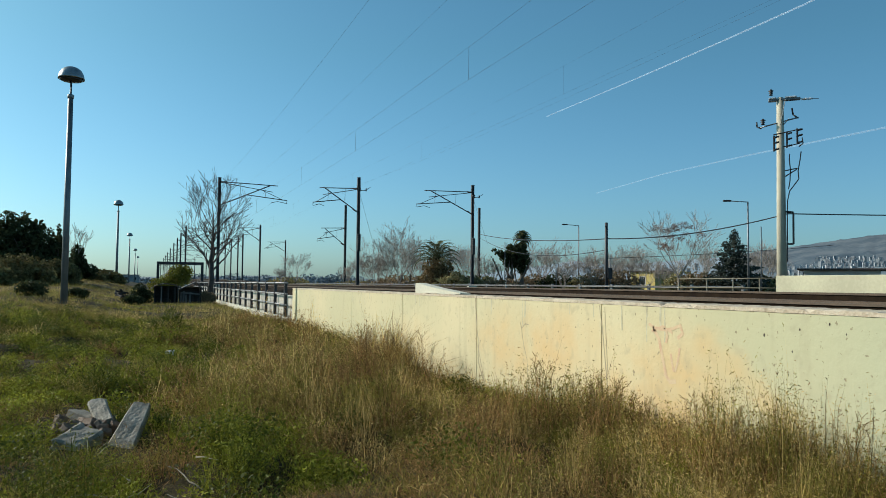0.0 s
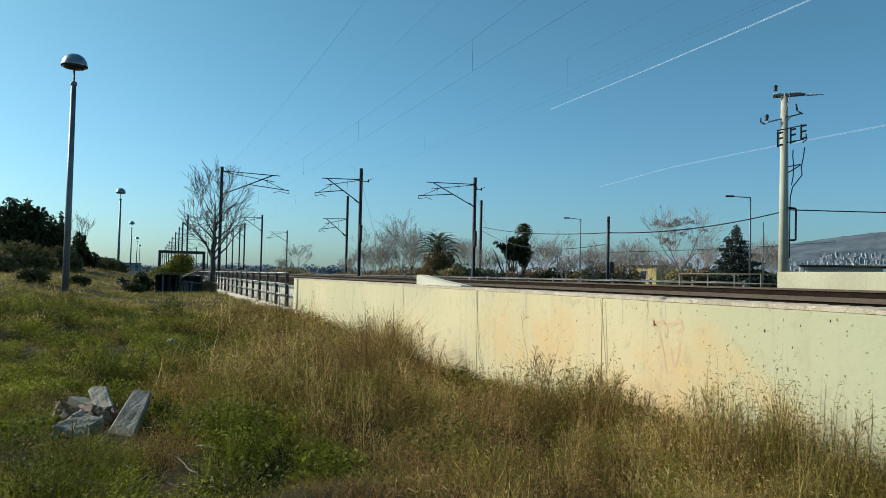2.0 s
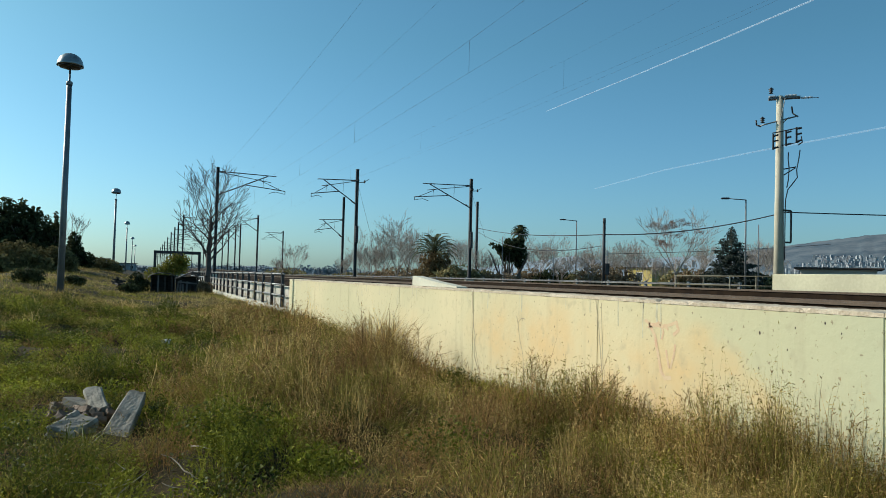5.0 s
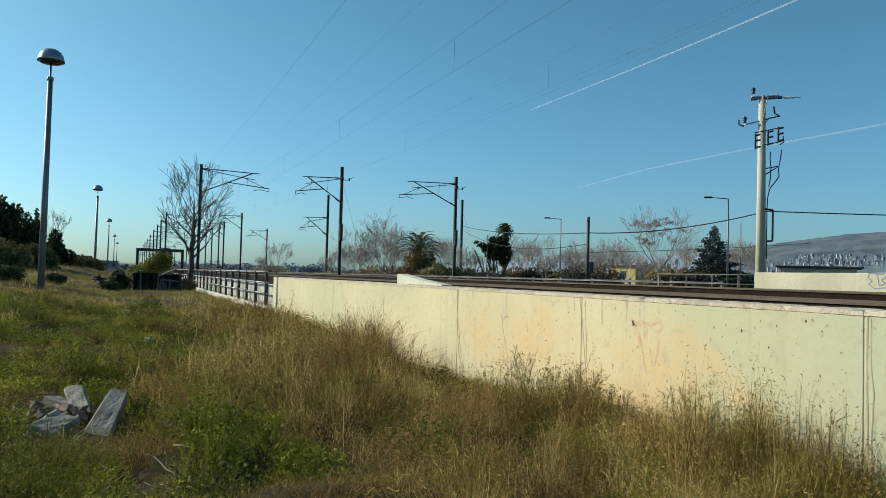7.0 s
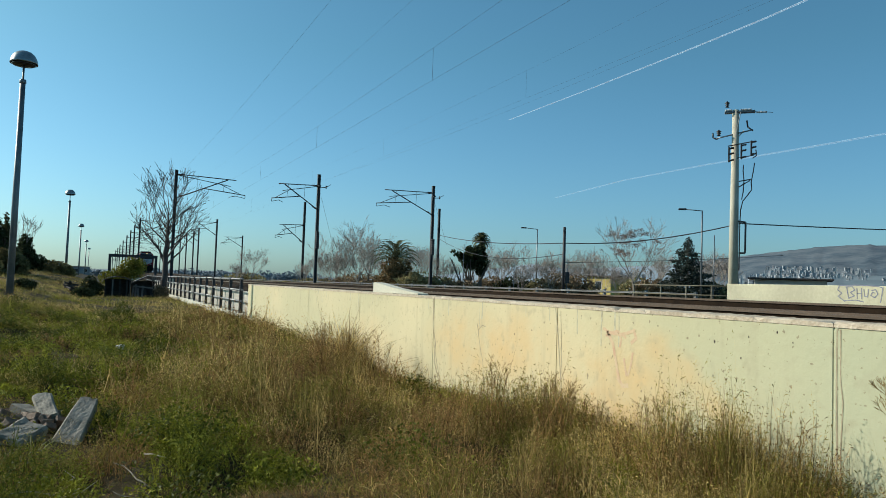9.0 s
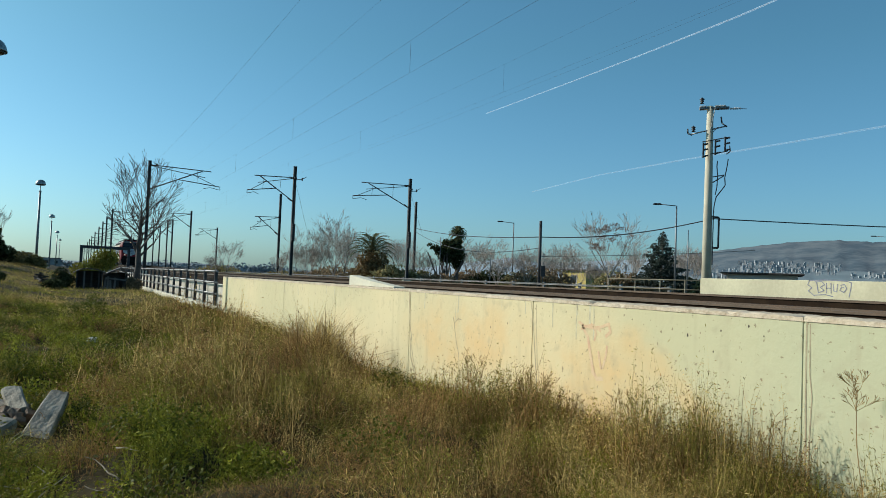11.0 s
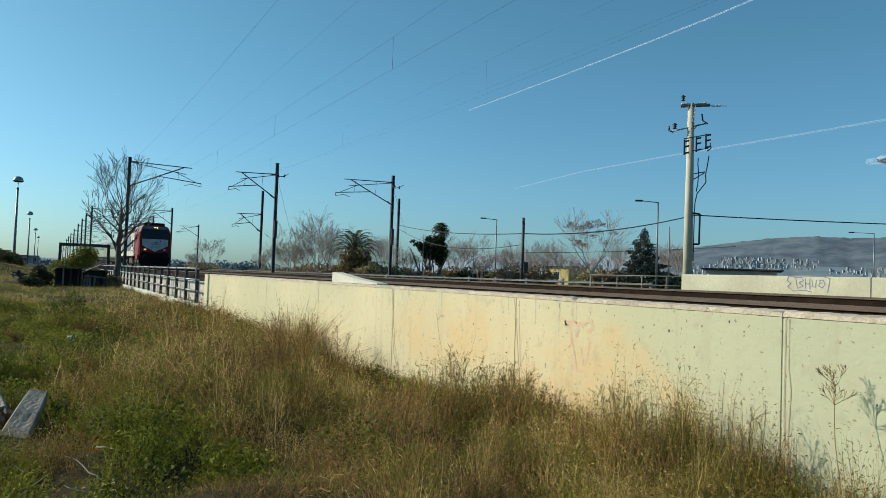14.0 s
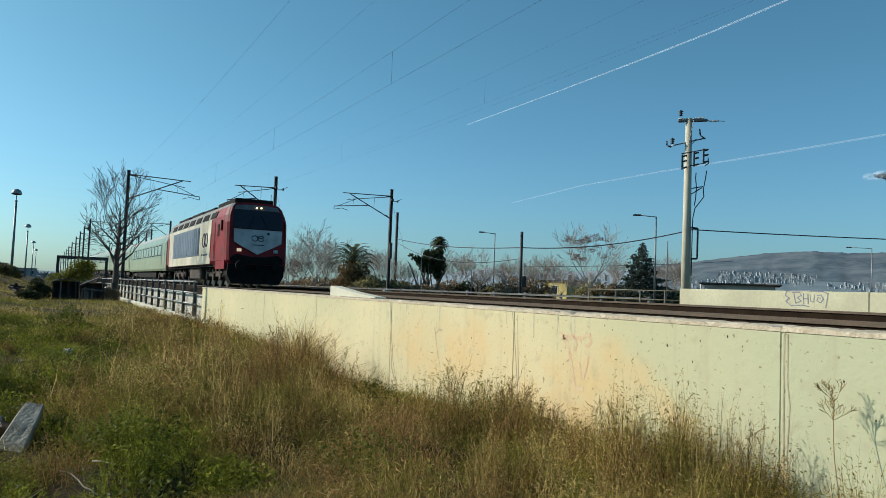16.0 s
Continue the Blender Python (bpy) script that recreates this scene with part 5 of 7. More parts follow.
M_RUBBLE = mat("broken_concrete", (0.31, 0.28, 0.22), (0.14, 0.125, 0.09), scale=5, fine=35, bump=0.6)
M_BRICK = mat("brown_rubble", (0.22, 0.15, 0.10), (0.12, 0.08, 0.05), scale=6, fine=35, bump=0.6, obj=0.25)


def chunk(label, size, m, seed, material=None, taper=0.0):
    """A broken block: a box cut at random and roughened."""
    rng = random.Random(seed)
    b = bmesh.new()
    bmesh.ops.create_cube(b, size=1, matrix=Matrix.Diagonal((*size, 1)))
    bmesh.ops.bevel(b, geom=b.edges[:], offset=min(size) * 0.10, segments=1, affect="EDGES")
    bmesh.ops.subdivide_edges(b, edges=b.edges[:], cuts=3, use_grid_fill=True)
    for v in b.verts:
        q = noise.fractal(v.co * 6 + Vector((seed, 0, 0)), 1.0, 2.0, 3)
        end = 1.0 + 1.6 * (abs(v.co.y) > size[1] * 0.44)
        v.co += v.co.normalized() * q * min(size) * 0.11 * end
    if taper:
        for v in b.verts:
            v.co.x *= 1 - taper * (v.co.y / size[1] + 0.5)
    ob = solid("concrete_chunk", b, material or M_RUBBLE, label, "rubble", "rubble pieces")
    ob.matrix_basis = m
    return ob


chunk("long broken grey concrete slab leaning in the grass", (0.23, 0.84, 0.13), pose(-0.11, 6.8, 0.18, 22, 8, -11), 1, None, 0.38)
chunk("narrow broken grey concrete block in the grass", (0.15, 0.38, 0.2), pose(-0.33, 7.25, 0.24, 20, -14, 8), 2)
chunk("broken grey concrete block in the grass", (0.22, 0.32, 0.2), pose(-0.47, 6.55, 0.17, 14, 16, -30), 3)
chunk("flat broken concrete piece in rubble", (0.2, 0.26, 0.07), pose(-0.48, 7.45, 0.24, 14, 10, 50), 4)
chunk("dark broken concrete piece in rubble", (0.16, 0.2, 0.10), pose(-0.95, 7.3, 0.15, 30, 10, 20), 5, M_BRICK)
for i in range(40):
    chunk("small brown rubble stone", (rng.uniform(0.05, 0.12), rng.uniform(0.05, 0.13), rng.uniform(0.04, 0.07)), pose(-0.55 + rng.gauss(0, 0.2), 7.12 + rng.gauss(0, 0.2), 0.19 + rng.uniform(0, 0.05), rng.uniform(0, 60), rng.uniform(0, 60), rng.uniform(0, 180)), 20 + i, M_BRICK)


# crumpled paper in the grass
b = bmesh.new()
bmesh.ops.create_icosphere(b, subdivisions=3, radius=0.11)
for v in b.verts:
    v.co *= 0.75 + 0.5 * noise.noise(v.co * 14)
    v.co.z *= 0.5
solid("paper_litter", b, mat("white_paper", (0.72, 0.72, 0.70), (0.55, 0.55, 0.53), bump=0), "crumpled white paper lying in green weeds", "litter").matrix_basis = pose(0.42, 13.4, float(ground_z(0.42, 13.4)) + 0.16)

# dead sticks in the hollow before the rubble
M_STICK = mat("dead_stick", (0.46, 0.40, 0.30), (0.28, 0.23, 0.16), scale=8, fine=60, bump=0.3)
stick_rng = random.Random(91)
for i in range(16):
    b = bmesh.new()
    p, d = Vector((0, 0, 0)), Vector((1, 0, 0.1))
    n = stick_rng.uniform(0.10, 0.34)
    for j in range(4):
        d = (d + Vector((stick_rng.uniform(-0.3, 0.3), stick_rng.uniform(-0.5, 0.5), stick_rng.uniform(-0.25, 0.25)))).normalized()
        q = p + d * n / 4
        tube(b, p, q, 0.0065 - 0.0012 * j, 0.0053 - 0.0012 * j, 5, j == 3)
        p = q
    x, y = stick_rng.gauss(0.12, 0.28), stick_rng.gauss(5.15, 0.35)
    solid("dead_stick", b, M_STICK, "pale dead stick on bare earth in the grass", "stick", "dead sticks").matrix_basis = pose(x, y, float(ground_z(x, y)) + stick_rng.uniform(0.01, 0.09), 0, stick_rng.uniform(-12, 4), stick_rng.uniform(0, 360))


# ---------- grass ----------
def grass(name, label, seed, n_tufts, per, area, pick, hgt, wid, lean, material, segs=3, spread=0.10, head=False, patches=True):
    """Bent blades in tufts; pick(x, y) is how likely a tuft stands there, and hgt(x, y) its height."""
    rng = np.random.default_rng(seed)
    x0, x1, y0, y1 = area
    tx = rng.uniform(x0, x1, n_tufts)
    ty = y0 + (y1 - y0) * rng.random(n_tufts) ** 1.35
    keep = rng.random(n_tufts) < pick(tx, ty) if not patches else rng.random(n_tufts) < pick(tx, ty) * np.maximum(0.22 + 0.78 * mound(tx, ty), np.maximum(smooth(4.6, 4.0, ty), 0.75 * smooth(8, 12, ty)))
    tx, ty = tx[keep], ty[keep]
    k = len(tx)
    th = hgt(tx, ty) * rng.uniform(0.5, 1.35, k)
    td = rng.normal(0, 0.4, (k, 2)) + np.array([0.06, -0.02])
    m = k * per
    i = np.repeat(np.arange(k), per)
    off = rng.normal(0, spread, (m, 2))
    px = tx[i] + off[:, 0]
    py = ty[i] + off[:, 1]
    px = np.minimum(px, 4.24)
    h = th[i] * rng.uniform(0.4, 1.15, m)
    dirs = td[i] + off / spread * lean * 0.6 + rng.normal(0, 1, (m, 2)) * lean * 0.6
    bend = h[:, None] * dirs
    w = wid * rng.uniform(0.6, 1.4, m) * np.clip(np.hypot(px, py) / 7.0, 0.9, 3.0) ** (0.7 if wid < 0.004 else 0.0)
    ang = rng.uniform(0, math.pi, m)
    wx, wy = np.cos(ang) * w, np.sin(ang) * w
    pz = ground_z(px, py) - 0.02
    verts = []
    for s in range(segs + 1):
        u = s / segs
        cx, cy, cz = px + bend[:, 0] * u ** 1.8, py + bend[:, 1] * u ** 1.8, pz + h * u * (1 - 0.22 * u * np.linalg.norm(dirs, axis=1).clip(0, 2))
        t = (1 - u) ** 0.6 if not head else (1.0 if s < segs - 1 else (1.9 if s == segs - 1 else 0.1))
        if s < segs:
            verts += [np.stack([cx - wx * t, cy - wy * t, cz], 1), np.stack([cx + wx * t, cy + wy * t, cz], 1)]
        else:
            verts.append(np.stack([cx, cy, cz], 1))
    nv = len(verts)
    v = np.stack(verts, 1).reshape(-1, 3)
    tri = []
    for s in range(segs - 1):
        a = 2 * s
        tri += [(a, a + 1, a + 3), (a, a + 3, a + 2)]
    tri.append((2 * segs - 2, 2 * segs - 1, 2 * segs))
    f = (np.arange(m)[:, None, None] * nv + np.array(tri)).reshape(-1, 3)
    return tagged(arrays(name, v, f, material), label, "grass", kind="stuff")


def lumps(x, y, s, o=0.0):
    """Uneven patches, about 3 / s metres across."""
    k = s / 2.6
    return smooth(0.22, 0.78, 0.68 * patchy(x * k + 7.3 * o, y * k * 0.93 + 3.1 * o) + 0.32 * patchy(x * k * 2.3 + 5.7 * o + 11, y * k * 2.1 + 1.9 * o + 4))


def mound(x, y):
    """Where growth is thick (1) and where hollows lie between (0)."""
    hole = np.exp(-((x - 2.0) / 0.55) ** 2 - ((y - 4.75) / 0.4) ** 2) + np.exp(-((x - 0.95) / 0.35) ** 2 - ((y - 5.6) / 0.35) ** 2)
    return lumps(x, y, 4.2, 12.0) * (1 - 0.85 * np.clip(hole, 0, 1))


def tall_zone(x, y):
    """Where the tall dry grass stands: from the camera's right to the wall."""
    z = smooth(-0.35, 0.55, x - 0.30 - 0.055 * y + 0.28 * np.sin(y * 0.9) + 0.9 * (lumps(x, y, 2.3, 4.0) - 0.5)) * smooth(27, 17, y)
    path = 1 - 0.85 * smooth(0.95, 0.3, 4.25 - x) * smooth(6.3, 7.2, y) * smooth(11.2, 9.8, y)
    return z * path


def seen(x, y):
    """Thins out what lies beside the view."""
    a = np.degrees(np.arctan2(x, y))
    heap = (x > -0.66) & (x < 0.0) & (y > 6.7) & (y < 7.4)
    hollow = (x - 0.2) ** 2 + (y - 4.95) ** 2 < 0.07
    return (a > -14) & (a < 69) & (np.hypot(x, y) > 2.7) & ~heap & ~hollow


clump = lambda x, y: np.exp(-(((x - 3.35) / 0.45) ** 2 + ((y - 11.0) / 1.1) ** 2))
weedy = lambda x, y: np.exp(-(((x - 3.75) / 0.45) ** 2 + ((y - 5.9) / 0.7) ** 2)) + np.exp(-(((x - 3.7) / 0.45) ** 2 + ((y - 3.9) / 0.6) ** 2)) + 0.7 * np.exp(-(((x - 3.85) / 0.5) ** 2 + ((y - 2.6) / 0.7) ** 2))
near_low = lambda x, y: 0.62 + 0.38 * smooth(3.0, 5.0, np.hypot(x, y))
tall_h = lambda x, y: (0.10 + 0.36 * lumps(x, y, 3.1) ** 1.5 * (0.35 + 0.75 * mound(x, y)) + 0.40 * clump(x, y) + 0.34 * weedy(x, y)) * near_low(x, y)
short_h = lambda x, y: 0.03 + 0.24 * lumps(x, y, 2.9, 2.0) ** 2.0 * (0.2 + 0.9 * mound(x, y)) + 0.06 * smooth(10, 24, y)

M_STRAW = mat("straw_grass", (0.60, 0.45, 0.18), (0.31, 0.22, 0.075), scale=1.2, fine=6, bump=0, island=0.8, rough=0.8, thin=0.38)
M_RUSSET = mat("russet_grass", (0.39, 0.23, 0.09), (0.17, 0.10, 0.038), scale=1.2, fine=6, bump=0, island=0.8, rough=0.8, thin=0.2)
M_OLIVE = mat("olive_grass", (0.31, 0.265, 0.06), (0.13, 0.115, 0.025), scale=1.0, fine=6, bump=0, island=0.6, rough=0.8, thin=0.32)
M_GREEN = mat("green_grass", (0.33, 0.325, 0.04), (0.13, 0.14, 0.015), scale=1.6, fine=6, bump=0, island=0.5, rough=0.75, thin=0.22)
M_DEEP = mat("weed_green", (0.12, 0.135, 0.02), (0.05, 0.062, 0.01), scale=1.0, fine=6, bump=0, island=0.35, rough=0.6, thin=0.3)

near = (-4.5, 4.22, 1.7, 27)
tz = tall_zone
grass("straw_grass", "tall pale straw-coloured dry grass", 1, 3200, 12, near, lambda x, y: seen(x, y) * tz(x, y) * (0.15 + 0.85 * lumps(x, y, 2.4)) * 0.9, lambda x, y: tall_h(x, y) * 1.1, 0.0013, 0.30, M_STRAW, 4, 0.055, True)
grass("russet_grass", "tall reddish-brown dry grass", 2, 5200, 16, near, lambda x, y: seen(x, y) * tz(x, y) * (0.25 + 0.75 * lumps(x, y, 1.6, 1.0) + clump(x, y)), lambda x, y: tall_h(x, y) * 1.05, 0.0017, 0.42, M_RUSSET, 3, 0.06)
grass("olive_grass", "matted olive grass under dry stalks", 3, 5000, 20, near, lambda x, y: seen(x, y) * (0.14 + 0.72 * tz(x, y)), lambda x, y: 0.10 + 0.62 * tall_h(x, y) * (0.3 + 0.7 * tz(x, y)), 0.0020, 0.7, M_OLIVE, 3, 0.07)
grass("green_grass", "short bright green grass", 4, 6500, 18, near, lambda x, y: seen(x, y) * (1 - 0.9 * tz(x, y)) * (0.05 + 0.95 * smooth(0.30, 0.52, lumps(x, y, 2.0, 3.0))), short_h, 0.0027, 0.65, M_GREEN, 3, 0.07)
grass("green_grass_wall", "low green grass at the foot of the wall", 14, 1500, 14, (2.6, 4.24, 6.0, 12.0), lambda x, y: 0.8 * smooth(1.3, 0.5, 4.25 - x), lambda x, y: 0.10 + 0.08 * lumps(x, y, 3.0), 0.0024, 0.6, M_GREEN, 3, 0.06)
carpet = (-1.8, 4.2, 3.4, 13)
grass("matted_litter", "low matted brown litter between the weeds", 71, 4200, 12, carpet, lambda x, y: seen(x, y) * 0.9, lambda x, y: 0.06 + 0.05 * lumps(x, y, 5.0, 9.0), 0.0018, 0.9, M_RUSSET, 2, 0.09, False, False)
grass("matted_grass", "low matted olive grass between the weeds", 72, 4200, 12, carpet, lambda x, y: seen(x, y) * 0.9, lambda x, y: 0.06 + 0.06 * lumps(x, y, 5.0, 3.0), 0.0020, 0.9, M_OLIVE, 2, 0.09, False, False)
clump_box = (2.7, 4.1, 9.6, 12.6)
grass("clump_russet", "dense upright clump of reddish dry grass at the wall", 61, 520, 24, clump_box, clump, lambda x, y: 0.2 + 0.72 * clump(x, y), 0.0014, 0.24, M_RUSSET, 3, 0.07)
grass("clump_straw", "dense upright clump of pale dry grass at the wall", 62, 260, 16, clump_box, clump, lambda x, y: 0.2 + 0.8 * clump(x, y), 0.0013, 0.26, M_STRAW, 4, 0.07, True)
edge_box = (3.0, 4.23, 1.6, 5.0)
edge_h = lambda x, y: (0.16 + 0.24 * lumps(x, y, 4.0)) * (1 + 0.22 * smooth(4.3, 3.2, y))
grass("wall_foot_olive", "olive grass at the foot of the wall", 16, 700, 14, edge_box, lambda x, y: 0.8 + 0 * x, edge_h, 0.0017, 0.6, M_OLIVE, 3, 0.06)
grass("wall_foot_straw", "pale dry grass at the foot of the wall", 17, 420, 10, edge_box, lambda x, y: 0.8 + 0 * x, lambda x, y: 1.1 * edge_h(x, y), 0.0011, 0.45, M_STRAW, 4, 0.06, True)
grass("wall_foot_green", "green grass at the foot of the wall", 18, 900, 14, edge_box, lambda x, y: smooth(0.4, 0.7, lumps(x, y, 3.0, 1.0)), edge_h, 0.0019, 0.6, M_GREEN, 3, 0.06)
grass("short_straw", "short withered grass among green", 5, 7500, 18, near, lambda x, y: seen(x, y) * (1 - 0.7 * tz(x, y)) * (0.08 + 0.6 * smooth(0.45, 0.8, lumps(x, y, 1.8, 5.0))), lambda x, y: 1.4 * short_h(x, y), 0.0019, 0.75, M_STRAW, 3, 0.07)
grass("short_russet", "short brown withered grass among green", 15, 5500, 16, near, lambda x, y: seen(x, y) * (1 - 0.7 * tz(x, y)) * (0.08 + 0.6 * smooth(0.45, 0.8, lumps(x, y, 1.5, 8.0))), lambda x, y: 1.4 * short_h(x, y), 0.0019, 0.75, M_RUSSET, 3, 0.07)
grass("weed_leaves", "dark broad weed leaves in clumps", 6, 5500, 20, near, lambda x, y: seen(x, y) * smooth(0.55, 0.75, lumps(x, y, 1.1, 7.0)) * (1 - 0.75 * tz(x, y)), lambda x, y: 1.1 * short_h(x, y), 0.007, 0.8, M_DEEP, 3, 0.07)
rng2 = np.random.default_rng(31)
blobs = []
while len(blobs) < 190:
    x, y = rng2.uniform(-4, 3.9), 4.4 + 20 * rng2.random() ** 1.4
    if seen(x, y) and not (-0.9 < x < 0.3 and 5.9 < y < 7.8) and rng2.random() < 1.1 - 0.9 * float(tz(x, y)):
        r = rng2.uniform(0.08, 0.28)
        blobs.append((x, y, float(ground_z(x, y)) + r * 0.45, r * 1.4, r * 1.4, r * 0.8))
tagged(leaf_cloud("low_weeds", 32, blobs, 72000, 0.016, M_DEEP), "low dark green leafy weeds in the grass", "weeds", kind="stuff")
blobs = []
while len(blobs) < 170:
    x, y = rng2.uniform(-4, 3.9), 4.4 + 20 * rng2.random() ** 1.4
    if seen(x, y) and not (-0.9 < x < 0.3 and 5.9 < y < 7.8) and rng2.random() < 1.1 - 0.9 * float(tz(x, y)):
        r = rng2.uniform(0.06, 0.2)
        blobs.append((x, y, float(ground_z(x, y)) + r * 0.45, r * 1.6, r * 1.6, r * 0.7))
tagged(leaf_cloud("clover_patches", 33, blobs, 60000, 0.016, M_GREEN), "bright green leafy patches in the grass", "weeds", kind="stuff")


def tangle(name, label, seed, n, pick, size, wid, material, low=0.1, high=1.0):
    """Short broken stalks lying at all angles in the standing grass."""
    rng = np.random.default_rng(seed)
    x, y = rng.uniform(-3.5, 4.2, n), 1.8 + 20 * rng.random(n) ** 1.5
    k = (rng.random(n) < pick(x, y) * (0.2 + 0.8 * mound(x, y))) & seen(x, y)
    x, y = x[k], y[k]
    n = len(x)
    z = ground_z(x, y) + (low + (high - low) * rng.random(n)) * (0.08 + tall_h(x, y) * tz(x, y)) * 0.95
    c = np.stack([x, y, z], 1)
    a = rng.normal(size=(n, 3)) + np.array([0, 0, 0.5])
    a /= np.linalg.norm(a, axis=1, keepdims=True)
    s = size * rng.uniform(0.5, 1.5, (n, 1))
    w = np.cross(a, rng.normal(size=(n, 3)))
    w /= np.linalg.norm(w, axis=1, keepdims=True)
    w *= wid * np.clip(np.hypot(x, y) / 7, 0.9, 2.5)[:, None]
    kink = rng.normal(size=(n, 3)) * s * 0.3
    v = np.stack([c - a * s - w, c - a * s + w, c + kink + w, c + kink - w, c + a * s], 1).reshape(-1, 3)
    f = (np.arange(n)[:, None, None] * 5 + np.array([(0, 1, 2), (0, 2, 3), (3, 2, 4)])).reshape(-1, 3)
    return tagged(arrays(name, v, f, material), label, "grass", kind="stuff")


tangle("olive_tangle", "tangled olive stalks in the dry grass", 51, 80000, lambda x, y: 0.12 + 0.88 * tz(x, y), 0.035, 0.0018, M_OLIVE)
tangle("russet_tangle", "tangled brown stalks in the dry grass", 52, 80000, lambda x, y: 0.10 + 0.9 * tz(x, y) * lumps(x, y, 1.6, 1.0), 0.035, 0.0016, M_RUSSET)
tangle("straw_tangle", "pale broken stalks in the dry grass", 53, 80000, lambda x, y: 0.10 + 0.9 * tz(x, y) * lumps(x, y, 2.4), 0.032, 0.0015, M_STRAW, 0.3, 1.15)
tangle("green_tangle", "green blades among the dry grass", 54, 45000, lambda x, y: (0.5 + 0.5 * tz(x, y)) * smooth(0.45, 0.7, lumps(x, y, 1.2, 3.3)), 0.04, 0.0022, M_GREEN, 0.0, 0.75)
far = (-16, 4.05, 20, 72)
farpick = lambda x, y: (np.degrees(np.arctan2(x, y)) > -13) * 1.0
grass("far_straw", "dry yellowed grass over the rise", 7, 7000, 16, far, lambda x, y: farpick(x, y) * (0.3 + 0.7 * lumps(x, y, 0.7)), lambda x, y: 0.2 + 0.14 * lumps(x, y, 0.6), 0.0045, 0.55, M_STRAW, 2, 0.22)
grass("far_olive", "olive green grass over the rise", 8, 5000, 16, far, lambda x, y: farpick(x, y) * (0.25 + 0.75 * lumps(x, y, 0.5, 2.0)), lambda x, y: 0.18 + 0.14 * lumps(x, y, 0.6), 0.006, 0.6, M_OLIVE, 2, 0.22)
grass("far_green", "green grass patches over the rise", 9, 3600, 16, far, lambda x, y: farpick(x, y) * smooth(0.4, 0.7, lumps(x, y, 0.45, 4.0)), lambda x, y: 0.15 + 0.1 * lumps(x, y, 0.6), 0.007, 0.6, M_GREEN, 2, 0.2)


# ---------- weeds in mounds ----------
def bushes(name, label, seed, domes, per, leaves, leaf, slim, material, wisp=0.0):
    """Weeds that grow in low domes (x, y, radius, height): bent stems from the middle out, small leaves or husks on their upper part."""
    rng = np.random.default_rng(seed)
    d = np.array(domes, float)
    count = np.maximum(12, per * d[:, 2] / 0.3 * np.clip(8.0 / np.hypot(d[:, 0], d[:, 1]), 0.45, 1.25)).astype(int)
    i = np.repeat(np.arange(len(d)), count)
    n = len(i)
    cx, cy, R, H = d[i].T
    th = rng.uniform(0, 2 * math.pi, n)
    rr = np.sqrt(rng.random(n))
    ux, uy = np.cos(th), np.sin(th)
    px, py = cx + ux * rr * R * 0.6, cy + uy * rr * R * 0.6
    ex, ey = cx + ux * rr * R + rng.normal(0, 0.03, n), cy + uy * rr * R + rng.normal(0, 0.03, n)
    px, ex = np.minimum(px, 4.25), np.minimum(ex, 4.28)
    top = H * np.sqrt(1.02 - 0.85 * rr ** 2) * rng.uniform(0.55, 1.1, n)
    tall = rng.random(n) < wisp
    top = np.where(tall, top * rng.uniform(1.15, 1.6, n), top)
    pz = ground_z(px, py) - 0.02
    dist = np.clip(np.hypot(px, py) / 6.0, 0.8, 3.2)
    w = 0.0013 * dist ** 0.8 * rng.uniform(0.7, 1.4, n)
    a = rng.uniform(0, math.pi, n)
    wx, wy = np.cos(a) * w, np.sin(a) * w
    sway = rng.normal(0, 0.035, (n, 2)) * (0.5 + top[:, None])

    def at(u, k=slice(None)):
        b = u ** 1.6
        return np.stack([px[k] + (ex[k] - px[k]) * b + sway[k, 0] * np.sin(u * 5), py[k] + (ey[k] - py[k]) * b + sway[k, 1] * np.sin(u * 4), pz[k] + top[k] * u * (1.12 - 0.12 * u)], -1)

    side = np.stack([wx, wy, 0 * wx], 1)
    rows = []
    for u, t in ((0.0, 1.0), (0.4, 0.9), (0.75, 0.7)):
        c = at(np.full(n, u))
        rows += [c - side * t, c + side * t]
    rows.append(at(np.ones(n)))
    v1 = np.stack(rows, 1).reshape(-1, 3)
    f1 = (np.arange(n)[:, None, None] * 7 + np.array([(0, 1, 3), (0, 3, 2), (2, 3, 5), (2, 5, 4), (4, 5, 6)])).reshape(-1, 3)
    k = np.repeat(np.arange(n), rng.poisson(leaves, n))
    m = len(k)
    c = at(1 - 0.72 * rng.random(m) ** 1.3, k)
    o = rng.normal(size=(m, 3)) + np.stack([ux[k], uy[k], np.full(m, 0.5)], 1)
    o /= np.linalg.norm(o, axis=1, keepdims=True)
    s = (leaf * dist[k] ** 0.75 * rng.uniform(0.5, 1.5, m))[:, None]
    q = np.cross(o, rng.normal(size=(m, 3)))
    q /= np.linalg.norm(q, axis=1, keepdims=True)
    v2 = np.stack([c, c + o * s + q * s * slim, c + o * s * 2, c + o * s - q * s * slim], 1)
    v2[:, :, 0] = np.minimum(v2[:, :, 0], 4.29)
    f2 = (np.arange(m)[:, None, None] * 4 + len(v1) + np.array([(0, 1, 2), (0, 2, 3)])).reshape(-1, 3)
    return tagged(arrays(name, np.concatenate([v1, v2.reshape(-1, 3)]), np.concatenate([f1, f2]), material), label, "weeds", kind="stuff")


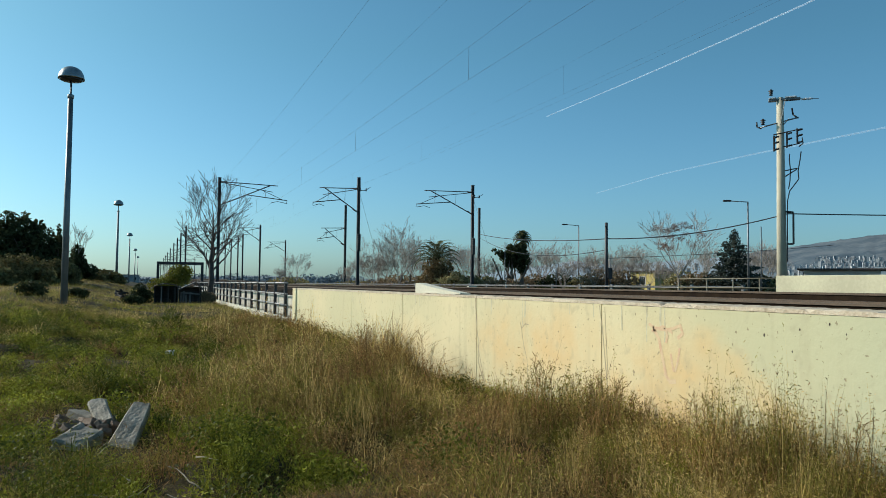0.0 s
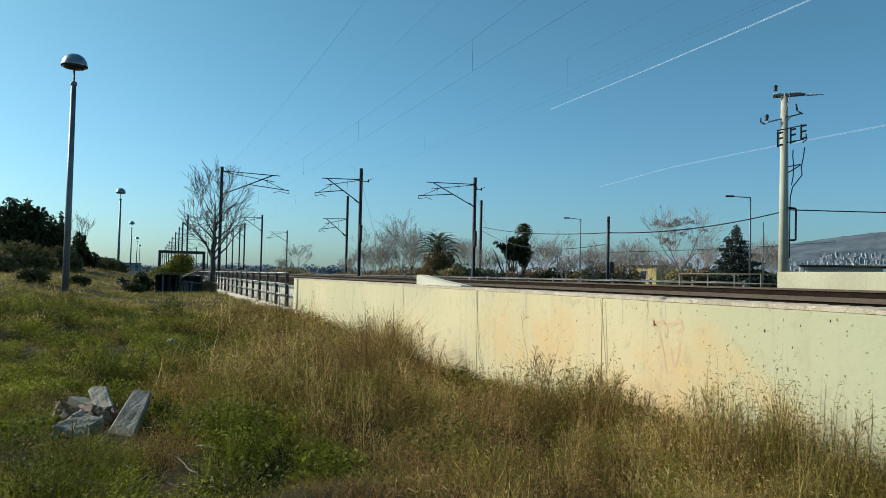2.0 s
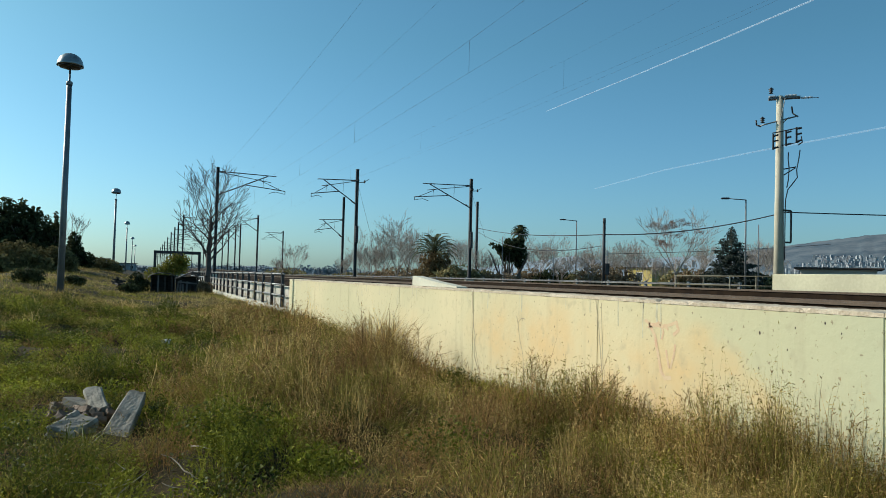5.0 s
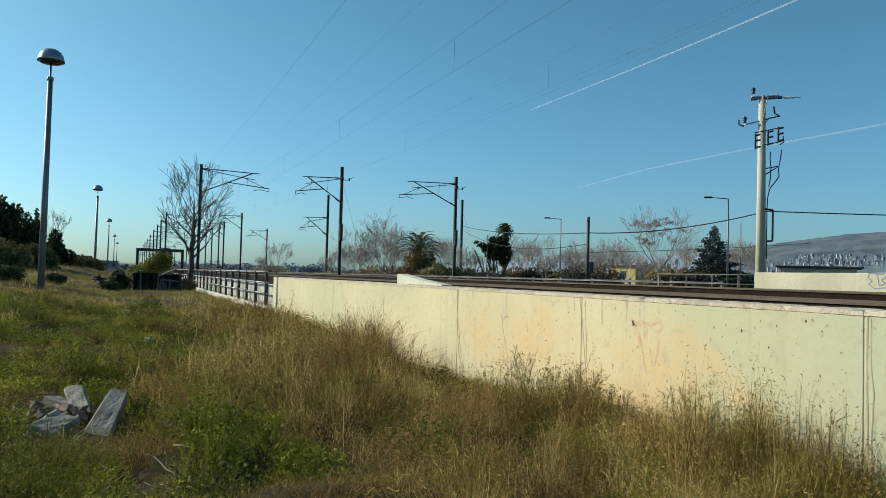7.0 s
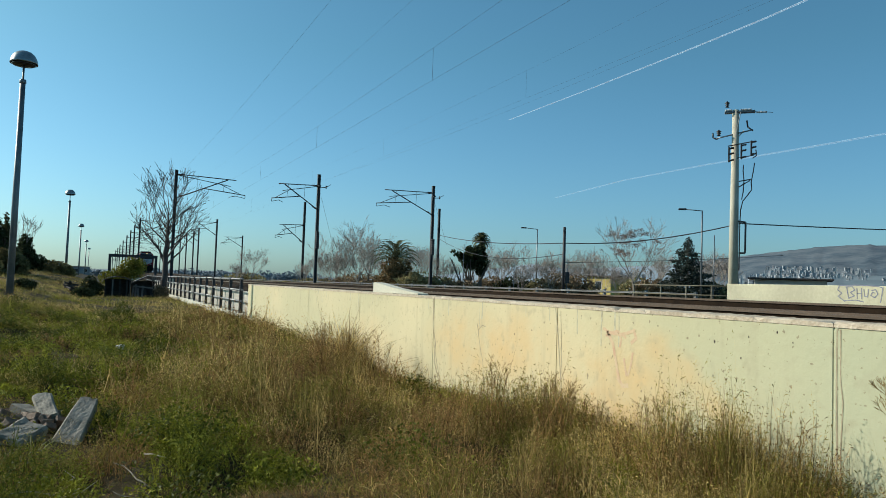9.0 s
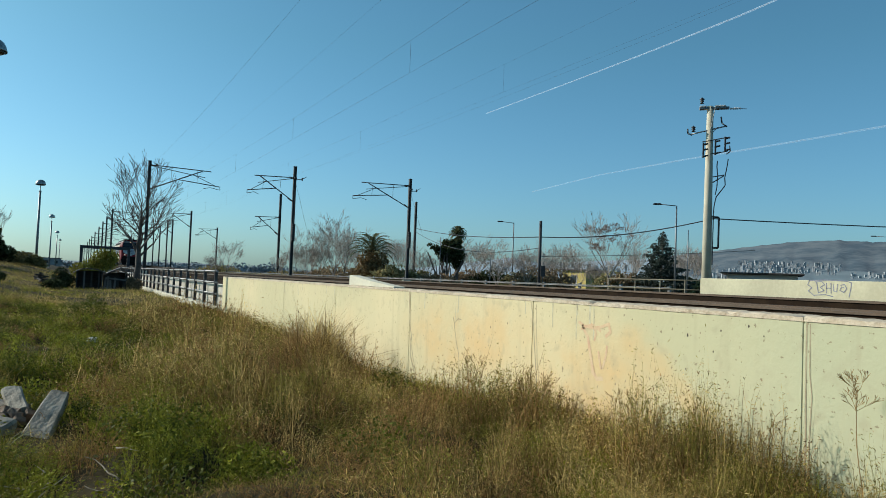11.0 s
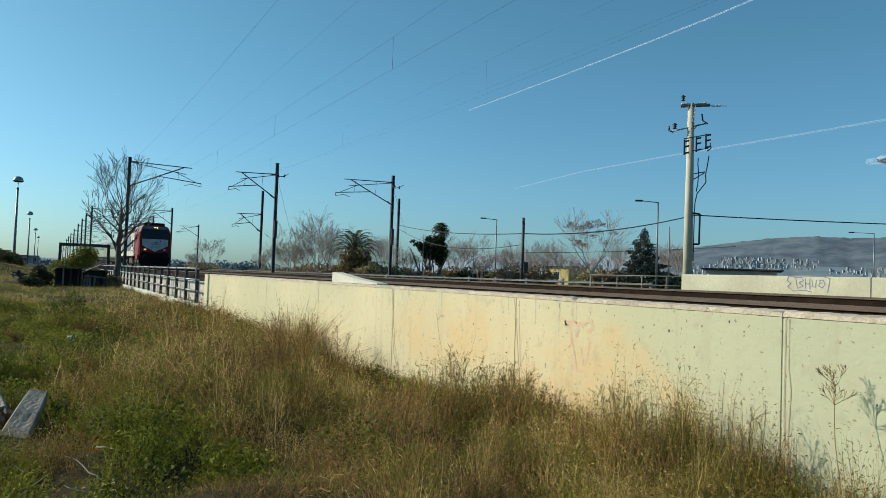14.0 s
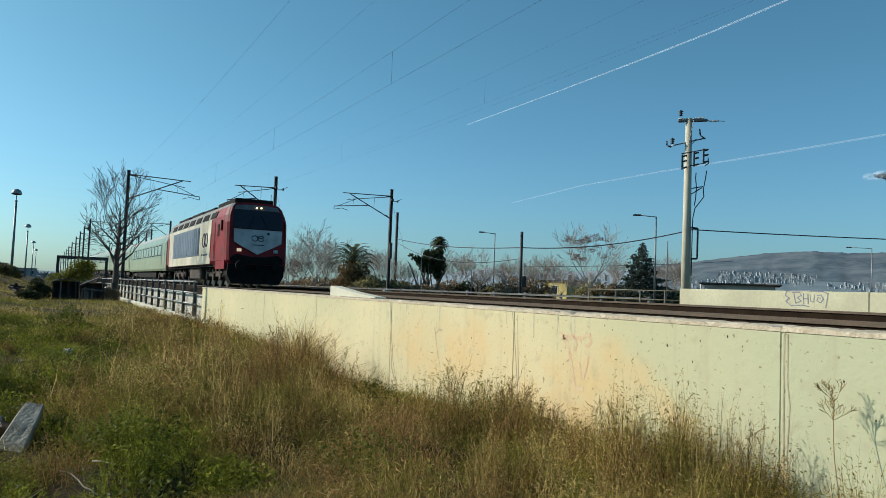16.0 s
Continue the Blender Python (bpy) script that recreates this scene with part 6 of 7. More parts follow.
def sow(seed, n, choose, y0, y1, size, height):
    """Middles of domes, kept apart where choose(x, y) lets them stand."""
    rng = np.random.default_rng(seed)
    out = []
    for _ in range(n * 40):
        y = y0 + (y1 - y0) * rng.random() ** 1.5
        x = rng.uniform(-0.20 * y - 0.4, 4.05)
        if not bool(seen(x, y)) or (-0.8 < x < 0.16 and 5.95 < y < 7.6) or (x - 0.2) ** 2 + (y - 4.95) ** 2 < 0.12 or rng.random() > float(choose(x, y)) * (0.12 + 0.88 * float(mound(x, y))):
            continue
        r = size * rng.uniform(0.6, 1.35) * (0.8 + 0.03 * y)
        if any((x - a) ** 2 + (y - c) ** 2 < (0.5 * (r + q)) ** 2 for a, c, q, _ in out):
            continue
        out.append((x, y, r, height(x, y) * rng.uniform(0.6, 1.3) * (0.55 + 0.65 * float(mound(x, y)))))
        if len(out) >= n:
            break
    return out


low_top = lambda x, y: 0.22 + 0.20 * float(smooth(0.3, 0.7, lumps(x, y, 1.7, 6.0)))
high_top = lambda x, y: (0.38 + 0.22 * float(lumps(x, y, 1.9, 2.0)) + 0.10 * float(clump(x, y))) * float(near_low(x, y))
bushes("green_weeds", "bright green leafy weeds in low mounds", 201, sow(211, 90, lambda x, y: 1 - 0.93 * tz(x, y), 3.8, 22, 0.36, low_top), 150, 9, 0.010, 0.32, M_GREEN)
bushes("deep_weeds", "dark green leafy weeds in low mounds", 202, sow(212, 36, lambda x, y: 1 - 0.8 * tz(x, y), 3.6, 20, 0.26, lambda x, y: 1.1 * low_top(x, y)), 110, 9, 0.011, 0.36, M_DEEP)
bushes("olive_weeds", "olive half-dry weeds in mounds", 203, sow(213, 180, lambda x, y: 0.45 + 0.5 * tz(x, y), 3.2, 24, 0.32, lambda x, y: 0.2 + 0.7 * (high_top(x, y) - 0.2) * float(tz(x, y))), 125, 7, 0.012, 0.2, M_OLIVE, 0.08)
bushes("russet_weeds", "reddish-brown withered weeds in mounds", 204, sow(214, 120, lambda x, y: 0.12 + 0.88 * tz(x, y), 3.2, 24, 0.32, lambda x, y: high_top(x, y) * (0.6 + 0.4 * float(tz(x, y)))), 120, 7, 0.011, 0.18, M_RUSSET, 0.12)
bushes("straw_weeds", "pale withered weeds with husks", 205, sow(215, 60, lambda x, y: 0.1 + 0.75 * tz(x, y), 3.0, 24, 0.28, lambda x, y: 1.1 * high_top(x, y) * (0.6 + 0.4 * float(tz(x, y)))), 95, 6, 0.011, 0.16, M_STRAW, 0.3)
foot = np.random.default_rng(77)
for name, label, per, leaves, m, k in (("wall_weeds_russet", "brown withered weeds before the wall", 120, 8, M_RUSSET, 24), ("wall_weeds_olive", "olive weeds before the wall", 130, 8, M_OLIVE, 42), ("wall_weeds_green", "green weeds at the foot of the wall", 110, 8, M_GREEN, 44), ("wall_weeds_straw", "pale withered weeds before the wall", 100, 7, M_STRAW, 70)):
    domes = []
    for _ in range(k):
        y = foot.choice((foot.normal(5.75, 0.4), foot.normal(4.05, 0.4), foot.uniform(1.9, 6.8), foot.uniform(2.3, 3.8), foot.uniform(2.8, 4.4)))
        x = foot.uniform(3.45 if m in (M_RUSSET, M_OLIVE) else 2.8, 4.15)
        domes.append((x, y, foot.uniform(0.18, 0.34), (0.27 + 0.24 * float(weedy(x, y)) + 0.13 * float(smooth(4.9, 4.2, y)) + 0.10 * math.exp(-((y - 4.0) / 0.5) ** 2)) * foot.uniform(0.75, 1.2) * (0.7 if m is M_GREEN else 1.0) * (1.0 if x > 3.45 else 0.75)))
    bushes(name, label, 220 + k, domes, per, leaves, 0.012, 0.2, m, 0.2)


# branching dry weeds before the wall
def dry_weed(seed, h, label, umbel=False):
    rng = random.Random(seed)
    ob = thing("dry_weed", label, "weed", "dry weeds")
    b = bmesh.new()
    p, d = Vector((0, 0, -0.03)), Vector((0.04, 0.08, 1)).normalized()
    n = 8
    tips = []
    for i in range(n):
        d = (d + Vector((rng.uniform(-1, 1), rng.uniform(-1, 1), 0.3)) * 0.07).normalized()
        q = p + d * h / n
        tube(b, p, q, 0.0042 * (1 - 0.6 * i / n), 0.0042 * (1 - 0.6 * (i + 1) / n), 4, False)
        if (i >= n - 2) if umbel else (i >= 2):
            for _ in range(5 if umbel else 3):
                s = Vector((rng.uniform(-1, 1), rng.uniform(-1, 1), rng.uniform(0.2, 0.9))).normalized()
                limbs(b, rng, q, (d * 0.4 + s).normalized(), h * (0.08 if umbel else 0.12), 0.0019, 2 if umbel else 1, 0.8, 2, 0.3, 0.0014)
        p = q
    part("stem", b, M_WEED, ob)
    return ob


M_WEED = mat("dry_weed", (0.42, 0.29, 0.13), (0.26, 0.17, 0.07), bump=0, thin=0.15)
umb = dry_weed(5, 0.86, "tall thin dry weed with a branching top", True)
umb.matrix_basis = pose(4.05, 2.72, 0.08)
weeds = [dry_weed(20 + i, 0.55, "branching dry brown weed before the wall") for i in range(3)]
rng = random.Random(77)
places = [(3.75 + rng.uniform(-0.35, 0.3), rng.choice((5.6, 6.0, 3.9, 4.2, 3.6, 4.6, 6.6)) + rng.uniform(-0.35, 0.35)) for _ in range(34)] + [(3.5 + rng.uniform(-0.5, 0.5), 11.2 + rng.uniform(-1, 1)) for _ in range(14)]
for i, (x, y) in enumerate(places):
    s = rng.uniform(0.75, 1.15) if i < 34 else rng.uniform(1.0, 1.35)
    m = pose(x, y, float(ground_z(x, y)), rng.uniform(-9, 9), rng.uniform(-9, 9), rng.uniform(0, 360)) @ Matrix.Diagonal((s, s, s, 1))
    if i < 3:
        weeds[i].matrix_basis = m
    else:
        k = weeds[i % 3]
        copy_thing(k, m @ Matrix.Diagonal((1 / k.scale[0], 1 / k.scale[1], 1 / k.scale[2], 1)))

# ---------- train ----------
M_RED = mat("red_paint", (0.27, 0.010, 0.016), (0.13, 0.008, 0.012), rough=0.5, scale=1.2, fine=20, bump=0.04)
M_CREAM = mat("cream_paint", (0.68, 0.62, 0.48), (0.42, 0.36, 0.26), rough=0.5, scale=0.8, fine=14, bump=0.04)
M_BLUE = mat("blue_grille", (0.10, 0.135, 0.20), (0.06, 0.085, 0.135), rough=0.5, scale=1.0, fine=14, bump=0.05)
M_GREYROOF = mat("roof_grey", (0.16, 0.16, 0.155), (0.08, 0.08, 0.078), rough=0.6, scale=1.2, fine=14)
M_UNDER = mat("grimy_black", (0.013, 0.012, 0.011), (0.007, 0.0065, 0.006), rough=0.85)
for m, k in ((M_RED, 0.22), (M_UNDER, 0.15)):
    m.node_tree.nodes["Principled BSDF"].inputs["Specular IOR Level"].default_value = k
M_BOGIE = mat("dusty_bogie", (0.075, 0.055, 0.042), (0.03, 0.022, 0.017), rough=0.9, scale=3, fine=25, bump=0.2)
M_SCREEN = mat("windscreen", (0.012, 0.014, 0.018), rough=0.08, bump=0)
M_VPANEL = mat("front_white", (0.50, 0.52, 0.53), (0.30, 0.31, 0.32), rough=0.45, scale=2, bump=0.03)
M_LOGO = mat("logo_dark", (0.03, 0.05, 0.12), bump=0)
M_LAMPON = mat("headlight", (0.9, 0.8, 0.5), rough=0.2, bump=0, emit=(1.0, 0.66, 0.25, 4.0))
M_LAMPLOW = mat("marker_light", (0.8, 0.7, 0.6), rough=0.2, bump=0, emit=(1.0, 0.75, 0.5, 0.5))
M_STEEL = mat("wheel_steel", (0.24, 0.22, 0.20), (0.12, 0.1, 0.09), rough=0.4, metal=0.8, bump=0.05)
M_COACH = mat("coach_green", (0.19, 0.27, 0.20), (0.12, 0.18, 0.13), rough=0.4, scale=0.8, fine=10, bump=0.03)
M_COACHLOW = mat("coach_olive", (0.27, 0.32, 0.20), (0.2, 0.24, 0.15), rough=0.45, scale=0.8, fine=10, bump=0.03)
M_COACHROOF = mat("coach_roof", (0.30, 0.31, 0.29), (0.2, 0.2, 0.19), rough=0.6, scale=0.8, fine=10)
M_COACHWIN = mat("coach_window", (0.16, 0.20, 0.21), (0.1, 0.13, 0.14), rough=0.1, bump=0)


def nose(z):
    """How far back the front lies at a height over the rails."""
    return 0.12 * max(0, 1.3 - z) + 0.42 * max(0, z - 2.75)


def loft(bm, outline, stations):
    """Rings of an (x, z) outline: each station gives y(z) and a width factor."""
    rings = [[bm.verts.new((x * k, y(z), z)) for x, z in outline] for y, k in stations]
    n = len(outline)
    for a, c in zip(rings, rings[1:]):
        for i in range(n):
            bm.faces.new((a[i], a[(i + 1) % n], c[(i + 1) % n], c[i]))
    bm.faces.new(rings[0][::-1])
    bm.faces.new(rings[-1])
    bmesh.ops.recalc_face_normals(bm, faces=bm.faces)
    return bm


def front_plate(pts, proud, thick=0.03):
    """A flat plate that follows the rake of the front."""
    b = bmesh.new()
    zs = [z for _, z in pts]
    a = [b.verts.new((x, nose(z) - proud, z)) for x, z in pts]
    c = [b.verts.new((x, nose(z) - proud + thick, z)) for x, z in pts]
    n = len(pts)
    b.faces.new(a)
    b.faces.new(c[::-1])
    for i in range(n):
        b.faces.new((a[i], a[(i + 1) % n], c[(i + 1) % n], c[i]))
    bmesh.ops.recalc_face_normals(b, faces=b.faces)
    return b


L = 20.0
WHEELS = []


def wheelset(parent, y, r=0.52):
    b = bmesh.new()
    for s in (-0.75, 0.75):
        tube(b, (s - 0.065, 0, 0), (s + 0.065, 0, 0), r, r, 22)
        tube(b, (s - 0.09, 0, 0), (s + 0.09, 0, 0), r * 0.35, None, 10)
    tube(b, (-0.75, 0, 0), (0.75, 0, 0), 0.09, None, 10)
    for s in (-0.84, 0.84):
        box(b, s - 0.01, -r * 0.8, -0.04, s + 0.01, r * 0.8, 0.04)
    w = part("wheelset", b, M_STEEL, parent, "worn steel wheels on an axle")
    w.matrix_basis = pose(0, y, r)
    return w


def bogie(parent, y, axles, spread):
    b = bmesh.new()
    for s in (-1.08, 1.08):
        box(b, s - 0.07, y - spread - 0.55, 0.5, s + 0.07, y + spread + 0.55, 0.78, 0.03)
        for i in range(axles):
            ay = y - spread + 2 * spread * i / (axles - 1)
            box(b, s - 0.14, ay - 0.2, 0.34, s + 0.14, ay + 0.2, 0.7, 0.03)
            tube(b, (s, ay - 0.36, 0.55), (s, ay - 0.36, 1.0), 0.1, None, 8)
            tube(b, (s, ay + 0.36, 0.55), (s, ay + 0.36, 1.0), 0.1, None, 8)
    box(b, -1.0, y - 0.4, 0.45, 1.0, y + 0.4, 0.85, 0.03)
    part("bogie_frame", b, M_BOGIE, parent, "dusty brown bogie frame")


def locomotive():
    ob = thing("locomotive", "red and cream diesel locomotive with blue panel and lit headlights", "locomotive")
    outline = [(-1.36, 1.12), (-1.5, 1.3), (-1.5, 3.14), (-1.46, 3.48), (-1.31, 3.92), (-1.14, 4.1), (-0.6, 4.18), (0.6, 4.18), (1.14, 4.1), (1.31, 3.92), (1.46, 3.48), (1.5, 3.14), (1.5, 1.3), (1.36, 1.12)]
    b = bmesh.new()
    loft(b, outline, [(lambda z: nose(z), 0.90), (lambda z: nose(z) + 0.12, 0.965), (lambda z: nose(z) + 0.4, 1.0), (lambda z: 1.6 + nose(z) * 0.3, 1.0), (lambda z: 3.8, 1.0), (lambda z: L - 0.9, 1.0), (lambda z: L - 0.4 - nose(z), 1.0), (lambda z: L - nose(z), 0.9)])
    for f in b.faces:
        c = f.calc_center_median()
        if c.z > 3.98 or (c.z > 3.15 and 3.8 < c.y < L - 0.9):
            f.material_index = 1
    body = part("body", b, [M_RED, M_GREYROOF], ob)
    # skirt, plough and buffer beam, all black
    b = bmesh.new()
    prism(b, [(-1.36, 1.14), (-1.37, 0.6), (-1.15, 0.18), (1.15, 0.18), (1.37, 0.6), (1.36, 1.14)], 0.1, 0.9)
    part("plough", b, M_UNDER, ob, "black plough and skirt")
    for s in (-1, 1):
        b = bmesh.new()
        box(b, min(s * 1.38, s * 1.49), 0.32, 0.86, max(s * 1.38, s * 1.49), 2.5, 1.3, 0.02)
        part("cab_skirt", b, M_RED, ob)
    part("lower_front", front_plate([(-1.22, 1.13), (-1.27, 1.42), (-1.0, 1.62), (-0.3, 1.5), (0.3, 1.5), (1.0, 1.62), (1.27, 1.42), (1.22, 1.13)], 0.012), M_UNDER, ob, "black lower front panel")
    for s in (-0.87, 0.87):
        b = bmesh.new()
        tube(b, (s, 0.2, 1.05), (s, -0.35, 1.05), 0.09, None, 10)
        tube(b, (s, -0.35, 1.05), (s, -0.4, 1.05), 0.24, 0.22, 16)
        part("buffer", b, M_UNDER, ob)
    b = bmesh.new()
    box(b, -0.09, -0.2, 0.85, 0.09, 0.2, 1.1, 0.02)
    part("coupling_hook", b, M_UNDER, ob)
    ws = part("windscreen", front_plate([(-1.16, 2.86), (-1.2, 2.95), (-1.17, 3.71), (-1.07, 3.78), (1.07, 3.78), (1.17, 3.71), (1.2, 2.95), (1.16, 2.86)], 0.02), M_SCREEN, ob, "wide dark windscreen")
    for s in (-0.45, 0.45):
        b = bmesh.new()
        tube(b, (s, nose(2.95) - 0.04, 2.95), (s * 0.35, nose(3.55) - 0.04, 3.55), 0.012, None, 5)
        part("wiper", b, M_UNDER, ws)
    part("brow", front_plate([(-1.1, 3.80), (-1.03, 4.0), (-0.5, 4.06), (0.5, 4.06), (1.03, 4.0), (1.1, 3.80)], 0.015), M_GREYROOF, ob, "grey brow above the windscreen")
    v = part("front_panel", front_plate([(-1.17, 2.82), (-1.15, 2.2), (-0.75, 1.98), (0.0, 1.62), (0.75, 1.98), (1.15, 2.2), (1.17, 2.82)], 0.018), M_VPANEL, ob, "white panel with a pointed lower edge")
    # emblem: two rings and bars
    b = bmesh.new()
    for cx in (-0.16, 0.14):
        for i in range(14):
            if cx > 0 and i in (0, 13):
                continue
            a0, a1 = 2 * math.pi * i / 14, 2 * math.pi * (i + 1) / 14
            p, q = (cx + 0.15 * math.cos(a0), 2.40 + 0.13 * math.sin(a0)), (cx + 0.15 * math.cos(a1), 2.40 + 0.13 * math.sin(a1))
            tube(b, (p[0], nose(p[1]) - 0.022, p[1]), (q[0], nose(q[1]) - 0.022, q[1]), 0.02, None, 4)
    tube(b, (0.02, nose(2.4) - 0.022, 2.40), (0.27, nose(2.4) - 0.022, 2.40), 0.02, None, 4)
    part("emblem", b, M_LOGO, v, "dark blue ring emblem")
    b = bmesh.new()
    bmesh.ops.create_circle(b, cap_ends=True, segments=14, radius=0.07, matrix=pose(0.48, nose(2.65) - 0.024, 2.65, 90, 0, 0))
    part("badge", b, M_LOGO, v, "small round badge")
    for i in range(3):
        b = bmesh.new()
        box(b, -0.3 + i * 0.08, nose(2.1) - 0.024, 2.06, -0.27 + i * 0.28, nose(2.1) - 0.019, 2.10)
        part("lettering_bar", b, M_LOGO, v)
    for s in (-0.02, 0.2):
        b = bmesh.new()
        tube(b, (s, nose(3.93) - 0.06, 3.93), (s, nose(3.93) + 0.05, 3.93), 0.045, None, 14)
        part("headlight", b, M_LAMPON, ob, "lit warm headlight")
    for s in (-0.88, 0.88):
        b = bmesh.new()
        box(b, s - 0.11, nose(1.8) - 0.03, 1.73, s + 0.11, nose(1.8) + 0.03, 1.88, 0.015)
        part("marker_light", b, M_LAMPLOW if s < 0 else M_VPANEL, ob, "small marker light")
    # sides
    for s in (-1, 1):
        x = 1.506 * s
        b = bmesh.new()
        box(b, min(x, x + 0.008 * s), 3.8, 1.16, max(x, x + 0.008 * s), L - 1.6, 3.44)
        side = part("side_panel", b, M_CREAM, ob, "cream side panel")
        b = bmesh.new()
        box(b, min(x, x + 0.03 * s), 7.1, 1.66, max(x, x + 0.03 * s), 16.6, 3.25, 0.006)
        part("blue_panel", b, M_BLUE, side, "dark blue side panel with grilles")
        for i in range(15):
            b = bmesh.new()
            y = 7.3 + i * 0.615
            box(b, min(x + 0.03 * s, x + 0.045 * s), y, 1.76, max(x + 0.03 * s, x + 0.045 * s), y + 0.56, 3.15)
            part("grille", b, M_BLUE, side)
        b = bmesh.new()
        for i in range(14):
            a0, a1 = 2 * math.pi * i / 14, 2 * math.pi * (i + 1) / 14
            for cy in (4.95, 5.7):
                tube(b, (x + 0.01 * s, cy + 0.32 * math.cos(a0), 2.45 + 0.36 * math.sin(a0)), (x + 0.01 * s, cy + 0.32 * math.cos(a1), 2.45 + 0.36 * math.sin(a1)), 0.035, None, 4)
        part("side_emblem", b, M_LOGO, side, "dark ring emblem")
        b = bmesh.new()
        for i in range(4):
            box(b, min(x, x + 0.014 * s), 4.6 + i * 0.45, 1.62, max(x, x + 0.014 * s), 4.9 + i * 0.45, 1.72)
        part("lettering_bar", b, M_LOGO, side)
        b = bmesh.new()
        box(b, min(x, x + 0.012 * s), 1.75, 2.5, max(x, x + 0.012 * s), 2.15, 3.1, 0.004)
        part("cab_window", b, M_UNDER, ob, "narrow dark cab window")
        b = bmesh.new()
        box(b, min(x, x + 0.01 * s), 2.75, 1.4, max(x, x + 0.01 * s), 3.5, 3.25, 0.003)
        door = part("cab_door", b, M_RED, ob)
        for hy in (2.7, 3.56):
            b = bmesh.new()
            tube(b, (x + 0.06 * s, hy, 1.45), (x + 0.06 * s, hy, 2.7), 0.018, None, 6)
            part("handrail", b, M_STEEL, door)
        b = bmesh.new()
        box(b, x + 0.02 * s - 0.05, 1.0, 2.75, x + 0.02 * s + 0.05, 1.12, 3.25, 0.01)
        part("mirror", b, M_UNDER, ob)
    # roof gear
    for y0, y1, w, h in ((1.1, 5.2, 0.95, 4.42), (5.8, 9.0, 1.0, 4.32), (9.6, 13.5, 0.95, 4.38), (14.0, 18.2, 1.0, 4.34)):
        b = bmesh.new()
        box(b, -w, y0, 4.1, w, y1, h, 0.05)
        part("roof_unit", b, M_UNDER, ob, "dark roof grille unit")
    for i in range(7):
        for s in (-1, 1):
            b = bmesh.new()
            y = 2.9 + i * 2.2
            box(b, -0.02, 0, 0, 0.02, 1.5, 0.34, 0.01, pose(1.465 * s, y, 3.52, 0, -20 * s, 0))
            part("roof_grille", b, M_UNDER, ob)
    b = bmesh.new()
    tube(b, (0.9, 1.4, 4.0), (0.9, 1.4, 4.75), 0.015, None, 5)
    part("aerial", b, M_UNDER, ob)
    b = bmesh.new()
    box(b, -1.2, 7.9, 0.35, 1.2, 11.6, 1.1, 0.08)
    part("fuel_tank", b, M_BOGIE, ob)
    b = bmesh.new()
    box(b, -1.35, 0.9, 1.02, 1.35, L - 0.9, 1.14)
    part("underframe", b, M_UNDER, ob)
    for yc in (4.3, L - 4.3):
        bogie(ob, yc, 3, 1.75)
        for k in (-1.75, 0, 1.75):
            WHEELS.append(wheelset(ob, yc + k))
    return ob


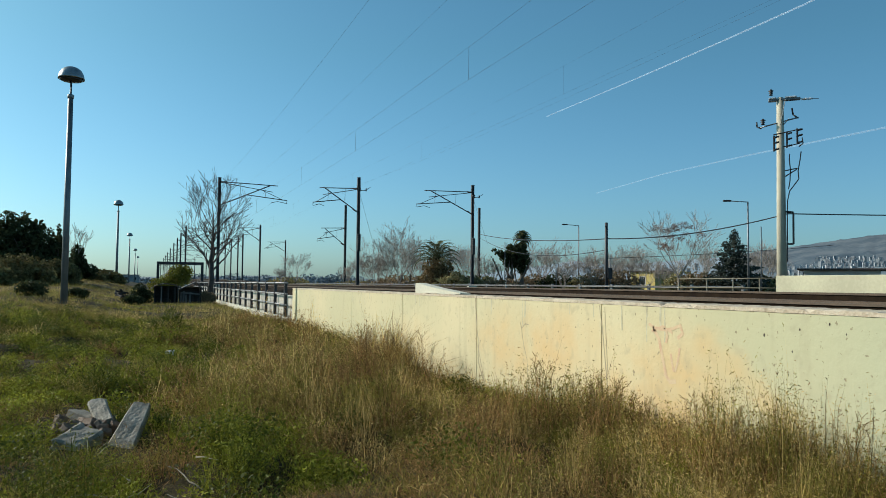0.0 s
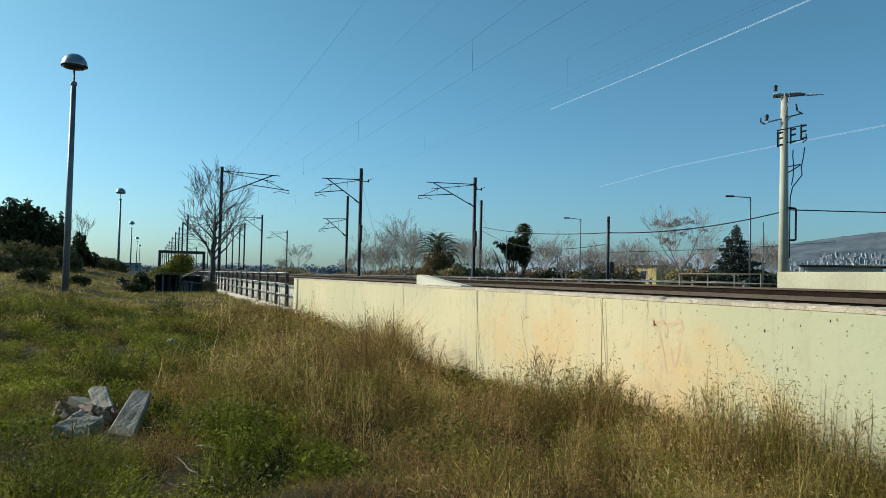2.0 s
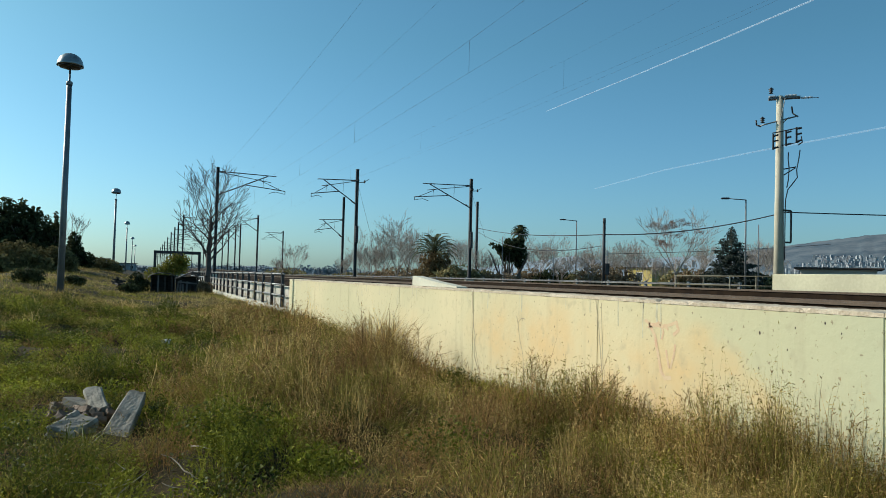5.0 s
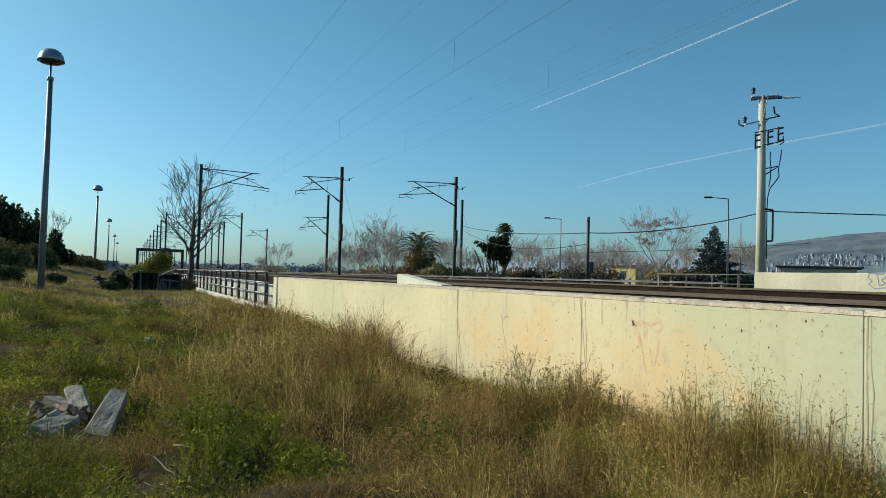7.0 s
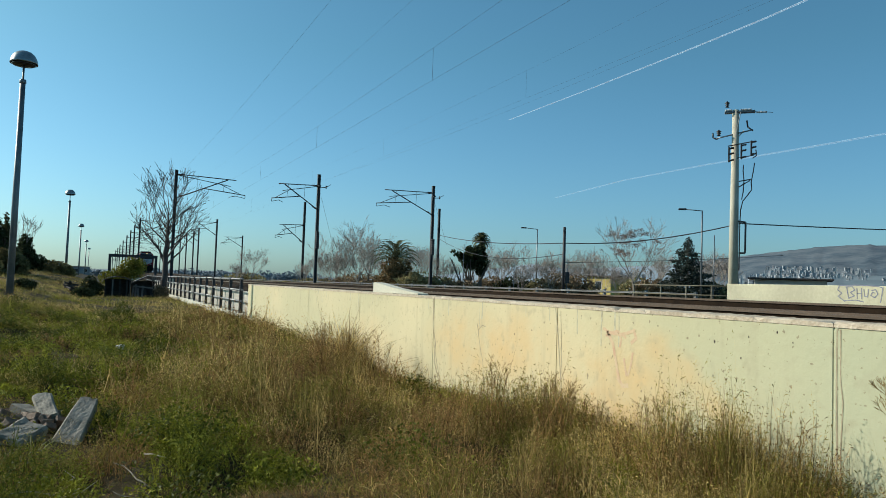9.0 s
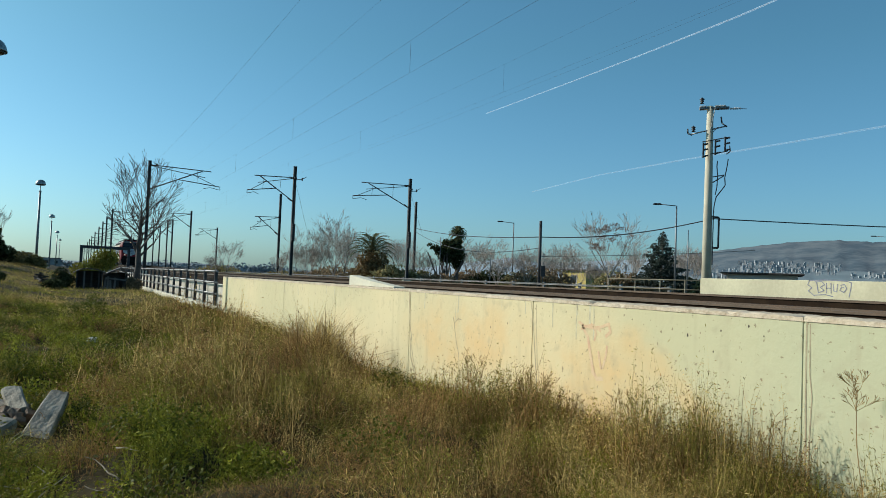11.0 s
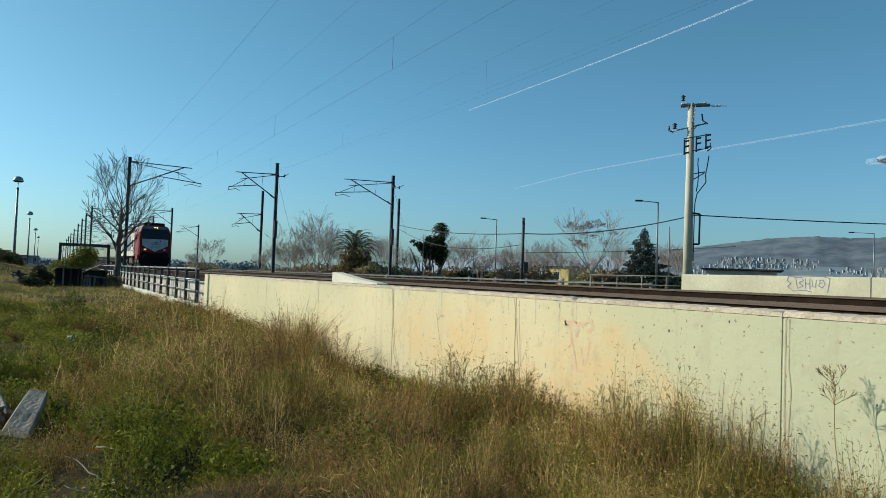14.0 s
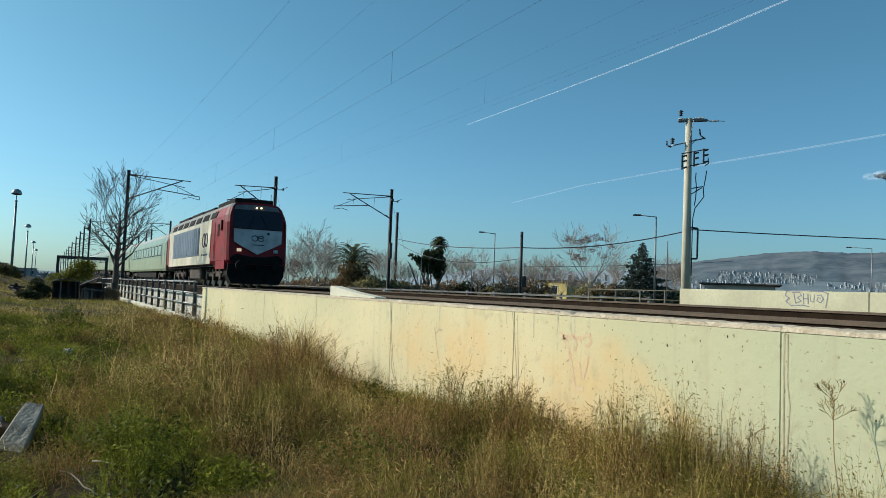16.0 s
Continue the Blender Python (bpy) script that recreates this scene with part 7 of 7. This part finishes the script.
def coach():
    ob = thing("passenger_coach", "pale green passenger coach with a grey roof", "train coach", "coaches of the train")
    n = 26.0
    outline = [(-1.36, 0.95), (-1.42, 1.1), (-1.42, 2.0), (-1.42, 3.0), (-1.32, 3.4), (-1.0, 3.72), (-0.5, 3.92), (0.5, 3.92), (1.0, 3.72), (1.32, 3.4), (1.42, 3.0), (1.42, 2.0), (1.42, 1.1), (1.36, 0.95)]
    b = bmesh.new()
    loft(b, outline, [(lambda z: 0.0, 0.98), (lambda z: 0.1, 1.0), (lambda z: n - 0.1, 1.0), (lambda z: n, 0.98)])
    for f in b.faces:
        c = f.calc_center_median()
        f.material_index = 1 if c.z > 3.25 else 2 if c.z < 1.98 else 0
    part("body", b, [M_COACH, M_COACHROOF, M_COACHLOW], ob)
    for s in (-1, 1):
        x = 1.424 * s
        for i in range(11):
            y = 2.7 + i * 1.9
            b = bmesh.new()
            box(b, min(x, x + 0.012 * s), y, 2.1, max(x, x + 0.012 * s), y + 1.3, 2.9, 0.004)
            w = part("window", b, M_UNDER, ob)
            b = bmesh.new()
            box(b, min(x + 0.012 * s, x + 0.018 * s), y + 0.06, 2.16, max(x + 0.012 * s, x + 0.018 * s), y + 1.24, 2.84)
            part("pane", b, M_COACHWIN, w)
        for y in (0.7, n - 1.6):
            b = bmesh.new()
            box(b, min(x, x + 0.012 * s), y, 1.1, max(x, x + 0.012 * s), y + 0.85, 3.0, 0.004)
            part("door", b, M_COACHLOW, ob)
    b = bmesh.new()
    box(b, -0.8, -0.3, 1.1, 0.8, 0.0, 3.4)
    part("gangway", b, M_UNDER, ob)
    b = bmesh.new()
    box(b, -1.2, 6.5, 0.4, 1.2, n - 6.5, 0.95, 0.05)
    part("underbox", b, M_UNDER, ob)
    for yc in (3.6, n - 3.6):
        bogie(ob, yc, 2, 1.25)
        for k in (-1.25, 1.25):
            wheelset(ob, yc + k, 0.46)
    return ob


loco = locomotive()
coaches = [coach()]
for i in range(4):
    coaches.append(copy_thing(coaches[0], pose(0, 0, 0)))


def motions():
    """The train gathers pace as it runs towards the camera."""
    front = [(0.0, 298.0), (2.0, 269.0), (4.0, 240.0), (5.5, 218.5), (7.0, 197.0), (8.0, 182.5), (9.0, 167.5), (10.0, 151.5), (11.0, 134.0), (12.0, 115.3), (13.0, 96.0), (14.0, 76.4), (15.0, 56.5), (16.0, 36.3)]
    times, places_y = [t for t, _ in front], [y for _, y in front]
    for k, unit in enumerate([loco] + coaches):
        back = 0 if k == 0 else L + 0.7 + (k - 1) * 26.6
        rows = []
        for i in range(33):
            y = float(np.interp(i * 0.5, times, places_y)) + back
            rise = (grade(y + 18) - grade(y + 2)) / 16
            rows.append((i * 0.5, pose(TRACK1, y, RAIL1 + grade(y + 10) - 10 * rise, math.degrees(math.atan(rise)))))
        walk(unit, rows)
    for w in WHEELS:
        spot = w.matrix_basis.translation.copy()
        walk(w, [(i / FPS, pose(spot.x, spot.y, spot.z, math.degrees((298.0 - float(np.interp(i / FPS, times, places_y))) / 0.52))) for i in range(481)])


motions()
